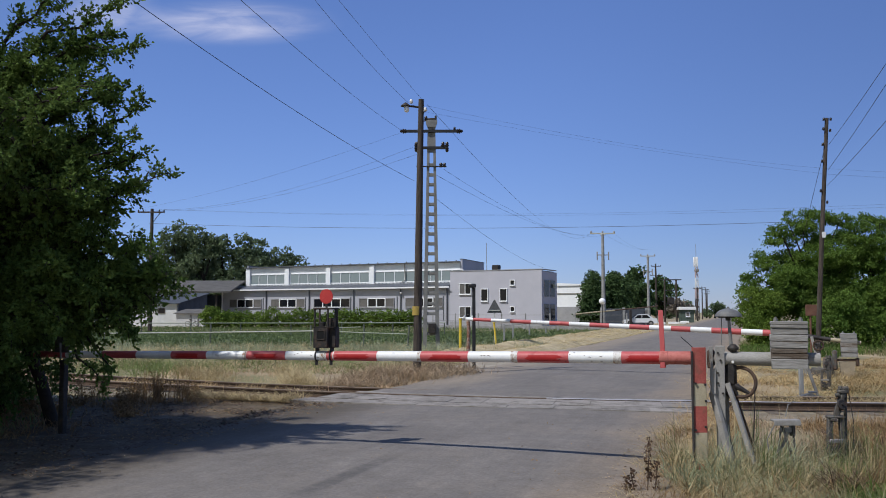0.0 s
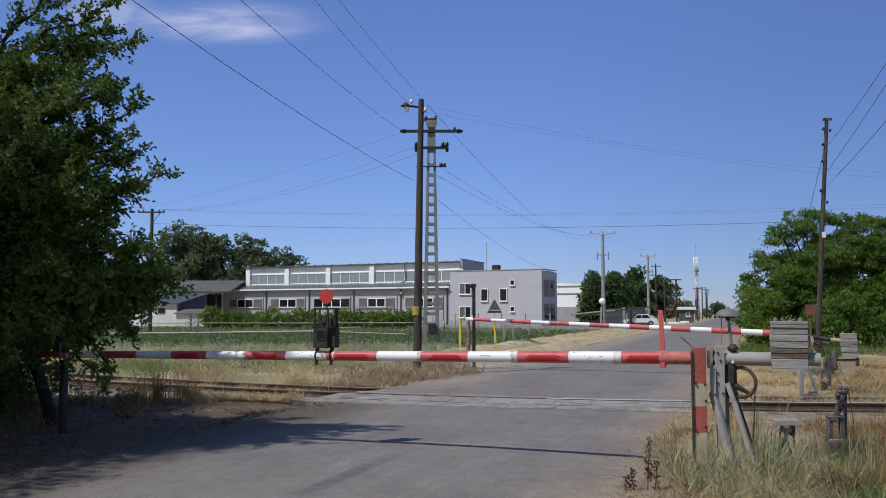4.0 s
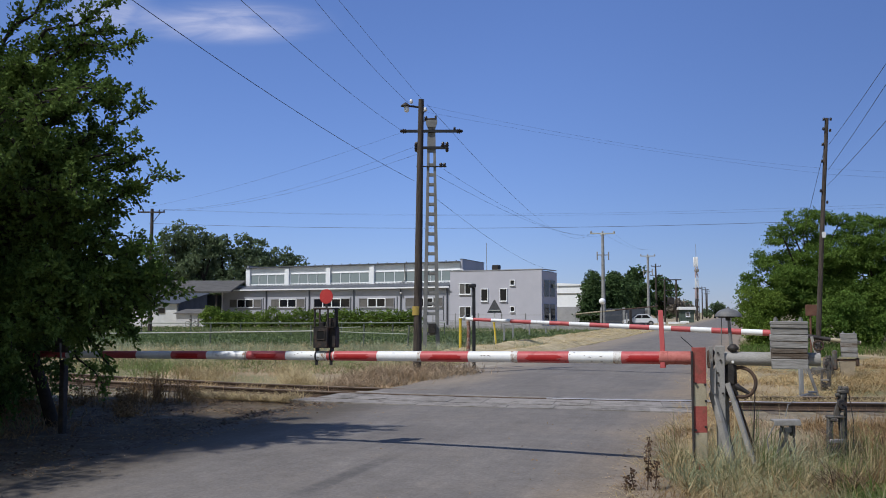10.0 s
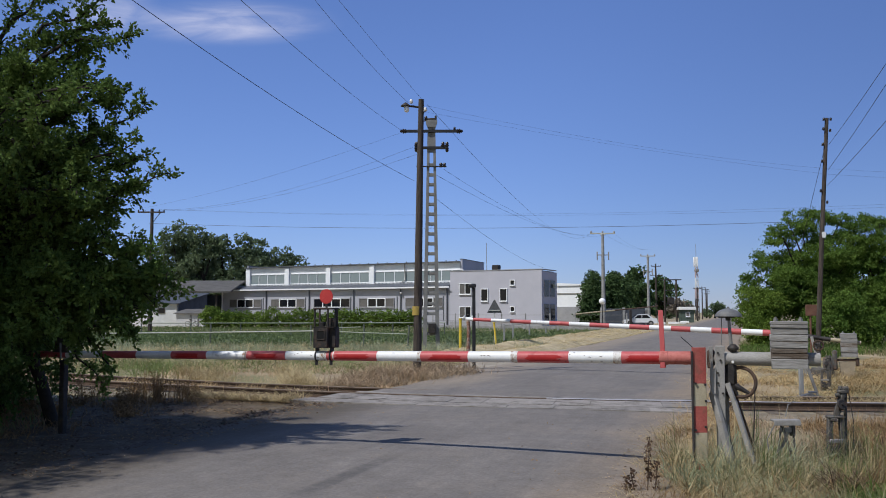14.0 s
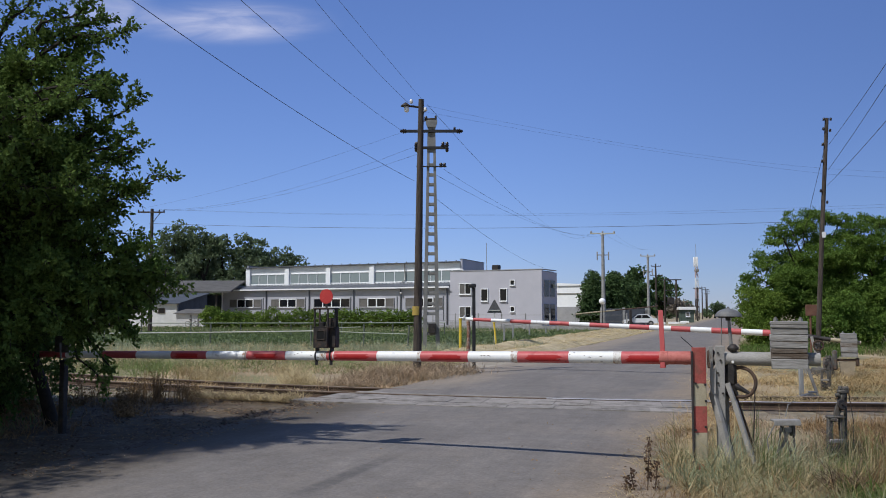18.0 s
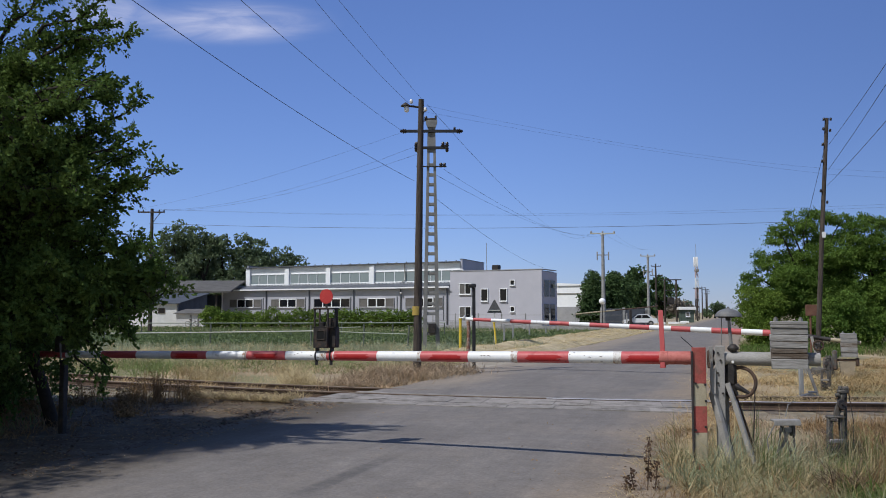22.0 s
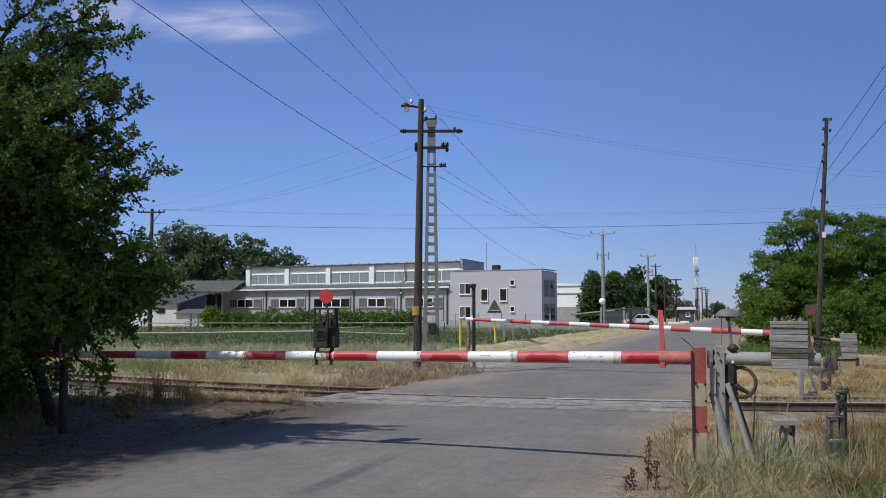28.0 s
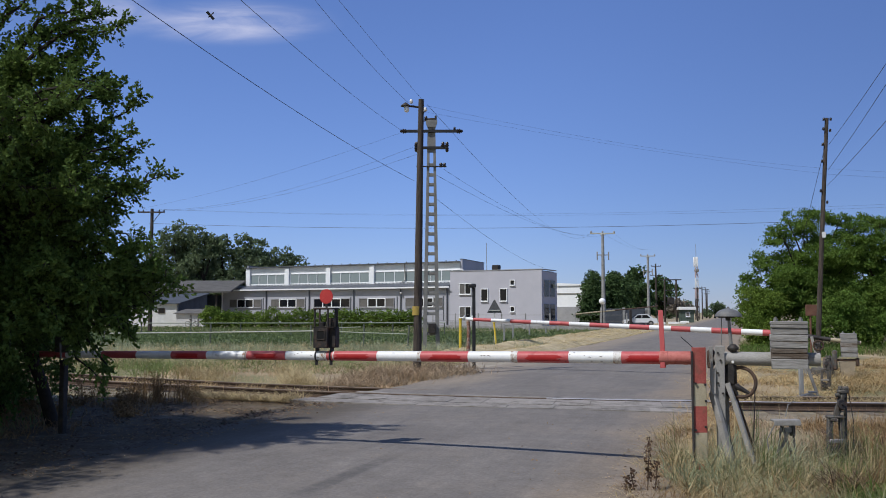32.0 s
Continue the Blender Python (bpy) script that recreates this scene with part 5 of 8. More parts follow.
sw = part("window", Shape().box((-2.36, -0.03, 2.16), (0.92, 0.1, 0.07)).box((-2.36, -0.03, 1.6), (0.92, 0.1, 0.07)).box((-2.79, -0.03, 1.88), (0.07, 0.1, 0.49)).box((-1.93, -0.03, 1.88), (0.07, 0.1, 0.49)), OLD_WOOD, cott, smooth=False)
part("pane", Shape().box((-2.36, -0.01, 1.88), (0.79, 0.03, 0.49)), DARK_GLASS, sw, smooth=False)
part("downpipe", Shape().tube([(-0.2, -0.1, 0.1), (-0.2, -0.1, 2.7)], 0.06, 6), STEEL, cott)
ann = thing("white_shed", pose(-29.3, 101, 0, 0, 0, -8), "small white outbuilding with a sloping roof", "shed")
part("wall", Shape().box((0, 1.4, 0.75), (3.4, 2.8, 1.5)), WHITE_WALL, ann, smooth=False)
part("roof", Shape().prism([(-0.3, 1.5), (3.0, 2.0), (3.0, 2.1), (-0.3, 1.6)], -1.9, 1.9, pose(0, 0, 0, 0, 0, 90)), SHED_ROOF, ann, smooth=False)
part("door", Shape().box((0.1, -0.05, 0.7), (0.18, 0.1, 1.4)).box((1.0, -0.05, 0.7), (0.12, 0.1, 1.4)), STEEL, ann, smooth=False)

bike = thing("bicycle", pose(-28.7, 99.9, 0.02, 8, 0, -8), "dark bicycle leaning by the white outbuilding", "bicycle")
for x in (-0.52, 0.52):
    bw = part("wheel", Shape().ring(0.31, 0.022, 22, 6, pose(x, 0, 0.34, 90, 0, 0)), RUBBER, bike)
    sp = Shape()
    for k in range(6):
        a = math.pi * k / 6
        sp.tube([(x - 0.3 * math.cos(a), 0, 0.34 - 0.3 * math.sin(a)), (x + 0.3 * math.cos(a), 0, 0.34 + 0.3 * math.sin(a))], 0.005, 4)
    part("spokes", sp, STEEL, bw)
part("frame", Shape().tube([(-0.52, 0, 0.34), (-0.08, 0, 0.3), (-0.2, 0, 0.86)], 0.018, 6).tube([(-0.52, 0, 0.34), (-0.16, 0, 0.78), (0.36, 0, 0.8)], 0.018, 6).tube([(-0.08, 0, 0.3), (0.38, 0, 0.74)], 0.018, 6), DARK_IRON, bike)
part("fork", Shape().tube([(0.34, 0, 0.95), (0.4, 0, 0.7), (0.52, 0, 0.34)], 0.016, 6), DARK_IRON, bike)
part("handlebar", Shape().tube([(0.22, -0.27, 0.98), (0.36, -0.2, 1.0), (0.36, 0.2, 1.0), (0.22, 0.27, 0.98)], 0.014, 6), STEEL, bike)
part("saddle", Shape().box((-0.22, 0, 0.9), (0.26, 0.15, 0.06), 0.025), BLACK, bike)

hut = thing("guard_hut", pose(40.9, 146, 0, 0, 0, -8), "small dark green guard hut with a white roof edge", "hut")
part("wall", Shape().box((0, 1.2, 1.05), (2.2, 2.4, 2.1)), HUT_GREEN, hut, smooth=False)
part("roof", Shape().box((0, 1.1, 2.35), (2.8, 3.0, 0.5), 0.05), WHITE_PAINT, hut, "white painted roof edge")
window(hut, 0.1, 0.95, 1.75, 0.7, 1, y=-0.04, dark=())
wl = thing("yard_wall", pose(24.8, 119.5, 0, 0, 0, -8), "dark yard wall with concrete piers before the firs", "wall")
part("body", Shape().box((0, 0, 1.1), (6.2, 0.25, 2.2), 0.02), DARK_WALL, wl)
for x in (-3.0, 0.0, 3.0):
    part("pier", Shape().box((x, -0.05, 1.15), (0.35, 0.4, 2.4), 0.03), CONCRETE, wl)

# communication tower
tw = thing("radio_mast", pose(58.3, 200, 0), "red and white lattice radio mast with white panel antennas", "radio mast")
for k in range(6):
    sh = Shape()
    z0, z1 = k * 2.4, k * 2.4 + 2.4
    w0, w1 = 0.55 - 0.04 * k, 0.51 - 0.04 * k
    for a in range(3):
        c0, c1 = 2 * math.pi * a / 3, 2 * math.pi * (a + 1) / 3
        p0, q0 = (w0 * math.cos(c0), w0 * math.sin(c0), z0), (w0 * math.cos(c1), w0 * math.sin(c1), z0)
        p1, q1 = (w1 * math.cos(c0), w1 * math.sin(c0), z1), (w1 * math.cos(c1), w1 * math.sin(c1), z1)
        sh.tube([p0, p1], 0.07, 5).tube([p0, q1], 0.04, 4).tube([q0, p1], 0.04, 4).tube([p1, q1], 0.04, 4)
    part("lattice_section", sh, OLD_WOOD if k < 2 else MAST_PINK if k % 2 == 0 else WHITE_PAINT, tw, "dark lower lattice section" if k < 2 else "")
for k in range(3):
    a = 2 * math.pi * k / 3 - 1.2
    part("panel_antenna", Shape().box((0.42 * math.cos(a), 0.42 * math.sin(a), 13.3), (0.34, 0.25, 2.2), 0.05), WHITE_PVC, tw)
part("radio_units", Shape().box((0.1, 0, 11.3), (0.9, 0.7, 0.7), 0.1), STEEL, tw)
part("spike", Shape().tube([(0, 0, 14), (0, 0, 17.3)], 0.05, 5), STEEL, tw)

# globe lamp before the gate and its raised boom
gl = thing("globe_lamp", pose(20.3, 111, 0), "black lamp post with a white opal globe", "street lamp")
part("post", Shape().tube([(0, 0, 0), (0, 0, 2.7)], [0.08, 0.05], 8), BLACK, gl)
sg = Shape().lathe([(0.05, -0.4)] + [(0.42 * math.sin(math.pi * k / 10), -0.42 * math.cos(math.pi * k / 10)) for k in range(1, 10)] + [(0.04, 0.42)], 18, Matrix.Translation((0, 0, 3.1)))
part("globe", sg, LAMP_GLASS, gl, "white opal globe")
gb = thing("gate_boom", pose(20.6, 112.5, 0, 0, 0, 0), "long pale gate boom slanting over the factory entrance", "gate boom")
part("boom", Shape().tube([(-3.7, 0, 1.45), (1.6, 0, 1.96)], [0.09, 0.08], 8), CREAM_PAINT, gb, "pale half of the boom")
part("boom", Shape().tube([(1.6, 0, 1.96), (7.2, 0, 2.5)], [0.08, 0.07], 8), RUSTY_IRON, gb, "rusty brown half of the boom")
part("stand", Shape().box((3.6, 0, 1.0), (0.3, 0.3, 2.1), 0.03), DARK_IRON, gb)


# ---------------------------------------------------------------- car
def saloon():
    c = thing("car", pose(25.6, 113.5, -0.04, 0, 0, 174), "silver-white four-door saloon car parked by the gate", "car")
    L, W = 4.25, 1.74
    lower = [(-2.12, 0.32), (2.1, 0.3), (2.13, 0.55), (2.08, 0.74), (1.0, 0.93), (-1.5, 0.98), (-2.1, 0.94), (-2.15, 0.6)]
    part("body", Shape().prism(lower, -W / 2, W / 2), CAR_WHITE, c)
    roof = [(1.05, 0.92), (0.35, 1.42), (0.0, 1.5), (-0.75, 1.5), (-1.0, 1.45), (-1.62, 0.97)]
    part("cabin", Shape().prism(roof, -W / 2 + 0.13, W / 2 - 0.13), CAR_WHITE, c)
    for s in (-1, 1):
        y = s * (W / 2 - 0.125)
        part("side_window", Shape().prism([(0.8, 0.97), (0.32, 1.36), (-0.16, 1.4), (-0.16, 0.97)], y, y + s * 0.012), DARK_GLASS, c, smooth=False)
        part("side_window", Shape().prism([(-0.22, 0.97), (-0.22, 1.4), (-0.85, 1.39), (-1.3, 1.0)], y, y + s * 0.012), DARK_GLASS, c, smooth=False)
        part("door_mirror", Shape().box((0.75, s * (W / 2 + 0.06), 1.0), (0.12, 0.18, 0.12), 0.03), CAR_WHITE, c)
        part("headlight", Shape().box((2.06, s * 0.62, 0.66), (0.14, 0.36, 0.16), 0.04), LAMP_GLASS, c)
        part("tail_light", Shape().box((-2.1, s * 0.7, 0.78), (0.1, 0.25, 0.26), 0.03), RED_LENS, c)
        part("sill_trim", Shape().box((0.0, s * (W / 2 + 0.005), 0.36), (2.2, 0.03, 0.12), 0.01), BLACK, c)
        for x in (1.32, -1.31):
            m = Matrix.Translation((x, s * (W / 2 - 0.1), 0.31)) @ pose(0, 0, 0, 90)
            w = part("wheel", Shape().tube([(x, s * (W / 2 - 0.22), 0.31), (x, s * (W / 2 + 0.01), 0.31)], 0.2, 16), STEEL, c)
            part("tyre", Shape().ring(0.245, 0.07, 22, 8, m), RUBBER, w)
            part("wheel_arch", Shape().tube([(x, s * (W / 2 - 0.2), 0.33), (x, s * (W / 2 + 0.006), 0.33)], 0.345, 18), BLACK, w)
    ws = Shape().add([(1.04, -0.7, 0.95), (1.04, 0.7, 0.95), (0.4, 0.6, 1.41), (0.4, -0.6, 1.41)], [(0, 1, 2, 3)], pose(0.03, 0, 0.02))
    part("windscreen", ws, DARK_GLASS, c, smooth=False)
    rs = Shape().add([(-1.6, -0.7, 1.0), (-1.6, 0.7, 1.0), (-1.05, 0.6, 1.44), (-1.05, -0.6, 1.44)], [(0, 1, 2, 3)], pose(-0.03, 0, 0.02))
    part("rear_window", rs, DARK_GLASS, c, smooth=False)
    part("bumper", Shape().box((2.1, 0, 0.45), (0.12, 1.6, 0.2), 0.04), GREY_PAINT, c)
    part("bumper", Shape().box((-2.12, 0, 0.5), (0.12, 1.6, 0.22), 0.04), CAR_WHITE, c)
    part("grille", Shape().box((2.11, 0, 0.66), (0.06, 0.7, 0.14), 0.02), BLACK, c)


saloon()
for x, y, w in ((30.6, 122, 1.0), (33.6, 127, 1.6), (36.0, 131, 0.9), (38.3, 138, 1.2)):
    solid("kerb_block", Shape().box((0, 0, 0.14), (w, 0.4, 0.36), 0.05), WHITE_PAINT, "low whitewashed concrete block by the road", "kerb block", "white blocks", m=pose(x, y, 0, 0, 0, -15))

# ---------------------------------------------------------------- fences and roadside posts
fence = thing("pipe_fence", pose(0, 0, 0), "weathered pipe fence along the field", "fence")
for x, y, h, lean in ((-16.5, 42.5, 0.9, 0.0), (-11.33, 42.5, 1.15, 0.02), (-6.2, 41.0, 1.1, 0.0), (-3.59, 39.4, 1.15, 0.02), (-1.58, 38.3, 1.1, 0.1)):
    part("fence_post", Shape().tube([(x, y, -0.2), (x + lean, y, h)], 0.04, 8), OLIVE_POST, fence)
part("rail_pipe", Shape().tube([(-16.5, 42.4, 0.68), (-11.3, 42.4, 0.73), (-6.0, 40.9, 0.83)], 0.024, 7), PIPE_GREY, fence)
part("rail_pipe", Shape().tube([(-6.0, 40.85, 0.85), (-3.6, 39.3, 0.78), (-1.6, 38.2, 0.75)], 0.022, 7), FENCE_GREEN, fence)
part("rail_pipe", Shape().tube([(-6.0, 40.95, 0.86), (-4.6, 40.1, 1.0), (-3.7, 39.5, 1.04)], 0.018, 6), FENCE_GREEN, fence, "bent loose pipe")
back = thing("pipe_fence", pose(0, 0, 0), "second pipe fence behind the field", "fence")
for k in range(7):
    x = -21.5 + k * 3.6
    part("fence_post", Shape().tube([(x, 62.2 - 0.25 * k, -0.2), (x, 62.2 - 0.25 * k, 0.95)], 0.04, 8), OLIVE_POST, back)
part("rail_pipe", Shape().tube([(-21.5, 62, 0.93), (0.2, 60.5, 0.97)], 0.03, 7), FENCE_GREEN, back)

wf = thing("wire_fence", pose(0, 0, 0), "low wire fence on concrete posts before the office block", "fence")
for k in range(9):
    x, y = -1.0 + k * 2.2, 86 - k * 0.9
    part("fence_post", Shape().box((x, y, 0.75), (0.11, 0.11, 1.7), 0.01), CONCRETE, wf)
for z in (0.4, 0.9, 1.45):
    part("fence_wire", Shape().tube([(-1.0, 86, z), (16.6, 78.8, z)], 0.014, 5), STEEL, wf)
solid("low_wall", Shape().box((0, 0, 0.12), (21, 0.3, 0.55), 0.02), CONCRETE, "low grey concrete wall along the factory yard", "wall", m=pose(7.0, 85.5, 0, 0, 0, -22))
ff = thing("field_fence", pose(0, 0, 0), "row of short grey posts beside the hay strip", "fence")
for x, y in ((4.31, 53.8), (5.8, 58.6), (7.76, 65.9), (9.93, 75.3), (3.4, 48.5)):
    part("fence_post", Shape().box((x, y, 0.5), (0.1, 0.1, 1.1), 0.01), CONCRETE, ff)
part("fence_wire", Shape().tube([(3.4, 48.5, 0.95), (5.8, 58.6, 0.95), (9.93, 75.3, 0.95)], 0.012, 5), STEEL, ff)

for x, y, h, dx, lab in ((0.73, 36.6, 1.42, 0.0, "upright yellow painted marker pipe"), (2.55, 41.5, 1.2, -0.12, "leaning yellow painted marker pipe")):
    solid("marker_post", Shape().tube([(0, 0, -0.2), (dx, 0, h)], 0.06 if dx == 0 else 0.045, 10).tube([(dx, 0, h - 0.02), (dx, 0, h + 0.03)], 0.07, 10), YELLOW, lab, "marker post", "yellow posts", m=pose(x, y, 0))
SIGN_BACK = surface("sign_back", (0.075, 0.075, 0.078), (0.12, 0.12, 0.122), 5.0, 0.7, 0.1)
sn = thing("warning_sign", pose(2.72, 46, 0), "grey back of a triangular road warning sign", "road sign")
part("pole", Shape().tube([(0, 0.03, -0.2), (0, 0.03, 2.3)], 0.035, 8), PIPE_GREY, sn)
part("plate", Shape().prism([(-0.4, 1.66), (0.4, 1.66), (0.03, 2.36), (-0.03, 2.36)], -0.012, 0.012), SIGN_BACK, sn)
part("rear_bar", Shape().box((0, -0.03, 1.8), (0.6, 0.03, 0.05), 0.005), PIPE_GREY, sn)
rs = thing("rusty_sign", pose(14.1, 33, -0.2), "small rusty brown sheet on a post", "sign")
part("plate", Shape().box((-0.17, -0.05, 1.98), (0.46, 0.02, 0.42), 0.005), RUST_SIGN, rs)
part("post", Shape().tube([(-0.2, 0, -0.2), (-0.2, 0, 2.1)], 0.04, 8), RUST_SIGN, rs)


# ---------------------------------------------------------------- wire gear beside the track
def pulley_stand(x, y, z, s, rz, label):
    t = thing("pulley_stand", pose(x, y, z, 0, 0, rz) @ Matrix.Scale(s, 4), label, "pulley stand", "pulley stands")
    for dx, h, tilt in ((-0.095, 0.64, 2), (0.075, 0.66, -2)):
        part("upright", Shape().box((0, 0, 0), (0.06, 0.06, h + 0.2), 0.01, pose(dx, 0, h / 2 - 0.1, 0, tilt, 0)).box((0, 0, 0), (0.014, 0.1, h + 0.18), 0.004, pose(dx + 0.025, 0.03, h / 2 - 0.1, 0, tilt, 0)), WEATHERED, t, "weathered iron upright")
    part("cross_plate", Shape().box((-0.01, 0, 0.65), (0.21, 0.1, 0.03), 0.01).box((-0.05, -0.03, 0.62), (0.09, 0.05, 0.05), 0.015), WEATHERED, t)
    part("tie_plate", Shape().box((-0.01, -0.045, 0.37), (0.2, 0.025, 0.045), 0.006), GREY_PAINT, t, "pale tie plate")
    part("tie_plate", Shape().box((-0.01, -0.03, 0.16), (0.22, 0.03, 0.05), 0.006), WEATHERED, t)
    part("column", Shape().box((0, 0, 0), (0.07, 0.07, 0.34), 0.02, pose(0.045, 0.0, 0.79, 0, 19, 0)).box((0, 0, 0), (0.03, 0.04, 0.9), 0.008, pose(0.12, 0.02, 0.50, 0, 2, 0)), WEATHERED, t, "leaning cast column")
    part("head", Shape().box((0.095, 0, 0.95), (0.12, 0.09, 0.05), 0.015).box((0.12, -0.01, 0.985), (0.07, 0.07, 0.05), 0.015).box((0.055, -0.01, 0.99), (0.03, 0.06, 0.05), 0.01).box((0.02, -0.01, 0.91), (0.05, 0.06, 0.05), 0.015), WEATHERED, t)
    for dx, zz, r in ((-0.02, 0.24, 0.07), (0.045, 0.80, 0.05)):
        m = Matrix.Translation((dx, -0.06, zz)) @ pose(0, 0, 0, 75, 30, 0)
        part("pulley", Shape().ring(r, 0.016, 18, 6, m).tube([m @ Vector((0, 0, -0.012)), m @ Vector((0, 0, 0.012))], r * 0.85, 14).tube([m @ Vector((0, 0, -0.03)), m @ Vector((0, 0, 0.04))], 0.018, 8), DARK_IRON, t)
    part("wire_end", Shape().tube([(0.14, -0.05, 0.93), (0.17, -0.08, 0.6), (0.14, -0.1, 0.1)], 0.006, 5), DARK_IRON, t)


pulley_stand(4.56, 10.2, -0.14, 0.97, 4, "weathered iron stand with signal wire pulleys in tall grass")
pulley_stand(8.55, 19.6, -0.12, 0.85, -25, "dark iron pulley stand beyond the track")
cb = thing("cable_bracket", pose(3.62, 9.3, -0.14), "low grey steel bracket half hidden in grass", "bracket")
part("top_plate", Shape().box((0, 0, 0.70), (0.28, 0.12, 0.022), 0.006).box((0.0, -0.056, 0.675), (0.28, 0.01, 0.045), 0.003), GREY_PAINT, cb)
part("strut", Shape().box((0, 0, 0), (0.03, 0.012, 0.56), 0.003, pose(-0.04, 0.03, 0.40, 0, 24, 0)), STEEL, cb)
part("strut", Shape().box((0, 0, 0), (0.026, 0.012, 0.5), 0.003, pose(0.03, -0.02, 0.40, 0, -16, 0)), WEATHERED, cb)
part("rear_plate", Shape().box((0.09, 0.05, 0.6), (0.06, 0.02, 0.14), 0.006), WEATHERED, cb)
part("side_wire", Shape().tube([(-0.16, 0, 0.2), (-0.2, 0.0, 0.5), (-0.1, 0, 0.68)], 0.007, 6).tube([(0.0, 0.0, 0.74), (0.04, 0.02, 0.86), (0.1, 0.02, 0.9)], 0.005, 6), STEEL, cb)
for dx, tilt in ((-0.09, 9), (0.10, -4)):
    part("leg", Shape().box((0, 0, 0), (0.016, 0.026, 0.74), 0.003, pose(dx, 0.01, 0.33, 0, tilt, 0)), WEATHERED, cb)
part("lower_plate", Shape().box((0.0, 0.0, 0.6), (0.12, 0.03, 0.05), 0.006), STEEL, cb)
pd = thing("track_box", pose(7.5, 18.2, -0.12, 0, 0, -12) @ Matrix.Scale(0.52, 4), "blue-grey cast iron box by the rail", "track box")
part("box", Shape().prism([(-0.55, 0.0), (0.5, 0.0), (0.5, 0.12), (0.25, 0.3), (-0.05, 0.22), (-0.55, 0.06)], -0.2, 0.2), BLUE_IRON, pd)
part("lid", Shape().box((0.3, 0, 0.33), (0.3, 0.32, 0.06), 0.015), BLUE_IRON, pd)

sf = thing("support_frame", pose(7.66, 18.75, -0.14), "grey concrete stub with a slanting steel strut", "support frame")
part("post", Shape().box((0, 0, 0.34), (0.085, 0.08, 0.68), 0.01), CONCRETE, sf)
part("strut", Shape().box((0, 0, 0), (0.06, 0.04, 0.72), 0.006, pose(0.24, 0.02, 0.40, 0, -19, 0)), STEEL, sf)
part("foot_plate", Shape().box((0.15, 0, 0.03), (0.5, 0.22, 0.06), 0.01), WEATHERED, sf)


# ---------------------------------------------------------------- vegetation
rng = np.random.default_rng(7)


def scatter(n, x_of, y_range, z_of=ground_z, seed=1):
    """n points: y even over the range, x between the two sides that x_of(y) gives."""
    r = np.random.default_rng(seed)
    y = r.uniform(y_range[0], y_range[1], n)
    out = np.zeros((n, 3))
    for i in range(n):
        a, b = x_of(y[i])
        x = a + (b - a) * r.uniform()
        out[i] = (x, y[i], z_of(x, y[i]) - 0.02)
    return out


def clumped(pts, scale, keep, seed):
    """Thin the points where a slow noise is low, so that tufts and bare spots form."""
    off = seed * 3.7
    k = np.array([noise.noise((p[0] * scale + off, p[1] * scale, 0)) for p in pts])
    return pts[k > keep]


def meadow(name, pts, height, width, lean, material, label, seed):
    ob = new(name, blade_mesh(name, pts, height, width, lean, material, np.random.default_rng(seed)))
    return tagged(ob, label, "grass", kind="stuff")


near_right = lambda y: (road_right(y) + 0.35 + 0.25 * math.sin(y * 3), road_right(y) + 7.0)


def off_track(lo, hi):
    """Ground height outside the band lo..hi behind the near rail; inside it the point is sunk away."""
    return lambda x, y: -9 if lo < y - rail_y(x) < hi else ground_z(x, y)


def above(pts):
    return pts[pts[:, 2] > -5]


def track_strip(n, lo, hi, x0, x1, seed):
    """Points along the rail at lo..hi behind it, leaving out the road."""
    r = np.random.default_rng(seed)
    out = []
    for x, u in r.uniform((x0, 0), (x1, 1), (n, 2)):
        y = rail_y(x) + lo + (hi - lo) * u
        if not (road_left(y) - 1.3 < x < road_right(y) + 0.4):
            out.append((x, y, ground_z(x, y) + 0.02))
    return np.array(out)


def wild_grass(name, pts, height, width, lean, material, label, seed, uneven=0.45, swirl=0.9):
    """Arching blades of three lengths that lie over in slow swirls and grow in uneven bunches."""
    r = np.random.default_rng(seed)
    n = len(pts)
    field = np.array([(noise.noise((p[0] * 1.7 + seed, p[1] * 1.7, 0)), noise.noise((p[0] * swirl, p[1] * swirl, seed * 1.3))) for p in pts])
    h = (height * r.uniform(0.5, 1.2, n) * (1 + uneven * 2 * field[:, 0]).clip(0.25, 2))[:, None]
    a = field[:, 1] * 7 + r.normal(0, 0.9, n)
    d = np.stack([np.cos(a), np.sin(a), np.zeros(n)], 1)
    b = r.uniform(0, 2 * math.pi, n)
    side = np.stack([np.cos(b), np.sin(b), np.zeros(n)], 1) * (width * r.uniform(0.6, 1.4, n))[:, None]
    over = np.abs(r.normal(lean, 0.35, n)).clip(0.03, 1.7)[:, None]
    up = np.array([[0, 0, 1.0]])
    rows = []
    for t, w in ((0.0, 1.0), (0.42, 0.9), (0.76, 0.6)):
        p = pts + up * h * (t - 0.42 * over * t * t).clip(0) + d * h * over * t ** 1.7
        rows += [p - side * w, p + side * w]
    rows.append(pts + up * h * (1 - 0.5 * over).clip(0.06) + d * h * over)
    v = np.stack(rows, 1).reshape(-1, 3)
    k = np.arange(n)[:, None] * 7
    f = [(k + np.array([[0, 1, 3, 2]])).tolist(), (k + np.array([[2, 3, 5, 4]])).tolist(), (k + np.array([[4, 5, 6]])).tolist()]
    me = bpy.data.meshes.new(name)
    me.from_pydata(v.tolist(), [], f[0] + f[1] + f[2])
    me.materials.append(material)
    return tagged(new(name, me), label, "grass", kind="stuff")


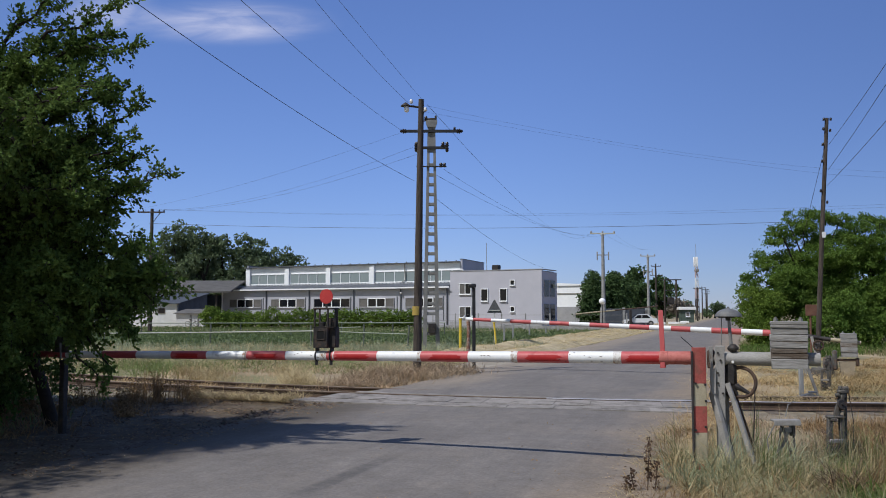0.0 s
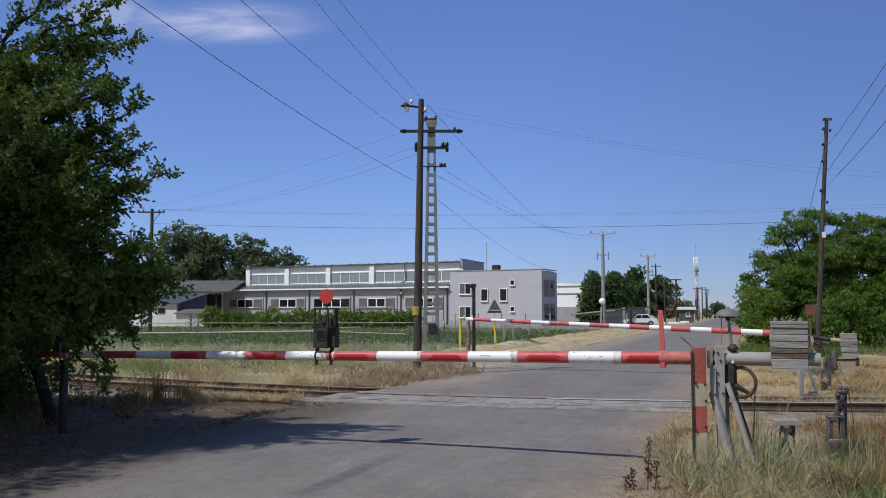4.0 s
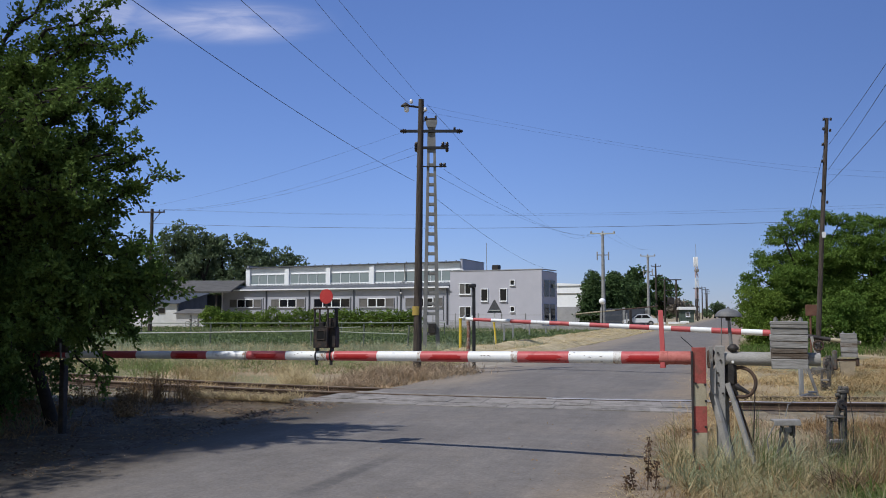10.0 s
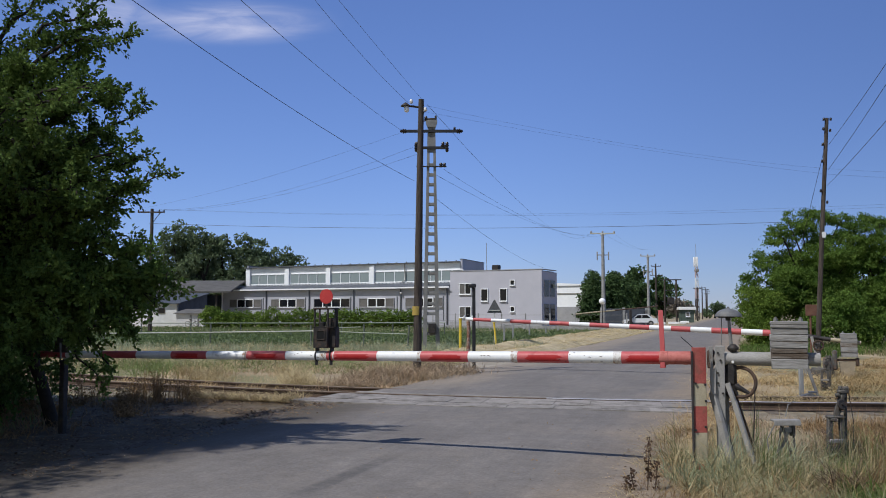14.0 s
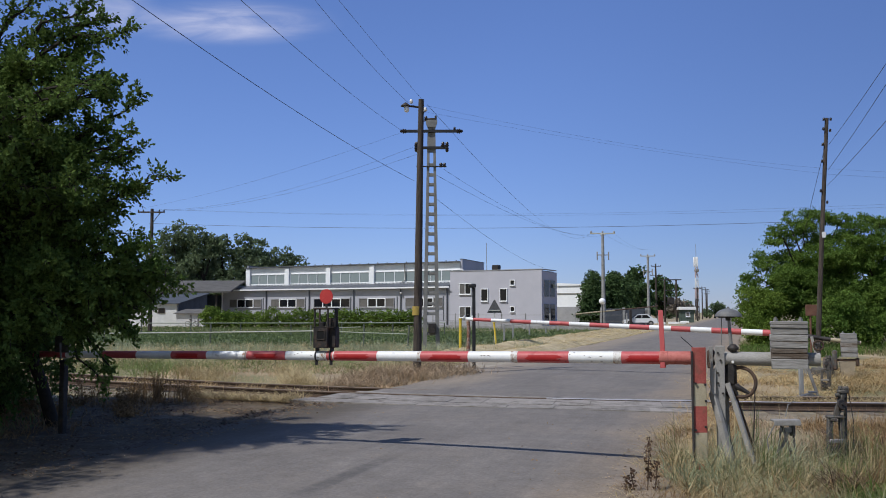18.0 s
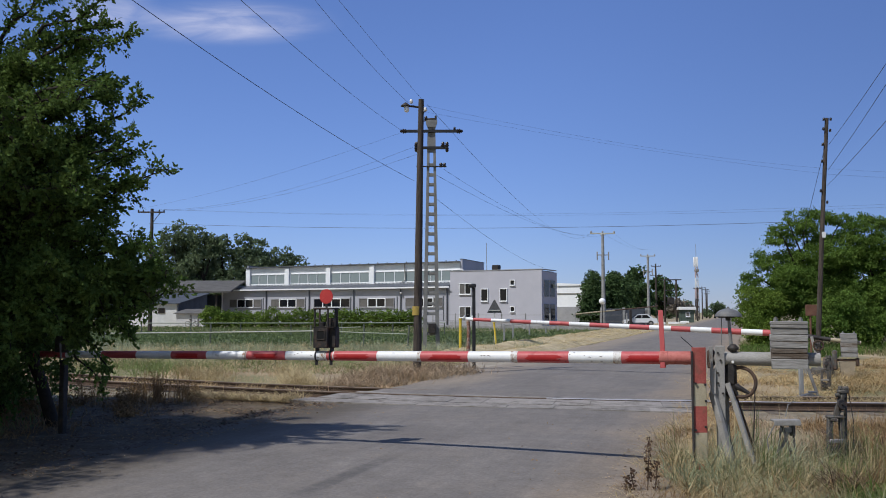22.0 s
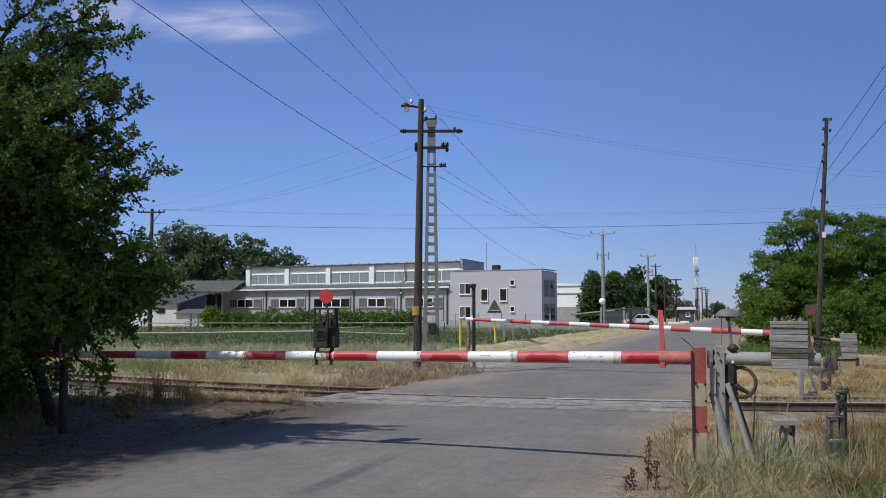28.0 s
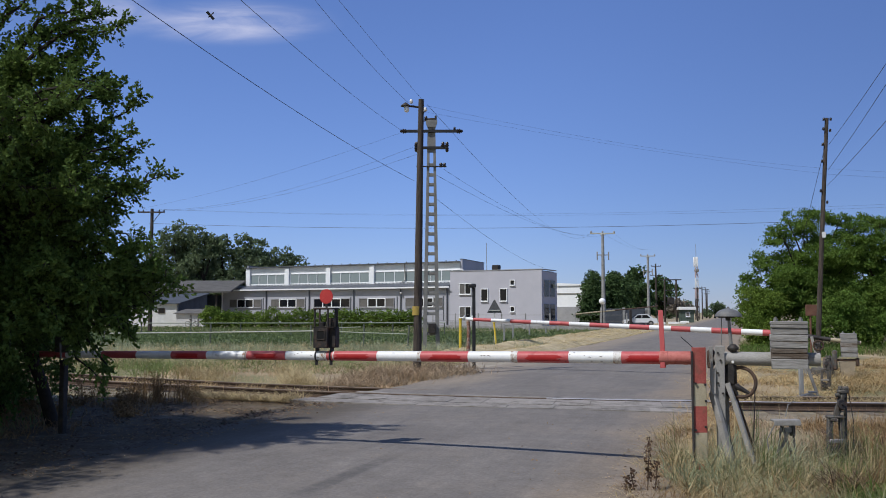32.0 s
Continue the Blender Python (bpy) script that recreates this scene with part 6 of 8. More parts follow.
verge = lambda y: (road_right(y) + 0.5 + 0.2 * math.sin(y * 3), road_right(y) + 5.2)
wild_grass("matted_grass", scatter(17000, verge, (7.4, 12.2), seed=101), 0.17, 0.0032, 1.25, STRAW_DULL, "matted dry grass lying on the verge", 101)
wild_grass("dry_grass", clumped(scatter(15000, verge, (7.4, 11.6), seed=102), 1.1, -0.12, 2), 0.36, 0.0029, 1.0, STRAW, "unkempt straw-coloured dry grass on the verge", 102)
wild_grass("dry_grass", clumped(scatter(9000, verge, (7.4, 11.4), seed=103), 0.9, 0.02, 5), 0.34, 0.003, 0.9, BROWN_WEED, "brown dry grass on the verge", 103)
wild_grass("green_grass", clumped(scatter(12500, verge, (7.4, 10.9), seed=104), 0.8, -0.03, 7), 0.38, 0.0034, 0.9, GRASS, "grey-green grass on the verge", 104, 0.6, 1.6)
wild_grass("green_grass", clumped(scatter(9000, lambda y: (road_right(y) + 2.2, road_right(y) + 5.2), (7.4, 10.2), seed=105), 0.9, -0.05, 9), 0.36, 0.004, 0.95, GREEN_GRASS, "dark green grass tufts round the pulley stand", 105)
wild_grass("green_grass", scatter(1500, lambda y: (2.3, 3.9), (8.0, 9.15), seed=106), 0.4, 0.0036, 0.8, SAGE, "pale sage-green grass round the barrier's foot", 106, 0.5, 2.0)
wild_grass("dry_grass", scatter(1100, lambda y: (2.3, 4.6), (8.0, 9.4), seed=107), 0.44, 0.0028, 0.7, STRAW_PALE, "pale dry grass round the barrier's foot", 107)
wild_grass("dry_grass", scatter(420, lambda y: (3.0, 4.3), (9.2, 9.95), seed=120), 0.55, 0.0034, 0.4, STRAW_PALE, "tall pale grass before the banded post", 120, 0.4)
wild_grass("green_grass", scatter(420, lambda y: (3.0, 4.4), (9.2, 9.95), seed=121), 0.5, 0.0038, 0.5, SAGE, "tall sage grass before the banded post", 121, 0.4)
# dark plants in a wedge that fans out from the eye
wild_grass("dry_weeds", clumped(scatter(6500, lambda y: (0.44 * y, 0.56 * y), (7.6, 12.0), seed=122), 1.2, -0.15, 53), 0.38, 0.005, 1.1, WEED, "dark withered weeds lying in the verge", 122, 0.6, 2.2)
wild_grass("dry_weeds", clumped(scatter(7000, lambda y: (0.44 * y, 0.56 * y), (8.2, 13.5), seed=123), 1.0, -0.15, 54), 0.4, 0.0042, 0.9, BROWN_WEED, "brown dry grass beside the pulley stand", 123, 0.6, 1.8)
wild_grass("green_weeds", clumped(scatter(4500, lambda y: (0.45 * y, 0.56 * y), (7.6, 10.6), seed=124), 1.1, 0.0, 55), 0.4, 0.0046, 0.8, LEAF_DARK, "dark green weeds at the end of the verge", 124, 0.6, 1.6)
wild_grass("seeding_grass", clumped(scatter(1500, verge, (7.6, 11.0), seed=108), 1.0, -0.1, 3), 0.55, 0.0019, 0.6, STRAW_PALE, "pale seeding grass stems on the verge", 108)
wild_grass("dry_grass", scatter(2600, lambda y: (road_right(y) + 0.15 + 0.2 * math.sin(y * 4), road_right(y) + 1.1), (8.4, 15.6), seed=109), 0.3, 0.003, 1.0, STRAW_GOLD, "golden dry grass along the asphalt edge", 109)
wild_grass("dry_weeds", clumped(scatter(9000, lambda y: (4.9, 8.2), (9.4, 14.8), seed=111), 0.7, -0.2, 47), 0.3, 0.0036, 0.8, BROWN_WEED, "low brown weeds before the rail", 111)
wild_grass("green_grass", scatter(700, lambda y: (3.2, 4.9), (8.5, 9.7), seed=112), 0.62, 0.0036, 0.35, GREEN_GRASS, "tall grass standing round the bracket and the stand", 112, 0.3)
wild_grass("dry_grass", scatter(850, lambda y: (3.1, 5.0), (8.4, 9.6), seed=113), 0.66, 0.0026, 0.45, STRAW_PALE, "tall pale stems round the bracket and the stand", 113, 0.3)
wild_grass("dry_weeds", clumped(scatter(7000, lambda y: (4.0, 6.2), (8.0, 10.4), seed=114), 1.1, -0.2, 48), 0.36, 0.0042, 1.0, WEED, "dark brown withered weeds in the verge", 114, 0.6, 1.8)
wild_grass("green_weeds", clumped(scatter(5200, lambda y: (3.6, 6.0), (7.9, 9.9), seed=115), 1.0, -0.05, 49), 0.34, 0.005, 0.9, LEAF_DARK, "dark green weeds in the verge", 115)
wild_grass("green_weeds", clumped(scatter(1500, lambda y: (road_right(y) + 0.6, 4.2), (7.6, 9.6), seed=116), 1.2, 0.05, 50), 0.36, 0.004, 0.95, SAGE, "pale sage-green blades in the verge", 116, 0.6, 2.0)
wild_grass("dry_grass", clumped(scatter(4200, lambda y: (road_right(y) + 0.05, road_right(y) + 1.2), (7.7, 14.5), seed=117), 1.4, -0.1, 51), 0.24, 0.0034, 1.15, BROWN_WEED, "brown matted grass along the asphalt edge", 117, 0.6, 2.2)
wild_grass("dry_grass", clumped(scatter(4200, lambda y: (road_right(y) - 0.05, road_right(y) + 1.0), (7.7, 13.5), seed=118), 1.6, -0.05, 52), 0.26, 0.003, 1.1, STRAW, "straw tufts along the asphalt edge", 118, 0.6, 2.2)
wild_grass("dry_weeds", clumped(scatter(3200, lambda y: (4.5, 6.6), (8.4, 11.4), seed=110), 1.0, -0.05, 46), 0.5, 0.0034, 0.55, BROWN_WEED, "tall dry brown weeds beside the pulley stand", 110)
wild_grass("dry_grass", clumped(above(scatter(14000, near_right, (10.8, 17.5), off_track(-1.0, 5), seed=32)), 0.8, -0.2, 4), 0.15, 0.006, 1.0, STRAW_DULL, "short dry grass before the rail", 32)
# brown grass in the same wedge, beyond the track
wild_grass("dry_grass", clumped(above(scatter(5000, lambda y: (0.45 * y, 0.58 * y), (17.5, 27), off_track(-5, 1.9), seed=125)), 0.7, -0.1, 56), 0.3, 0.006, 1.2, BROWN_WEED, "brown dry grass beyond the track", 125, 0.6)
wild_grass("dry_grass", clumped(above(scatter(24000, lambda y: (road_right(y) + 0.3, road_right(y) + 11), (16.5, 32), off_track(-5, 1.9), seed=13)), 0.5, -0.25, 3), 0.2, 0.007, 1.6, STRAW_GOLD, "flattened golden dry grass beyond the track", 3)
meadow("green_grass", clumped(scatter(14000, lambda y: (road_right(y) + 0.8, road_right(y) + 16), (31, 48), seed=14), 0.3, -0.2, 4), 0.3, 0.012, 0.6, GRASS, "dull green roadside grass under the trees", 4)
meadow("green_grass", clumped(scatter(9000, lambda y: (road_right(y) + 0.9, road_right(y) + 13), (33, 40.5), seed=61), 0.3, -0.3, 61), 0.42, 0.010, 0.5, LEAF_DARK, "dark green grass before the acacias", 61)
left_far = lambda y: (max(-20, -14 - y * 0.1), road_left(y) - (0.15 if y < 23 else 1.25))
wild_grass("dry_grass", clumped(above(scatter(17000, left_far, (18.5, 31), off_track(-9, 2.0), seed=15)), 0.35, -0.1, 5), 0.17, 0.006, 1.15, STRAW_ROSE, "pinkish tan dry grass between track and field", 5)
wild_grass("dry_grass", clumped(above(scatter(9000, left_far, (18.5, 29), off_track(-9, 2.0), seed=25)), 0.6, 0.05, 15), 0.2, 0.006, 1.2, STRAW_ROSE, "tan straw patches between track and field", 15)
wild_grass("green_grass", clumped(above(scatter(36000, left_far, (20.5, 46), off_track(-9, 2.4), seed=16)), 0.16, -0.02, 6), 0.22, 0.009, 1.2, GREEN_GRASS, "soft green grass patches before the fence", 6)
wild_grass("dry_grass", clumped(scatter(17000, left_far, (26, 46), seed=17), 0.22, -0.25, 7), 0.26, 0.010, 0.8, GRASS, "pale sage grass before the fence", 7)
wild_grass("dry_grass", clumped(scatter(13000, left_far, (31, 42), seed=126), 0.2, 0.0, 57), 0.5, 0.0065, 0.6, SAGE, "tall pale sage grass along the fence", 126)
wild_grass("dry_grass", clumped(scatter(21000, left_far, (27, 43), seed=19), 0.22, -0.05, 12), 0.36, 0.0065, 0.75, STRAW_PALE, "pale seeding grass before the fence", 12)


def tufts(spots, each, spread, height, width, lean, material, label, seed, lift=0.0):
    """Bunches of arching blades, one bunch a spot."""
    r = np.random.default_rng(seed)
    out = []
    for x, y in spots:
        k = int(each * r.uniform(0.6, 1.4))
        p = r.normal(0, spread, (k, 2)) + (x, y)
        out += [(px, py, ground_z(px, py) - 0.02 + lift) for px, py in p]
    return wild_grass("grass_tuft", np.array(out), height, width * 0.8, lean, material, label, seed, 0.3, 2.5)


tufts([(-3.75, 22.0), (-3.2, 20.9), (-4.3, 24.0), (-3.4, 21.6), (-3.9, 22.9), (-3.55, 21.2)], 420, 0.2, 0.52, 0.006, 0.9, STRAW_PALE, "bright arching straw tufts beyond the rail", 51)
tufts([(-6.6, 23.4), (-5.9, 22.9), (-7.2, 24.6), (-6.2, 23.9)], 300, 0.25, 0.5, 0.006, 0.9, STRAW, "arching straw tufts beyond the rail", 52)
tufts([(-2.6 + 0.31 * i + 0.3 * math.sin(i * 2.3), 20.6 + 0.42 * i + 0.9 * math.sin(i * 1.7)) for i in range(11)], 430, 0.34, 0.52, 0.006, 0.9, STRAW_DULL, "dry brown brush beside the road", 53)
tufts([(-2.7 + 0.31 * i, 20.4 + 0.5 * i + 0.7 * math.sin(i * 2.9)) for i in range(10)], 150, 0.3, 0.42, 0.006, 1.0, STRAW_ROSE, "dry tan brush beside the road", 54)
tufts([(-8.8, 26.5), (-8.0, 25.0), (-9.4, 28.0), (-7.6, 26.8), (-10.5, 27.0)], 500, 0.5, 0.32, 0.007, 0.6, GREEN_GRASS, "fresh green grass patch beyond the rail", 55)
tufts([(-4.7, 17.3), (-4.25, 17.0), (-3.8, 16.85), (-3.35, 16.6), (-2.95, 16.5), (-4.0, 17.25), (-3.5, 16.95)], 330, 0.2, 0.24, 0.006, 1.2, STRAW, "dry grass heap at the panel's edge", 56, 0.17)
left_near = lambda y: (-13, road_left(y) - 0.9 - 0.12 * (y - 8))
wild_grass("dry_weeds", clumped(above(scatter(26000, left_near, (8.5, 19.5), off_track(-1.2, 9), seed=18)), 0.8, -0.05, 8), 0.15, 0.006, 0.9, BROWN_WEED, "dry brown weeds in the tree's shade", 8)
tufts([(-6.9, 16.5), (-6.2, 16.0), (-5.6, 16.3), (-4.6, 16.4), (-7.4, 15.2), (-6.6, 14.4), (-5.4, 15.3), (-6.9, 12.4), (-6.3, 13.2), (-7.6, 13.4), (-6.0, 11.9), (-5.5, 12.6), (-7.0, 11.2), (-6.3, 10.6)], 100, 0.24, 0.32, 0.007, 1.1, BROWN_WEED, "bushy dry brown weeds by the rail", 18, 0.06)
meadow("green_weeds", clumped(above(scatter(5000, lambda y: (-13, -6.0), (8.5, 17.5), off_track(-1.2, 9), seed=38)), 0.7, 0.0, 28), 0.3, 0.008, 0.8, GREEN_GRASS, "dull green weeds under the elm", 28)
tufts([(-5.35, 16.4), (-5.8, 16.9), (-5.0, 16.6), (-6.6, 16.6)], 40, 0.12, 0.6, 0.007, 0.35, BROWN_WEED, "tall brown weed stalks by the rail", 57, 0.1)


def stones(n, x_of, y_range, size, seed, z=-0.035, label="loose dark stones on the shaded shoulder"):
    """Loose angular stones on the ground."""
    r = np.random.default_rng(seed)
    p = clumped(scatter(n, x_of, y_range, ground_z, seed), 1.1, -0.1, seed)
    p[:, 2] = z
    out = []
    k = len(p)
    s = size * r.uniform(0.4, 1.5, (k, 1)) * (1 + 0.3 * r.normal(size=(k, 3)))
    dirs = np.array([(1, 0, 0), (0, 1, 0), (-1, 0, 0), (0, -1, 0), (0, 0, 0.75), (0, 0, -0.6)])
    v = (p[:, None, :] + (dirs[None] + r.normal(0, 0.25, (k, 6, 3))) * s[:, None, :]).reshape(-1, 3)
    f = np.array([(0, 1, 4), (1, 2, 4), (2, 3, 4), (3, 0, 4), (1, 0, 5), (2, 1, 5), (3, 2, 5), (0, 3, 5)])
    return tagged(new("loose_stones", quads_mesh("loose_stones", v, (f[None] + 6 * np.arange(k)[:, None, None]).reshape(-1, 3), STONE)), label, "stones", kind="stuff")


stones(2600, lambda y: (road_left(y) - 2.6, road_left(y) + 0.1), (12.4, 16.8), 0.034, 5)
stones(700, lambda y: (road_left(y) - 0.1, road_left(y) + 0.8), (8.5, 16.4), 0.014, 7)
stones(2600, lambda y: (road_left(y) + 0.3, road_right(y) + 0.3), (7.5, 15.0), 0.008, 8, 0.006, "fine grit scattered over the asphalt")
stones(500, lambda y: (road_right(y) - 0.5, road_right(y) + 0.9), (7, 14), 0.014, 6)
def litter(n, x_of, y_range, size, material, label, seed):
    """Dry leaves and bits of stalk lying flat."""
    r = np.random.default_rng(seed)
    p = clumped(scatter(n, x_of, y_range, ground_z, seed), 1.3, -0.12, seed)
    p[:, 2] = 0.012 + r.uniform(0, 0.02, len(p))
    a = r.uniform(0, 2 * math.pi, len(p))
    e = np.stack([np.cos(a), np.sin(a), r.normal(0, 0.25, len(p))], 1) * (size * r.uniform(0.4, 1.6, len(p)))[:, None]
    f = np.stack([-np.sin(a), np.cos(a), r.normal(0, 0.3, len(p))], 1) * (size * r.uniform(0.15, 0.5, len(p)))[:, None]
    v = np.stack([p - e, p + f, p + e, p - f], 1).reshape(-1, 3)
    return tagged(new("leaf_litter", quads_mesh("leaf_litter", v, np.arange(4 * len(p)).reshape(-1, 4), material)), label, "litter", kind="stuff")


litter(9000, lambda y: (road_left(y) - 3.2, road_left(y) + 0.7), (8.0, 16.6), 0.02, BROWN_WEED, "brown leaf litter on the shaded shoulder", 201)
litter(6000, lambda y: (road_left(y) - 3.4, road_left(y) + 0.4), (8.0, 16.8), 0.03, WEED, "dark leaf litter on the left shoulder", 205)
litter(1100, lambda y: (road_left(y) - 2.6, road_left(y) + 0.9), (8.0, 16.6), 0.016, STRAW_DULL, "pale bits of straw on the shaded shoulder", 202)
litter(260, lambda y: (road_left(y) + 0.6, road_right(y)), (7.8, 15.5), 0.02, BROWN_WEED, "few dry leaves blown over the asphalt", 203)
litter(700, lambda y: (road_right(y) - 0.3, road_right(y) + 0.9), (7.6, 15.0), 0.024, STRAW_DULL, "bits of dry straw along the asphalt edge", 204)
wild_grass("dry_grass", clumped(track_strip(2600, -1.7, -0.5, -16, -3.3, 3), 1.2, 0.0, 9), 0.16, 0.006, 0.7, STRAW, "dry grass along the rail", 9)
wild_grass("dry_grass", track_strip(2600, 0.35, 1.3, -14, -3.4, 7), 0.24, 0.005, 0.9, STRAW_GOLD, "golden straw grass between the rails", 67)
wild_grass("dry_grass", track_strip(5200, 0.3, 1.4, 4.2, 16, 6), 0.3, 0.0042, 0.75, STRAW, "tall straw grass hiding the far rail", 66)
wild_grass("dry_grass", clumped(track_strip(9500, 0.25, 1.35, -16, 16, 4), 1.0, -0.45, 10), 0.2, 0.005, 1.0, STRAW_ROSE, "dry grass between the rails", 10, 0.5)

tufts([(6.4 + 0.55 * i, 19.6 + 1.3 * math.sin(i * 2.1) + 0.2 * i) for i in range(12)], 260, 0.35, 0.36, 0.006, 1.4, STRAW_GOLD, "heaped golden dry grass beyond the track", 58)
tufts([(6.8 + 0.6 * i, 20.2 + 1.2 * math.sin(i * 1.3 + 1) + 0.2 * i) for i in range(9)], 160, 0.3, 0.4, 0.006, 1.3, STRAW_PALE, "pale dry tufts beyond the track", 59)

# hay strip beside the road and the crop field
wild_grass("green_grass", scatter(22000, lambda y: (-34, road_left(y) - 3.5), (69, 95), seed=23), 0.3, 0.02, 0.5, CROP_LEAF, "green grass between the field and the hedge", 23)
hay = lambda y: (road_left(y) - 4.3 - 0.6 * math.sin(y * 0.5), road_left(y) - 0.1)


def swath(x, y):
    """Height of the two raked swaths of hay and the thin layer between them."""
    d = road_left(y) - x
    z = 0.05
    for mid, wide, high in ((1.15, 0.55, 0.2), (3.2, 0.75, 0.26)):
        q = (d - mid - 0.35 * noise.noise((y * 0.25, mid, 0))) / wide
        z += high * math.exp(-q * q) * (0.8 + 0.7 * noise.noise((x * 0.7, y * 0.5, mid)))
    return ground_z(x, y) + z * min(1.0, max(0.0, (y - 30) / 4))


sh = Shape()
for j in range(100):
    y = 31 + 0.5 * j
    a, b = hay(y)
    for k in range(25):
        x = a + (b - a) * k / 24
        sh.v.append((x, y, swath(x, y) + 0.03 * noise.noise((x * 3, y * 3, 0)) - (0.15 if k in (0, 24) else 0)))
for j in range(99):
    for k in range(24):
        sh.f.append((j * 25 + k, j * 25 + k + 1, j * 25 + k + 26, j * 25 + k + 25))
HAY = surface("raked_hay", (0.36, 0.285, 0.165), (0.56, 0.465, 0.295), 1.6, 0.95, 1.0, fine=12, c3=(0.22, 0.20, 0.09), c3_scale=0.6, c3_edge=0.6)
solid("hay_swath", sh, HAY, "raked swaths of pale cut hay beside the road", "hay", kind="structure")
wild_grass("cut_hay", scatter(22000, hay, (31, 80), swath, seed=20), 0.11, 0.009, 1.5, STRAW_PALE, "pale cut hay lying beside the road", 20)
wild_grass("cut_hay", clumped(scatter(14000, hay, (31, 80), swath, seed=22), 0.5, 0.0, 22), 0.15, 0.009, 1.4, STRAW_PALE, "mounds of pale cut hay beside the road", 22)
crop_x = lambda y: (-26 - 0.1 * y, road_left(y) - 4.0)
sh = Shape()
ys = [42.5 + 2.0 * i for i in range(15)]
for y in ys:
    a, b = crop_x(y)
    for k in range(13):
        x = a + (b - a) * k / 12
        sh.v.append((x, y, ground_z(x, y) + 0.03))
for j in range(len(ys) - 1):
    for k in range(12):
        sh.f.append((j * 13 + k, j * 13 + k + 1, j * 13 + k + 14, j * 13 + k + 13))
CROP_SOIL = surface("crop_ground", (0.035, 0.06, 0.02), (0.07, 0.10, 0.035), 1.0, 0.95, 0.5, fine=7)
solid("field", sh, CROP_SOIL, "low green crop field behind the fence", "field", kind="structure")
cp = scatter(30000, crop_x, (42.0, 71), lambda x, y: 0.1, seed=21)
cp[:, 1] = np.round(cp[:, 1] / 0.6) * 0.6 + rng.normal(0, 0.1, len(cp))
cp[:, 2] = rng.uniform(0.03, 0.17, len(cp))
tagged(new("crop_plants", leaf_mesh("crop_plants", cp, 0.13, CROP_LEAF, rng, droop=-0.2)), "rows of low dark green crop plants", "crop", kind="stuff")

# dry brown bushes on the shaded verge
def dry_bush(x, y, h, w, n, seed):
    r = np.random.default_rng(seed)
    b = thing("dry_bush", pose(x, y, ground_z(x, y) - 0.02), "dry brown weed bush in the elm's shade", "weed", "dry bushes")
    heads = []
    for k in range(n):
        a, ln = r.uniform(0, 2 * math.pi), h * r.uniform(0.6, 1.1)
        d = Vector((math.cos(a), math.sin(a), 0)) * w * r.uniform(0.2, 1.0)
        part("stalk", Shape().tube([(0, 0, 0), d * 0.5 + Vector((0, 0, ln * 0.6)), d + Vector((0, 0, ln))], [0.007, 0.005, 0.003], 5), BROWN_WEED, b)
        m = 70
        u = r.uniform(0.25, 1, m)[:, None]
        heads.append(np.array(d)[None] * u + np.array([[0, 0, ln]]) * u + r.normal(0, 0.045, (m, 3)))
    tagged(part("foliage", leaf_mesh("foliage", np.concatenate(heads), 0.05, BROWN_WEED, r, slim=0.4), BROWN_WEED, b), kind="stuff")


for i, (x, y, h, w) in enumerate(((-5.55, 17.0, 0.62, 0.25), (-6.0, 16.7, 0.45, 0.3), (-4.9, 17.0, 0.4, 0.3), (-6.6, 15.8, 0.5, 0.35), (-5.6, 15.4, 0.35, 0.35), (-6.9, 14.6, 0.5, 0.35), (-6.2, 14.0, 0.4, 0.35), (-7.4, 15.2, 0.55, 0.35), (-5.2, 14.4, 0.28, 0.3), (-6.5, 12.9, 0.45, 0.3), (-7.2, 13.4, 0.5, 0.35))):
    dry_bush(x, y, h, w, 9, 300 + i)

# dry stalk by the road
wd = thing("dry_weed_stalk", pose(1.95, 8.45, -0.12), "tall dry brown dock stalk with seed heads", "weed")
for dx, h, ln in ((0.0, 0.62, 0.03), (-0.1, 0.34, -0.06), (0.06, 0.4, 0.05), (-0.16, 0.26, -0.05)):
    part("stalk", Shape().tube([(dx, 0, 0), (dx + ln * 0.5, 0, h * 0.5), (dx + ln, 0, h)], [0.006, 0.005, 0.003], 5), WEED, wd)
    k = 120 if h > 0.5 else 60
    p = np.stack([dx + ln * rng.uniform(0.3, 1, k) + rng.normal(0, 0.012, k), rng.normal(0, 0.012, k), h * rng.uniform(0.35, 1.0, k)], 1)
    part("seed_head", leaf_mesh("seed_head", p, 0.035, WEED, rng), WEED, wd)


# ---- trees
def grow(sh, p, d, length, r, rnd, bend=0.25, n=6):
    """A tapering wandering branch; returns its points."""
    pts, rs = [Vector(p)], [r]
    d = Vector(d).normalized()
    for i in range(n):
        d = (d + Vector((rnd.gauss(0, bend), rnd.gauss(0, bend), rnd.gauss(0.04, bend * 0.7))) * 0.5).normalized()
        pts.append(pts[-1] + d * length / n)
        rs.append(r * (1 - 0.8 * (i + 1) / n))
    sh.tube(pts, rs, 7, cap=False)
    return pts


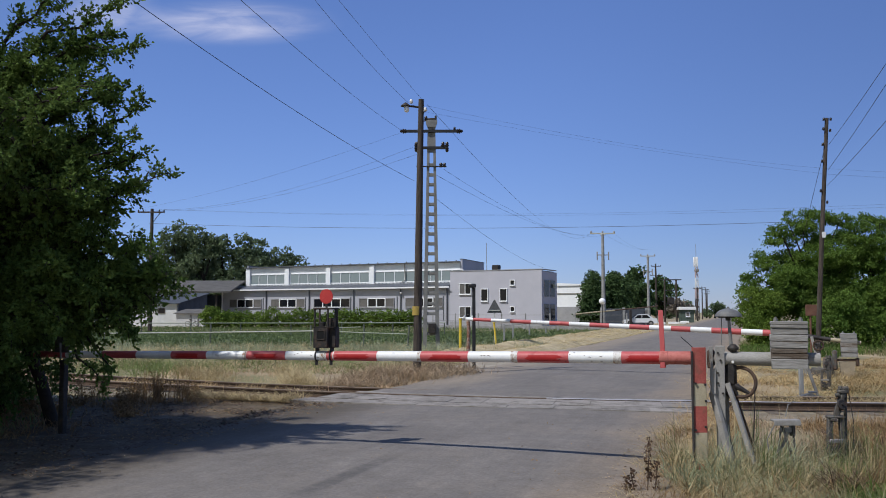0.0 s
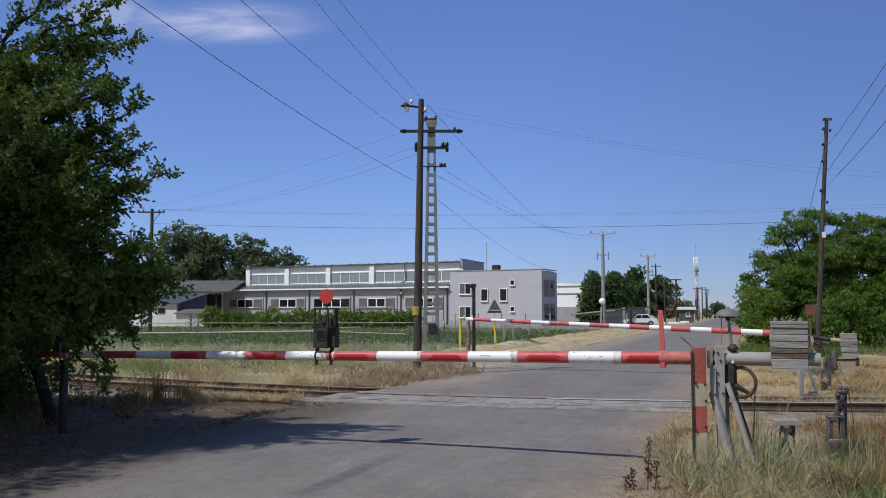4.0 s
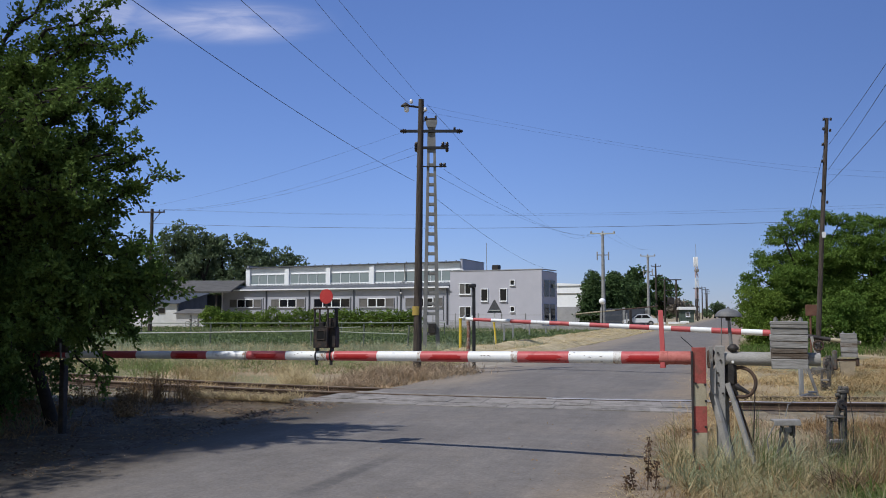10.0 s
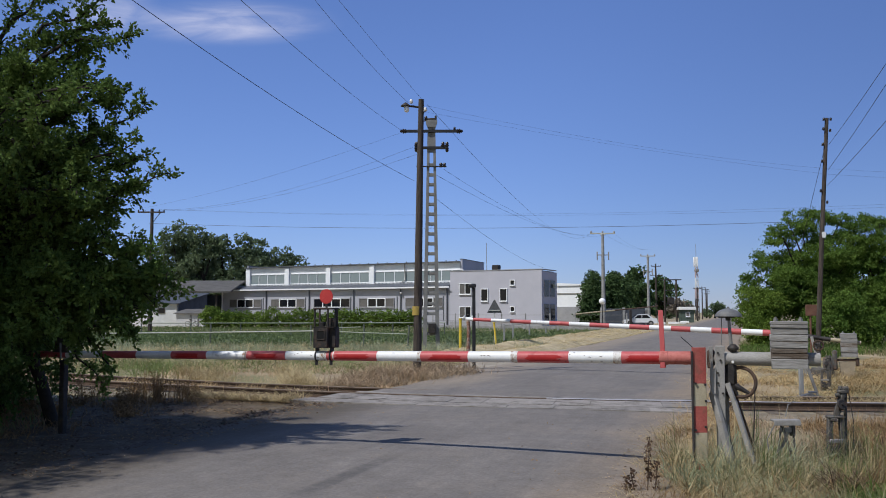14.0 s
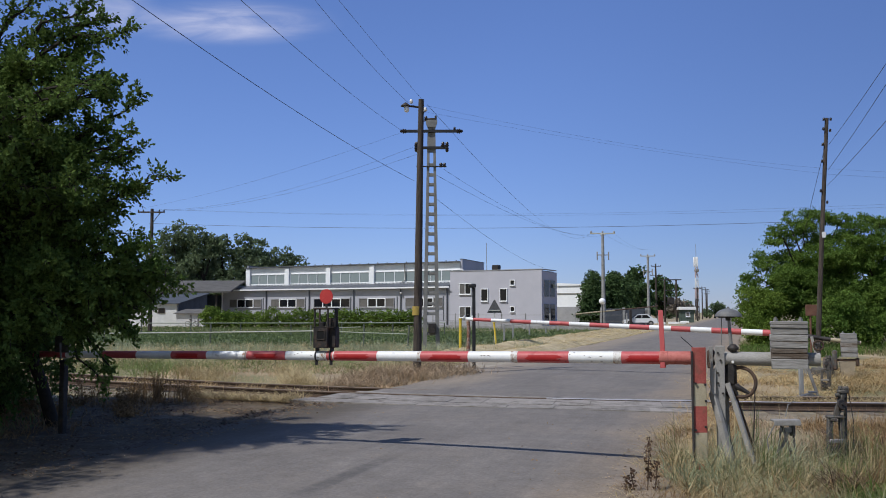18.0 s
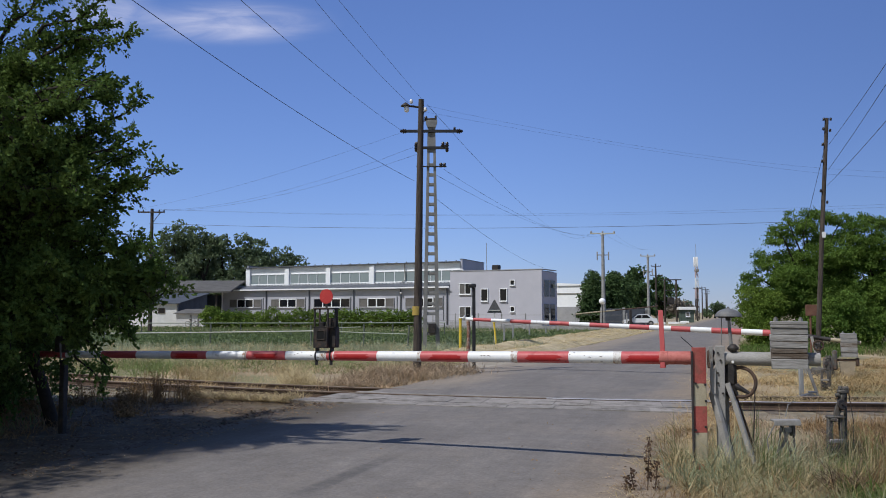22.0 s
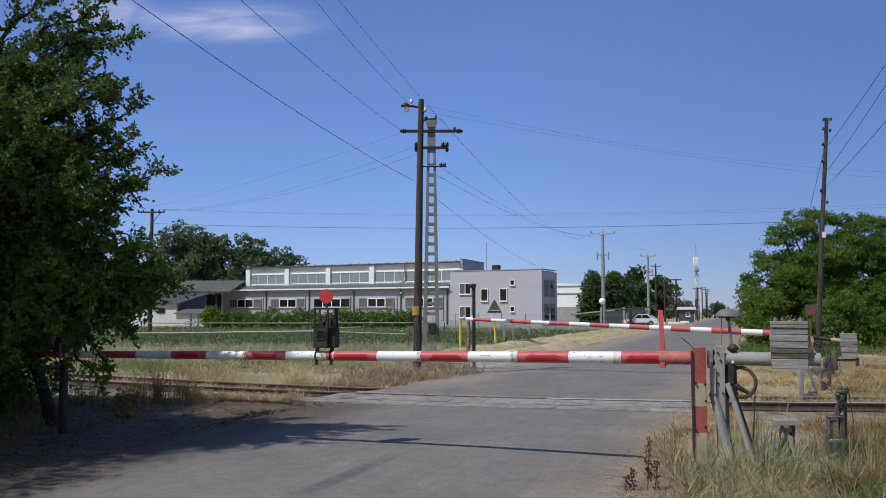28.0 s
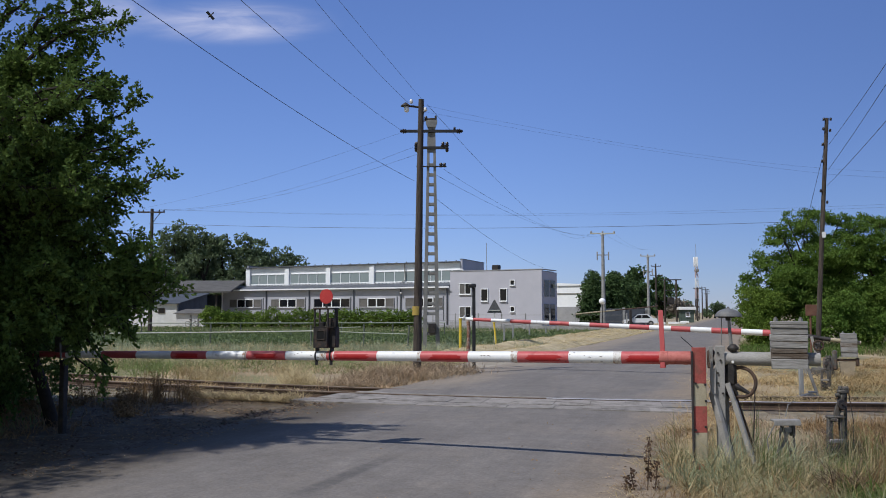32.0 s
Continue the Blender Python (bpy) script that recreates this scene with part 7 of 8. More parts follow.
def crown_points(n, lobes, r):
    """Points in shells of the lobes (x, y, z, rx, ry, rz), gathered into sprays."""
    w = np.array([l[3] * l[4] * l[5] for l in lobes]) ** 0.67
    pick = r.choice(len(lobes), size=max(1, n // 14), p=w / w.sum())
    out = []
    for i in pick:
        x, y, z, a, b, c = lobes[i]
        v = r.normal(size=3)
        v /= np.linalg.norm(v)
        k = r.uniform(0.55, 1.08)
        centre = np.array([x, y, z]) + v * np.array([a, b, c]) * k
        out.append(centre + r.normal(size=(14, 3)) * np.array([0.13, 0.13, 0.09]) * (a + b + c) / 3 * 0.9)
    return np.concatenate(out)


def spray_points(n, lobes, r):
    """Flat leafy sprays that stick out of each lobe, over a thinner heart."""
    w = np.array([l[3] * l[4] for l in lobes]) ** 1.25
    out = []
    for i in r.choice(len(lobes), size=n // 42, p=w / w.sum()):
        x, y, z, a, b, c = lobes[i]
        v = r.normal(size=3)
        v /= np.linalg.norm(v)
        start = np.array([x, y, z]) + v * np.array([a, b, c]) * r.uniform(0.3, 0.85)
        way = v * np.array([1, 1, 0.6]) + np.array([0, 0, 0.12])
        reach = r.uniform(0.15, 0.45) * (a + 0.25)
        u = r.uniform(0, 1, (42, 1)) ** 0.8
        out.append(start + way * reach * u + r.normal(size=(42, 3)) * np.array([0.11, 0.11, 0.045]))
    return np.concatenate(out)


def tree(name, x, y, h, lobes, leaves, size, leaf, label, group="", trunk_r=0.18, seed=1, slim=0.62, sprays=False):
    rnd = random.Random(seed)
    r = np.random.default_rng(seed)
    t = thing(name, pose(x, y, 0), label, "tree", group)
    tr = Shape()
    tr.tube([(0, 0, -0.3), (rnd.uniform(-.1, .1), 0, h * 0.25), (rnd.uniform(-.2, .2), 0.1, h * 0.5)], [trunk_r * 1.25, trunk_r, trunk_r * 0.7], 10)
    part("trunk", tr, BARK, t)
    for l in lobes:
        lm = Shape()
        s = Vector((0, 0, h * rnd.uniform(0.2, 0.45)))
        e = Vector(l[:3])
        grow(lm, s, e - s, (e - s).length, trunk_r * 0.5, rnd, 0.12)
        part("limb", lm, BARK, t)
    cr = part("crown", leaf_mesh("crown", spray_points(leaves, lobes, r) if sprays else crown_points(leaves, lobes, r), size, leaf, r, slim=slim), leaf, t)
    return t, cr


def lobe_heap(rnd, n, w, d, z0, z1, r0, r1):
    out = []
    for i in range(n):
        k = (i + 0.5) / n
        z = z0 + (z1 - z0) * k
        f = math.sin(math.pi * (0.18 + 0.72 * k)) ** 0.8
        out.append((rnd.uniform(-w, w) * f, rnd.uniform(-d, d) * f, z, *(rnd.uniform(r0, r1) for _ in range(2)), rnd.uniform(r0, r1) * 0.75))
    return out


SWAY = []          # crowns that stir in the wind: object, size in degrees, phase
rd = random.Random(5)
ACACIA_A = [(0, 6.45, .38), (-.9, 6.15, .42), (-1.6, 5.6, .42), (-2.0, 5.05, .38), (-2.1, 4.35, .45), (-1.15, 5.2, .55), (-.35, 5.7, .6), (.75, 6.15, .5), (1.45, 5.95, .42), (1.35, 5.2, .6), (.4, 4.9, .75), (-.9, 4.2, .75), (.75, 3.9, .85), (-1.6, 3.4, .8), (-.2, 3.1, .9), (1.4, 2.9, .85), (-1.9, 2.3, .8), (-.6, 1.8, .9), (.9, 1.6, .9), (-.6, 3.5, 1.1), (.9, 3.3, 1.1), (0, 2.3, 1.25), (1.6, 4.1, .9), (-1.4, 2.7, 1.1), (.2, 4.3, .9), (-2.4, 4.0, .45), (-2.85, 3.3, .5), (-3.15, 2.75, .42), (-2.3, 1.9, .8)]
ACACIA_B = [(-.3, 6.1, .38), (.4, 5.9, .45), (-.9, 5.65, .45), (1.1, 5.8, .5), (-1.2, 4.9, .6), (0, 5.0, .7), (1.2, 4.7, .75), (-.9, 3.9, .75), (.6, 3.7, .85), (-1.4, 2.9, .8), (0, 2.5, .9), (1.3, 2.7, .85), (-1.0, 1.5, .9), (.6, 1.3, .9), (-.5, 4.3, .9), (.8, 3.0, 1.2), (-1.0, 2.2, 1.1), (1.4, 3.7, 1.0), (0, 1.3, 1.2)]
for x, y, h, spots, ph, sd, lab in ((17.65, 41.5, 7.0, ACACIA_A, 0.0, 3, "bushy green acacia tree beside the road"), (20.4, 41.0, 6.8, ACACIA_B, 1.3, 4, "dense green acacia tree beside the road")):
    lobes = [(lx, rd.uniform(-0.9, 0.5) * min(1, r0 * 1.3), lz, r0 * rd.uniform(0.9, 1.15), r0 * 1.15, r0 * 0.7) for lx, lz, r0 in spots]
    t, c = tree("acacia_tree", x, y, h, lobes, 84000, 0.125, LEAF_MID, lab, "roadside trees", 0.16, sd, 0.42, sprays=True)
    SWAY.append((c, 0.5, ph))
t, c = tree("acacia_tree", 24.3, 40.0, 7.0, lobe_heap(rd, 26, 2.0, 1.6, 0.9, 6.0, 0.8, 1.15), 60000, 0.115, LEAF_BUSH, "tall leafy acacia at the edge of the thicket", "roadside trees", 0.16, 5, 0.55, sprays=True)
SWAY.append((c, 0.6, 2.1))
for x, y, w, h, sd in ((14.55, 40.3, 0.6, 3.0, 21), (17.7, 38.6, 1.4, 2.6, 22), (20.5, 38.2, 1.4, 2.4, 23), (23.0, 38.0, 1.3, 2.6, 25)):
    tree("bush", x, y, h, lobe_heap(rd, 8, w, 0.9, 0.4, h - 0.5, 0.6, 0.85), 15000, 0.105, LEAF_BUSH if x < 16 else LEAF_MID, "low bright green shrub beside the acacias" if x < 16 else "low dark green shrub under the acacias", "shrubs", 0.06, sd)

tree("far_tree", -45.0, 150, 17, lobe_heap(rd, 12, 3.6, 2.5, 3.5, 15.6, 2.2, 3.0), 8000, 0.55, LEAF_FAR, "tall dark poplar behind the barn", "far trees", 0.4, 31)
for x, y, h, w, sd in ((-52.5, 152, 14.5, 3.6, 32), (-41.0, 149, 16.4, 3.0, 39), (-38.0, 150, 15.8, 3.6, 33), (-33.2, 150, 15.6, 3.6, 34), (-27.6, 152, 13.4, 3.4, 36), (-35.5, 156, 13.5, 4.0, 38), (-42, 158, 12, 4, 35), (-58, 156, 11, 4, 37)):
    tree("far_tree", x, y, h, lobe_heap(rd, 14, w, 2.5, 2.5, h - 1.2, 1.6, 2.4), 5200, 0.5, LEAF_FAR, "greyish green far tree behind the hall", "far trees", 0.35, sd)
# dark trees beside the gate
tree("fir_tree", 21.4, 124, 7.6, [(0, 0, z, 2.3 * k, 2.3 * k, 1.1) for z, k in ((1.2, 1.0), (2.6, 0.98), (4.0, 0.88), (5.3, 0.72), (6.5, 0.45))], 7500, 0.36, LEAF_FIR, "dense dark green conifer beside the gate", "gate trees", 0.2, 41)
tree("fir_tree", 24.9, 126, 7.6, [(0, 0, z, 2.4 * k, 2.3 * k, 1.1) for z, k in ((1.2, 1.0), (2.6, 0.98), (4.0, 0.9), (5.3, 0.72), (6.4, 0.5))], 7500, 0.36, LEAF_FIR, "dense dark green conifer beside the gate", "gate trees", 0.2, 42)
tree("far_tree", 38.6, 175, 11.2, lobe_heap(rd, 11, 3.3, 2.5, 2.5, 10.2, 1.6, 2.3), 5500, 0.5, LEAF_FIR, "round dark green tree behind the gate", "gate trees", 0.25, 43)
tree("far_tree", 44.6, 178, 9.6, lobe_heap(rd, 9, 2.8, 2.4, 2.0, 8.4, 1.5, 2.1), 4500, 0.5, LEAF_FIR, "round dark green tree behind the gate", "gate trees", 0.25, 44)
tree("far_tree", 30.6, 152, 8.8, lobe_heap(rd, 9, 2.4, 2.2, 1.5, 7.8, 1.3, 1.9), 4500, 0.42, LEAF_FIR, "round dark green tree behind the gate", "gate trees", 0.25, 45)
tree("far_tree", 35.2, 156, 7.6, lobe_heap(rd, 8, 2.2, 2.2, 1.5, 6.6, 1.3, 1.8), 4000, 0.42, LEAF_FIR, "round dark green tree behind the gate", "gate trees", 0.25, 46)
tree("far_tree", 41.8, 153, 4.3, lobe_heap(rd, 7, 2.4, 1.6, 1.0, 3.5, 0.8, 1.2), 2200, 0.34, LEAF_WITHERED, "withered brown shrub behind the guard hut", "gate trees", 0.15, 47)
for x, y, h, sd in ((78, 250, 5.0, 51), (84, 300, 6.0, 52), (62, 240, 4.2, 53), (120, 330, 8, 54), (135, 350, 9, 55)):
    tree("far_tree", x, y, h, lobe_heap(rd, 6, 2.8, 2, 1.0, h - 1, 1.2, 2.0), 1500, 0.6, LEAF_FAR, "small far tree along the road", "far trees", 0.2, sd)

# hedge before the hall
hd = thing("hedge", pose(-13.9, 90.5, 0, 0, 0, 0), "long uneven green hedge before the hall", "hedge")
st = Shape()
for k in range(40):
    x = -10.5 + 21.5 * k / 39
    st.tube([(x, 0, -0.1), (x + rd.uniform(-.2, .2), rd.uniform(-.2, .2), 1.5)], [0.04, 0.02], 5)
part("stems", st, BARK, hd)
hl = [(-10.5 + 21.5 * k / 29, rd.uniform(-.3, .3), rd.uniform(0.8, 1.15), 0.8, 0.7, rd.uniform(0.85, 1.1)) for k in range(30)] + [(-10.2, 0, 1.3, 0.9, 0.8, 1.1)]
part("foliage", leaf_mesh("foliage", crown_points(36000, hl, rng), 0.17, HEDGE_LEAF, rng), HEDGE_LEAF, hd)


# ---- the big elm that overhangs the barrier
ELM = (-5.75, 11.8)


def elm():
    rnd = random.Random(17)
    r = np.random.default_rng(17)
    t = thing("elm_tree", pose(ELM[0], ELM[1], 0), "dark leafy elm overhanging the barrier's tip and the road", "tree")
    tr = Shape()
    spine = [Vector(p) for p in ((-0.05, 1.5, -0.3), (-0.12, 1.0, 0.7), (-0.2, 0.2, 1.8), (-0.5, -0.3, 3.0), (-0.65, -0.4, 4.3), (-0.75, -0.5, 5.6))]
    tr.tube(spine, [0.105, 0.085, 0.08, 0.07, 0.055, 0.03], 12)
    part("trunk", tr, BARK, t)

    def on_trunk(z):
        for a, b in zip(spine, spine[1:]):
            if a.z <= z <= b.z:
                return a.lerp(b, (z - a.z) / (b.z - a.z))
        return spine[-1]

    made = []

    def limb(z, tip, arch=0.3, twigs=15, leaves=46, spread=0.55, wind=None):
        root = on_trunk(z)
        v = Vector(tip) - root
        pts = []
        for i in range(9):
            k = i / 8
            p = v * k + Vector((0, 0, arch * math.sin(math.pi * k)))
            p += Vector((rnd.gauss(0, 0.03), rnd.gauss(0, 0.05), rnd.gauss(0, 0.03))) * (1 if 0 < i < 8 else 0)
            pts.append(p)
        sh = Shape().tube(pts, [0.045 - 0.04 * i / 8 for i in range(9)], 7, cap=False)
        lp, la = [], []
        for j in range(twigs):
            k = 0.22 + 0.78 * (j + rnd.random()) / twigs
            i = min(7, int(k * 8))
            s = pts[i].lerp(pts[i + 1], k * 8 - i)
            along = (pts[i + 1] - pts[i]).normalized()
            d = (along * 1.0 + Vector((rnd.gauss(0, 1), rnd.gauss(0, 1), rnd.gauss(0.1, 0.8))) * 0.75).normalized()
            ln = spread * rnd.uniform(0.5, 1.1) * (1.15 - 0.6 * k)
            q = [s, s + d * ln * 0.5 + Vector((0, 0, 0.03)), s + d * ln + Vector((0, 0, -0.03))]
            sh.tube(q, [0.012, 0.008, 0.003], 5, cap=False)
            # leafy shoots, swept up and outward along the twig
            shoots = max(4, round(leaves * rnd.uniform(0.7, 1.3) / 13))
            u = np.append(r.uniform(0.05, 0.95, shoots - 1), 0.9)[:, None]
            start = np.array(s)[None] * (1 - u) + np.array(q[2])[None] * u
            way = np.array(d)[None] * 0.8 + r.normal(size=(shoots, 3)) * 0.55 + np.array([[0, 0, 0.3]])
            way /= np.linalg.norm(way, axis=1)[:, None]
            side = np.cross(way, r.normal(size=(shoots, 3)))
            side /= np.linalg.norm(side, axis=1)[:, None]
            reach = (0.08 + 0.26 * spread * r.uniform(0.5, 1.2, shoots))[:, None, None]
            v13 = np.linspace(0.0, 1.0, 13)[None, :, None]
            flip = np.where(np.arange(13) % 2, 1.0, -1.0)[None, :, None]
            lp.append((start[:, None] + way[:, None] * reach * v13 + r.normal(size=(shoots, 13, 3)) * 0.014).reshape(-1, 3))
            la.append((way[:, None] * (0.45 + 0.6 * v13) + side[:, None] * flip * (1.0 - 0.6 * v13)).reshape(-1, 3))
        m = leaves * 2
        u = r.uniform(0.55, 1.0, m)
        seg = np.array([list(p) for p in pts])
        base = np.stack([np.interp(u, np.linspace(0, 1, 9), seg[:, c]) for c in range(3)], 1)
        lp.append(base + r.normal(size=(m, 3)) * 0.03)
        la.append(np.tile(np.array(v.normalized()), (m, 1)) + r.normal(size=(m, 3)) * 0.7)
        ob = part("limb", sh, BARK, t, m=Matrix.Translation(root))
        part("leaves", leaf_mesh("leaves", np.concatenate(lp), 0.056, LEAF_DARK, r, droop=0.2, slim=0.6, axis=np.concatenate(la)), LEAF_DARK, ob)
        made.append((ob, root, v, wind))

    # limbs that reach out to the right, from the top down
    for z, tip, arch, tw, wind in [(*row, kind) for kind in BOUGHS for row in BOUGHS[kind]]:
        limb(z, tip, arch, tw, 70 if wind == "hang" else 92 if wind == "mass" else 58, 0.24 if wind == "hang" else 0.42 if wind == "mass" else 0.34, wind=wind)
    # the body of the crown
    for k in range(104):
        z = 1.9 + 3.0 * rnd.random() ** 1.35
        y = rnd.uniform(-3.2, 1.6)
        top = 0.55 - 0.12 * max(0, z - 3)
        x = rnd.uniform(-3.4, top) if y > -1.2 else rnd.uniform(-3.6, -0.36 * abs(y) + 0.5)
        tip = max(2.05, z + rnd.uniform(-0.7, 0.8))
        limb(z, (x, y, min(tip, 4.55) if x > -1.4 else tip), 0.15, 14, 46 if z > 3.6 else 76, 0.6, wind="mass")
    # the heart of the crown, behind the boughs
    for k in range(9):
        z = rnd.uniform(2.5, 3.9)
        limb(z, (rnd.uniform(0.5, 1.5), rnd.uniform(-0.6, 0.9), z + rnd.uniform(0.2, 0.8)), 0.15, 14, 70, 0.5, wind="mass")
    # the dense skirt over the barrier's tip
    for k in range(20):
        z = rnd.uniform(1.5, 2.2)
        limb(z, (rnd.uniform(0.3, 1.85), rnd.uniform(-1.5, -0.5), rnd.uniform(1.5, 2.35)), 0.15, 15, 105, 0.42, wind="mass")
    # boughs that hang towards the road and shade those below
    for k in range(10):
        z = rnd.uniform(3.0, 4.2)
        limb(z, (rnd.uniform(0.5, 1.9), rnd.uniform(-2.8, -1.6), z + rnd.uniform(-0.2, 0.4)), 0.2, 12, 52, 0.5, wind="mass")
    # the side towards the sun, added out of view to shade the lower crown
    for k in range(48):
        z = rnd.uniform(3.0, 5.4)
        limb(z, (rnd.uniform(-3.8, -1.9), rnd.uniform(-3.4, 0.2), z + rnd.uniform(-0.6, 0.9)), 0.15, 14, 60, 0.6, wind="mass")
    # low boughs round the trunk
    for k in range(46):
        z = rnd.uniform(1.3, 2.4)
        y = rnd.uniform(-2.4, 1.2)
        limb(z, (rnd.uniform(-2.6, 0.35 - 0.3 * max(0, -y)), y, rnd.uniform(0.75, 2.0)), 0.15, 12, 50, 0.5, wind="mass")
    return made


# boughs towards the road: height on the trunk, tip, arch, twigs
BOUGHS = {}
BOUGHS.setdefault("top", []).extend([
    (4.5, (1.64, -1.1, 5.64), 0.0, 18),
    (4.0, (1.92, -1.3, 4.98), 0.42, 22),
    (4.3, (1.6, -1.2, 5.2), 0.3, 20),
    (4.5, (0.86, -1.0, 5.75), 0.1, 14),
    (4.2, (-0.2, -0.9, 5.7), 0.1, 12),
])
BOUGHS.setdefault("mid", []).extend([
    (3.6, (1.48, -1.0, 4.58), 0.25, 16),
    (3.9, (1.3, -1.1, 4.62), 0.2, 13),
    (3.5, (1.68, -1.1, 4.48), 0.1, 14),
    (4.0, (1.15, -1.1, 4.75), 0.2, 13),
    (3.0, (2.02, -1.1, 4.3), 0.05, 15),
    (3.3, (1.66, -0.9, 4.45), 0.25, 15),
])
BOUGHS.setdefault("mid2", []).extend([
    (2.8, (1.98, -1.1, 3.86), 0.15, 15),
    (2.7, (1.89, -1.0, 3.63), 0.12, 16),
    (2.9, (1.52, -0.8, 4.0), 0.2, 16),
])
BOUGHS.setdefault("low", []).extend([
    (2.3, (2.34, -1.2, 3.4), 0.1, 19),
    (2.3, (1.85, -1.1, 3.2), 0.12, 15),
])
BOUGHS.setdefault("mass", []).extend([
    (2.2, (1.5, -1.1, 3.0), 0.12, 14),
    (2.1, (1.78, -1.1, 2.66), 0.12, 15),
    (2.0, (2.15, -1.2, 2.44), 0.15, 17),
    (1.9, (2.24, -1.2, 2.15), 0.2, 17),
    (1.8, (2.04, -1.1, 1.93), 0.2, 16),
    (1.9, (2.4, -1.1, 2.06), 0.15, 17),
    (1.9, (2.42, -1.1, 2.2), 0.12, 15),
    (1.8, (2.32, -1.1, 1.86), 0.2, 14),
    (1.5, (0.71, -1.6, 1.39), 0.2, 14),
    (1.7, (1.95, -1.1, 1.8), 0.15, 16),
    (1.6, (1.8, -1.2, 1.65), 0.15, 16),
    (1.7, (1.72, -1.0, 1.98), 0.15, 16),
    (1.5, (1.58, -1.1, 1.5), 0.15, 14),
    (1.6, (1.92, -1.15, 1.62), 0.15, 15),
])
BOUGHS.setdefault("mass", []).extend([
    (1.7, (1.18, -1.5, 1.65), 0.2, 15),
    (1.9, (1.6, -1.4, 2.06), 0.2, 15),
    (2.0, (1.14, -1.6, 2.25), 0.2, 15),
    (2.1, (1.68, -1.3, 2.54), 0.2, 15),
    (2.5, (1.44, -1.4, 3.01), 0.2, 15),
    (2.6, (1.5, -1.2, 3.31), 0.2, 15),
    (3.0, (1.03, -1.3, 3.72), 0.2, 15),
    (3.4, (1.18, -1.2, 4.3), 0.2, 15),
    (3.8, (0.67, -1.2, 4.73), 0.2, 15),
])
BOUGHS.setdefault("mass", []).extend([
    (4.0, (1.14, -1.0, 5.0), 0.2, 15),
])
BOUGHS.setdefault("hang", []).extend([
    (1.8, (2.16, -1.2, 1.69), 0.25, 9),
    (1.7, (2.02, -1.1, 1.34), 0.3, 8),
    (1.6, (1.72, -1.0, 0.96), 0.4, 9),
    (1.5, (1.58, -0.9, 0.74), 0.4, 7),
    (1.6, (1.37, -1.1, 1.24), 0.3, 8),
])
elm_limbs = elm()


# its neighbour behind, mostly hidden by it
t, c = tree("elm_tree", -9.6, 14.6, 6.6, lobe_heap(random.Random(8), 16, 2.6, 2.6, 1.3, 5.3, 1.0, 1.5) + [(1.8, 0.5, 1.6, 1.2, 1.2, 0.9), (0.5, -1.8, 1.8, 1.3, 1.2, 0.9), (1.2, 1.6, 2.4, 1.2, 1.2, 0.9), (2.0, -0.6, 3.0, 1.2, 1.3, 1.0)], 52000, 0.095, LEAF_DARK, "dark dense elm behind the overhanging one", "", 0.17, 61)
SWAY.append((c, 0.4, 0.7))
# stands out of view; high lobes added to shade the elm's lower leaves
t, c = tree("elm_tree", -10.45, 9.1, 8.6, lobe_heap(random.Random(9), 30, 2.9, 2.8, 1.2, 7.9, 1.0, 1.4) + [(1.4 + 0.5 * (i % 4), -1.9 + 0.55 * (i % 5), 6.0 + 0.16 * i, 0.9, 0.9, 0.6) for i in range(10)], 80000, 0.1, LEAF_DARK, "dark unseen elm shading the verge", "", 0.17, 62)


for x, y, w, h, sd in ((-7.3, 14.6, 0.8, 2.3, 71), (-8.6, 13.0, 1.0, 2.6, 72), (-9.6, 16.2, 1.2, 2.8, 73), (-7.0, 12.4, 0.5, 1.5, 74)):
    tree("bush", x, y, h, lobe_heap(random.Random(sd), 8, w, w, 0.4, h - 0.4, 0.55, 0.8), 9000, 0.075, LEAF_DARK, "dark undergrowth beside the elm trunk", "undergrowth", 0.05, sd)


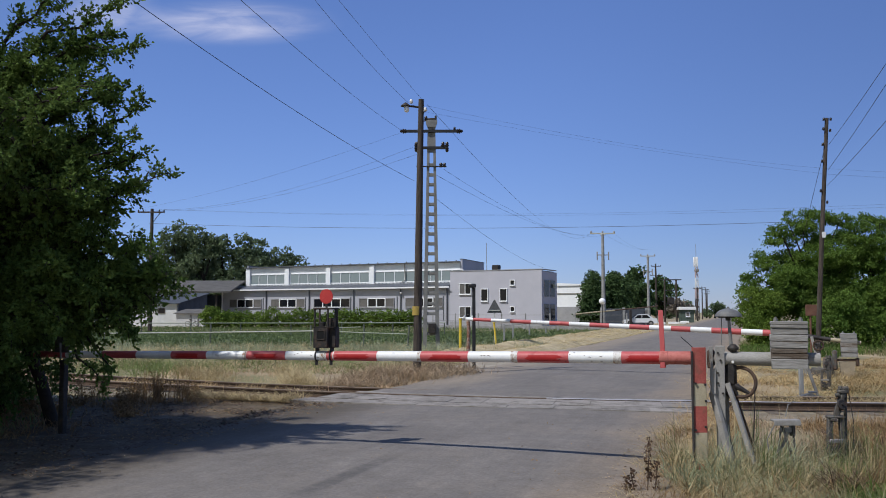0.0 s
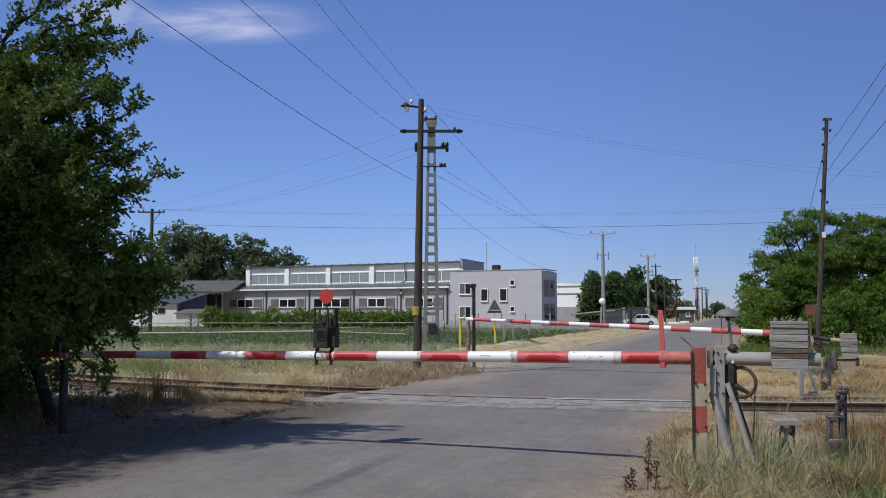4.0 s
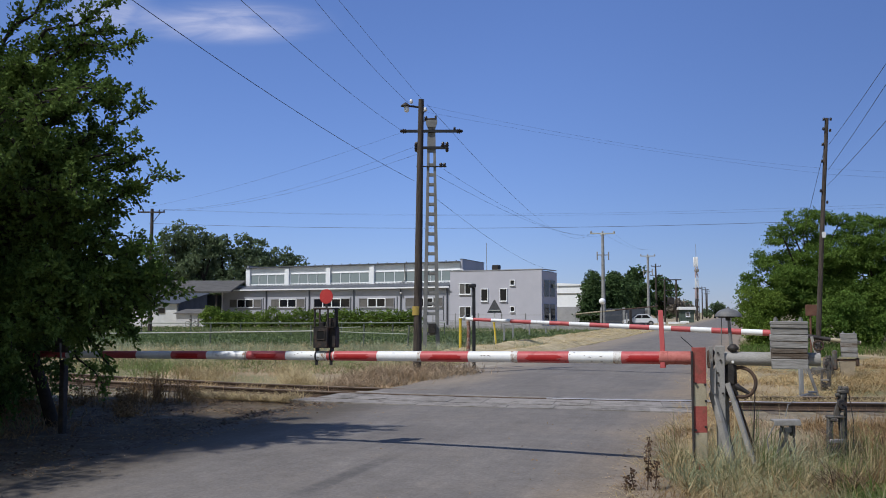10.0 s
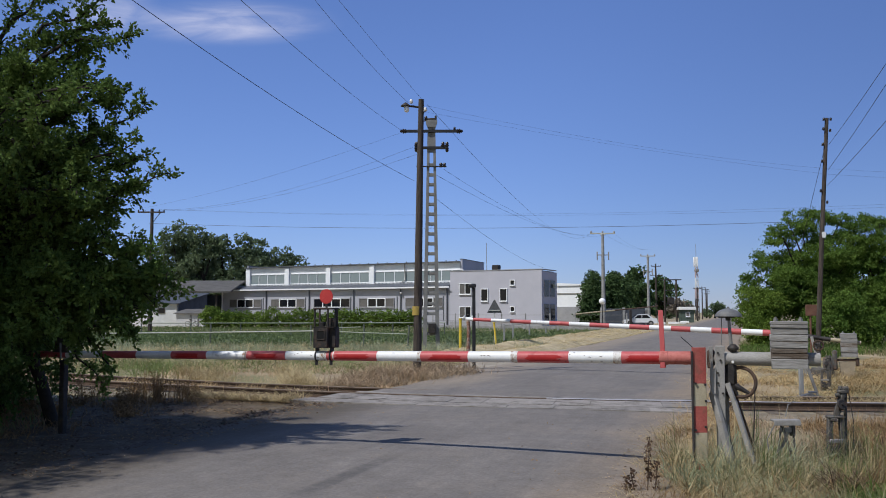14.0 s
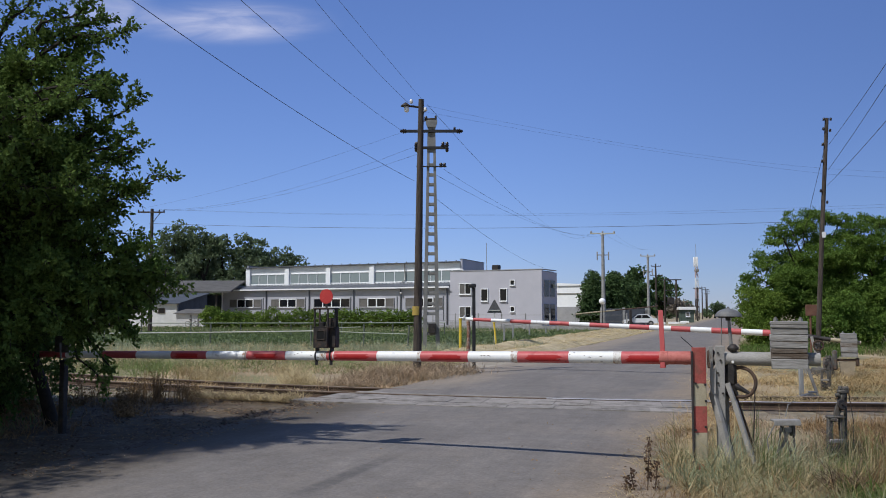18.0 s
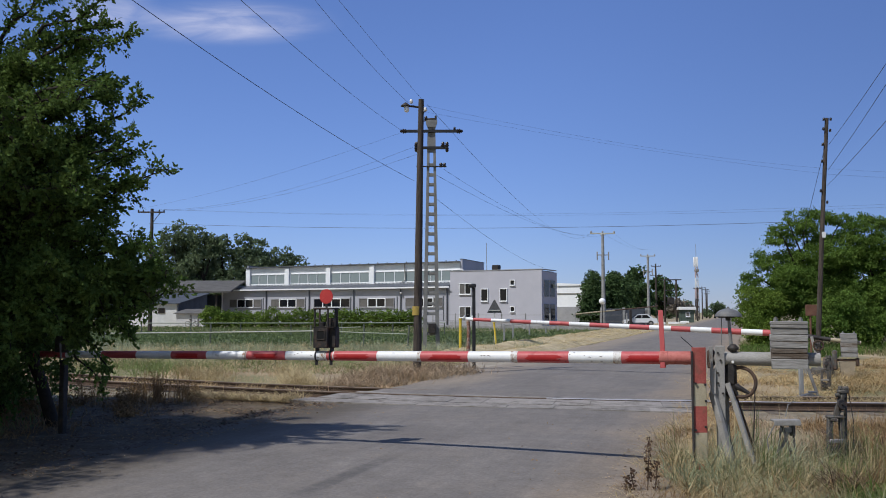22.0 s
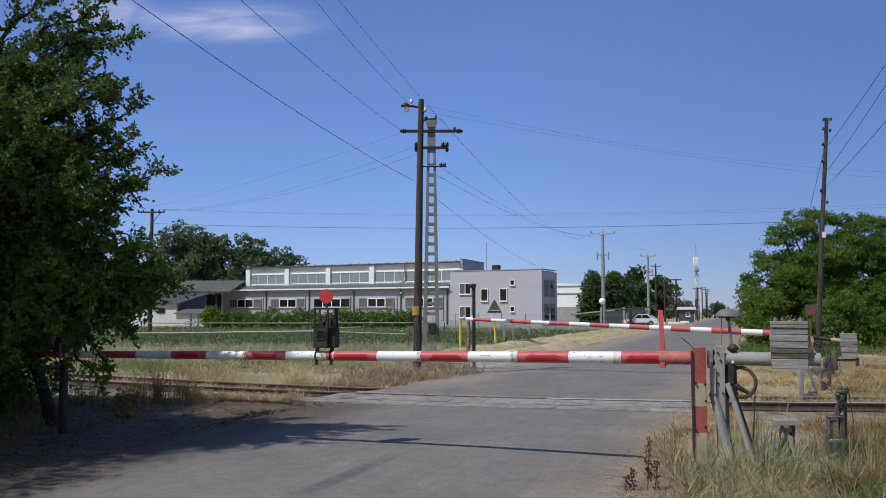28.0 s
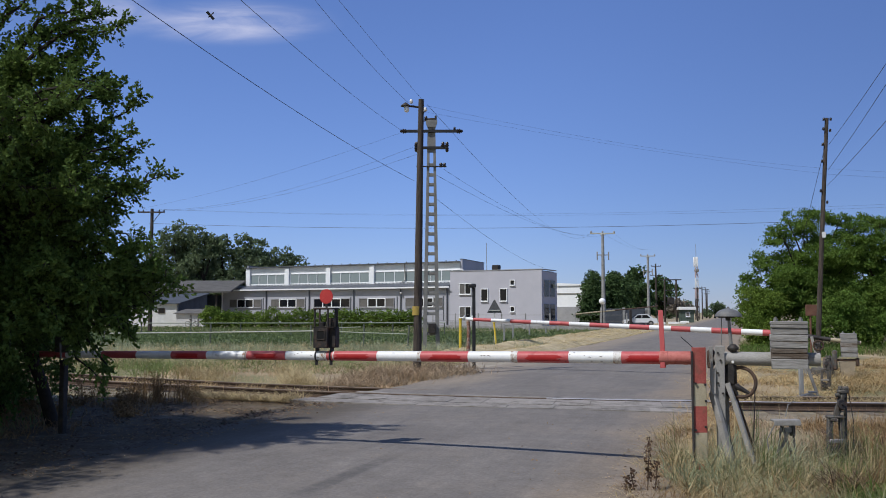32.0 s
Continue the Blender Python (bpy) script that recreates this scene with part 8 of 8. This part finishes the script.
# ---------------------------------------------------------------- cloud and birds
def cloud(name, x, y, z, w, h, seed, strength):
    m = bpy.data.materials.new("thin_cloud")
    m.use_nodes = True
    n, l = m.node_tree.nodes, m.node_tree.links
    for k in list(n):
        if k.type == "BSDF_PRINCIPLED":
            n.remove(k)
    tc = n.new("ShaderNodeTexCoord")
    mp = n.new("ShaderNodeMapping")
    mp.inputs["Scale"].default_value = (1.3, 1.5, 1)
    mp.inputs["Location"].default_value = (seed, 0, 0)
    l.new(tc.outputs["Object"], mp.inputs["Vector"])
    ns = n.new("ShaderNodeTexNoise")
    ns.inputs["Scale"].default_value, ns.inputs["Detail"].default_value, ns.inputs["Roughness"].default_value = 1.0, 8, 0.55
    ns.inputs["Distortion"].default_value = 0.6
    l.new(mp.outputs[0], ns.inputs["Vector"])
    ln = n.new("ShaderNodeVectorMath")
    ln.operation = "LENGTH"
    l.new(tc.outputs["Object"], ln.inputs[0])
    fall = n.new("ShaderNodeMapRange")
    fall.interpolation_type = "SMOOTHSTEP"
    fall.inputs["From Min"].default_value, fall.inputs["From Max"].default_value = 1.0, 0.15
    l.new(ln.outputs["Value"], fall.inputs["Value"])
    thr = n.new("ShaderNodeMapRange")
    thr.inputs["From Min"].default_value, thr.inputs["From Max"].default_value = 0.28, 0.72
    l.new(ns.outputs["Fac"], thr.inputs["Value"])
    mu = n.new("ShaderNodeMath")
    mu.operation = "MULTIPLY"
    l.new(fall.outputs[0], mu.inputs[0])
    l.new(thr.outputs[0], mu.inputs[1])
    mu2 = n.new("ShaderNodeMath")
    mu2.operation = "MULTIPLY"
    mu2.inputs[1].default_value = strength
    l.new(mu.outputs[0], mu2.inputs[0])
    tr = n.new("ShaderNodeBsdfTransparent")
    # the sheet glows: its sunlit white is emitted, not lit by the sun
    glow = n.new("ShaderNodeEmission")
    glow.inputs["Color"].default_value = (0.66, 0.68, 0.86, 1)
    glow.inputs["Strength"].default_value = 1.0
    mx = n.new("ShaderNodeMixShader")
    l.new(mu2.outputs[0], mx.inputs[0])
    l.new(tr.outputs[0], mx.inputs[1])
    l.new(glow.outputs[0], mx.inputs[2])
    l.new(mx.outputs[0], n["Material Output"].inputs["Surface"])
    sh = Shape().add([(-1, -1, 0), (1, -1, 0), (1, 1, 0), (-1, 1, 0)], [(0, 1, 2, 3)])
    ob = solid(name, sh, m, "thin white wisp of cloud in the blue sky", "cloud", "clouds", kind="structure", smooth=False)
    ob.matrix_world = pose(x, y, z, 90, 0, 0) @ Matrix.Diagonal((w, h, 1, 1))
    return ob


cloud("cloud", -830, 3300, 1122, 470, 105, 0.0, 0.85)
cloud("cloud", -1310, 3320, 1170, 240, 120, 4.0, 0.6)


def bird(label):
    b = thing("bird", pose(0, 0, 0), label, "bird", "flying birds")
    part("body", Shape().lathe([(0.003, -0.10), (0.012, -0.07), (0.022, -0.01), (0.02, 0.04), (0.012, 0.065), (0.003, 0.08)], 10, pose(0, 0, 0, 0, 90, 0)), BLACK, b)
    for s in (-1, 1):
        part("wing", Shape().prism([(0.03, 0), (-0.015, 0), (-0.05, 0.006), (0.0, 0.004)], 0, s * 0.15), BLACK, b)
    part("tail", Shape().prism([(-0.08, 0), (-0.15, 0.003), (-0.15, 0.006), (-0.08, 0.005)], -0.02, 0.02), BLACK, b)
    return b


BIRDS = [bird("small dark swallow flying over the field"), bird("small dark swallow crossing the sky")]


# ---------------------------------------------------------------- what moves
# sideways and upward drift of three branch tips, in centimetres, second by second
TOP_X = [-2, -4, -4, 1, 0, 0, 0, -4, -2, -6, 1, -2, -4, -17, -12, -12, -10, -16, -16, -25, -15, -13, -11, -6, -2, -11, -8, -5, -4, -6, -9, -15, -25]
TOP_Y = [-5, 8, 6, -2, 2, 3, 0, -1, 9, 1, 2, -2, 1, 17, 5, 4, 2, 9, 13, 22, 18, 17, 5, -6, 2, 7, 8, 7, 9, 9, 9, 18, 20]
MID_X = [-1, -4, -1, -2, -4, -4, 0, -2, -1, 0, 0, 0, -1, 0, 1, 0, 1, 0, -6, -9, -4, -10, -4, -2, -4, -1, -2, -3, -4, -4, -7, -12, -7]
MID_Y = [2, 5, 2, 2, 4, 4, 0, 1, 0, -2, -2, -2, 0, 0, -2, 0, -4, -2, 10, 13, 3, 7, 7, 2, 3, 2, 3, 3, 5, 7, 10, 7, 6]
LOW_X = [0, 0, 1, 0, 0, 0, 0, 1, 1, 1, 1, 1, 1, 1, 0, 1, 2, 1, 1, -5, -2, 0, -4, -2, 1, 1, 0, 0, -2, 1, 0, 0, -2]
LOW_Y = [0, -2, -7, -1, 0, 0, 0, -2, -4, -2, -4, -5, -2, -6, 0, -4, -9, -5, -4, 14, 1, -11, 5, -1, -4, -6, -4, -2, 5, -4, -1, -2, -1]


def motions():
    for k, (ob, root, v, wind) in enumerate(elm_limbs):
        rows = []
        ph = k * 1.7
        for t in range(33):
            own = (1.2 * math.sin(1.3 * t + ph), 1.2 * math.sin(1.7 * t + ph * 0.6))
            if wind == "top":
                dx, dz = TOP_X[t], TOP_Y[t]
            elif wind == "mid":
                dx, dz = MID_X[t], MID_Y[t]
            elif wind == "mid2":
                dx, dz = MID_X[t] * 1.3, MID_Y[t] * 0.7
            elif wind == "low":
                dx, dz = LOW_X[t], LOW_Y[t]
            elif wind == "hang":
                dx, dz = LOW_X[t] * 0.5 - (2 if t > 21 else 0), LOW_Y[t] * 0.15
            else:
                dx, dz = 0.35 * MID_X[t], 0.3 * MID_Y[t]
            d = Vector((dx + own[0] * 0.5, own[1] * 0.5, dz + own[1] * 0.5)) * 0.0085
            axis = v.cross(d)
            turn = Matrix.Rotation(min(0.3, d.length / v.length), 4, axis.normalized()) if axis.length > 1e-6 else Matrix()
            rows.append((float(t), Matrix.Translation(root) @ turn))
        walk(ob, rows)
    for ob, size, ph in SWAY:
        walk(ob, [(float(t), pose(0, 0, 0, size * 0.4 * math.sin(1.1 * t + ph), size * (0.6 * math.sin(0.9 * t + ph) + 0.4 * math.sin(2.1 * t + 2 * ph)), 0)) for t in range(33)])
    a, b = BIRDS
    walk(a, [(0.0, pose(-60, 30, 40, 0, 0, 20)), (4.6, pose(-14, 36, 16, 0, 0, 20)), (5.5, pose(0.94, 60, 8.3, 10, 8, 20)), (5.75, pose(5.6, 67, 6.9, -30, 8, 20)), (6.0, pose(10.4, 75, 6.0, 20, 8, 20)), (6.5, pose(19, 95, 3.8, 0, 8, 25)), (9.0, pose(60, 180, 12, 0, 0, 25)), (32.0, pose(300, 500, 60, 0, 0, 25))])
    # time, bearing, then roll and pitch
    way = [(31.3, 6.0, 12, 3.9, 30, -10), (31.4, 4.0, 12.2, 4.4, -20, -10), (31.5, 2.8, 12.4, 4.75, 30, -8), (31.6, 1.0, 12.6, 5.4, -20, -8), (31.7, 0.0, 12.8, 5.75, 30, -6), (31.8, -1.57, 13.0, 6.05, -20, -4), (31.9, -2.5, 13.2, 6.2, 30, 10), (32.0, -3.67, 13.4, 6.36, 70, 40)]
    walk(b, [(0.0, pose(160, -60, 30, 0, 0, 175)), (29.0, pose(60, 8, 14, 0, 0, 175))] + [(t, pose(x * 1.9, y * 1.9, EYE[2] + (z - EYE[2]) * 1.9, rx, ry, 172)) for t, x, y, z, rx, ry in way])


motions()
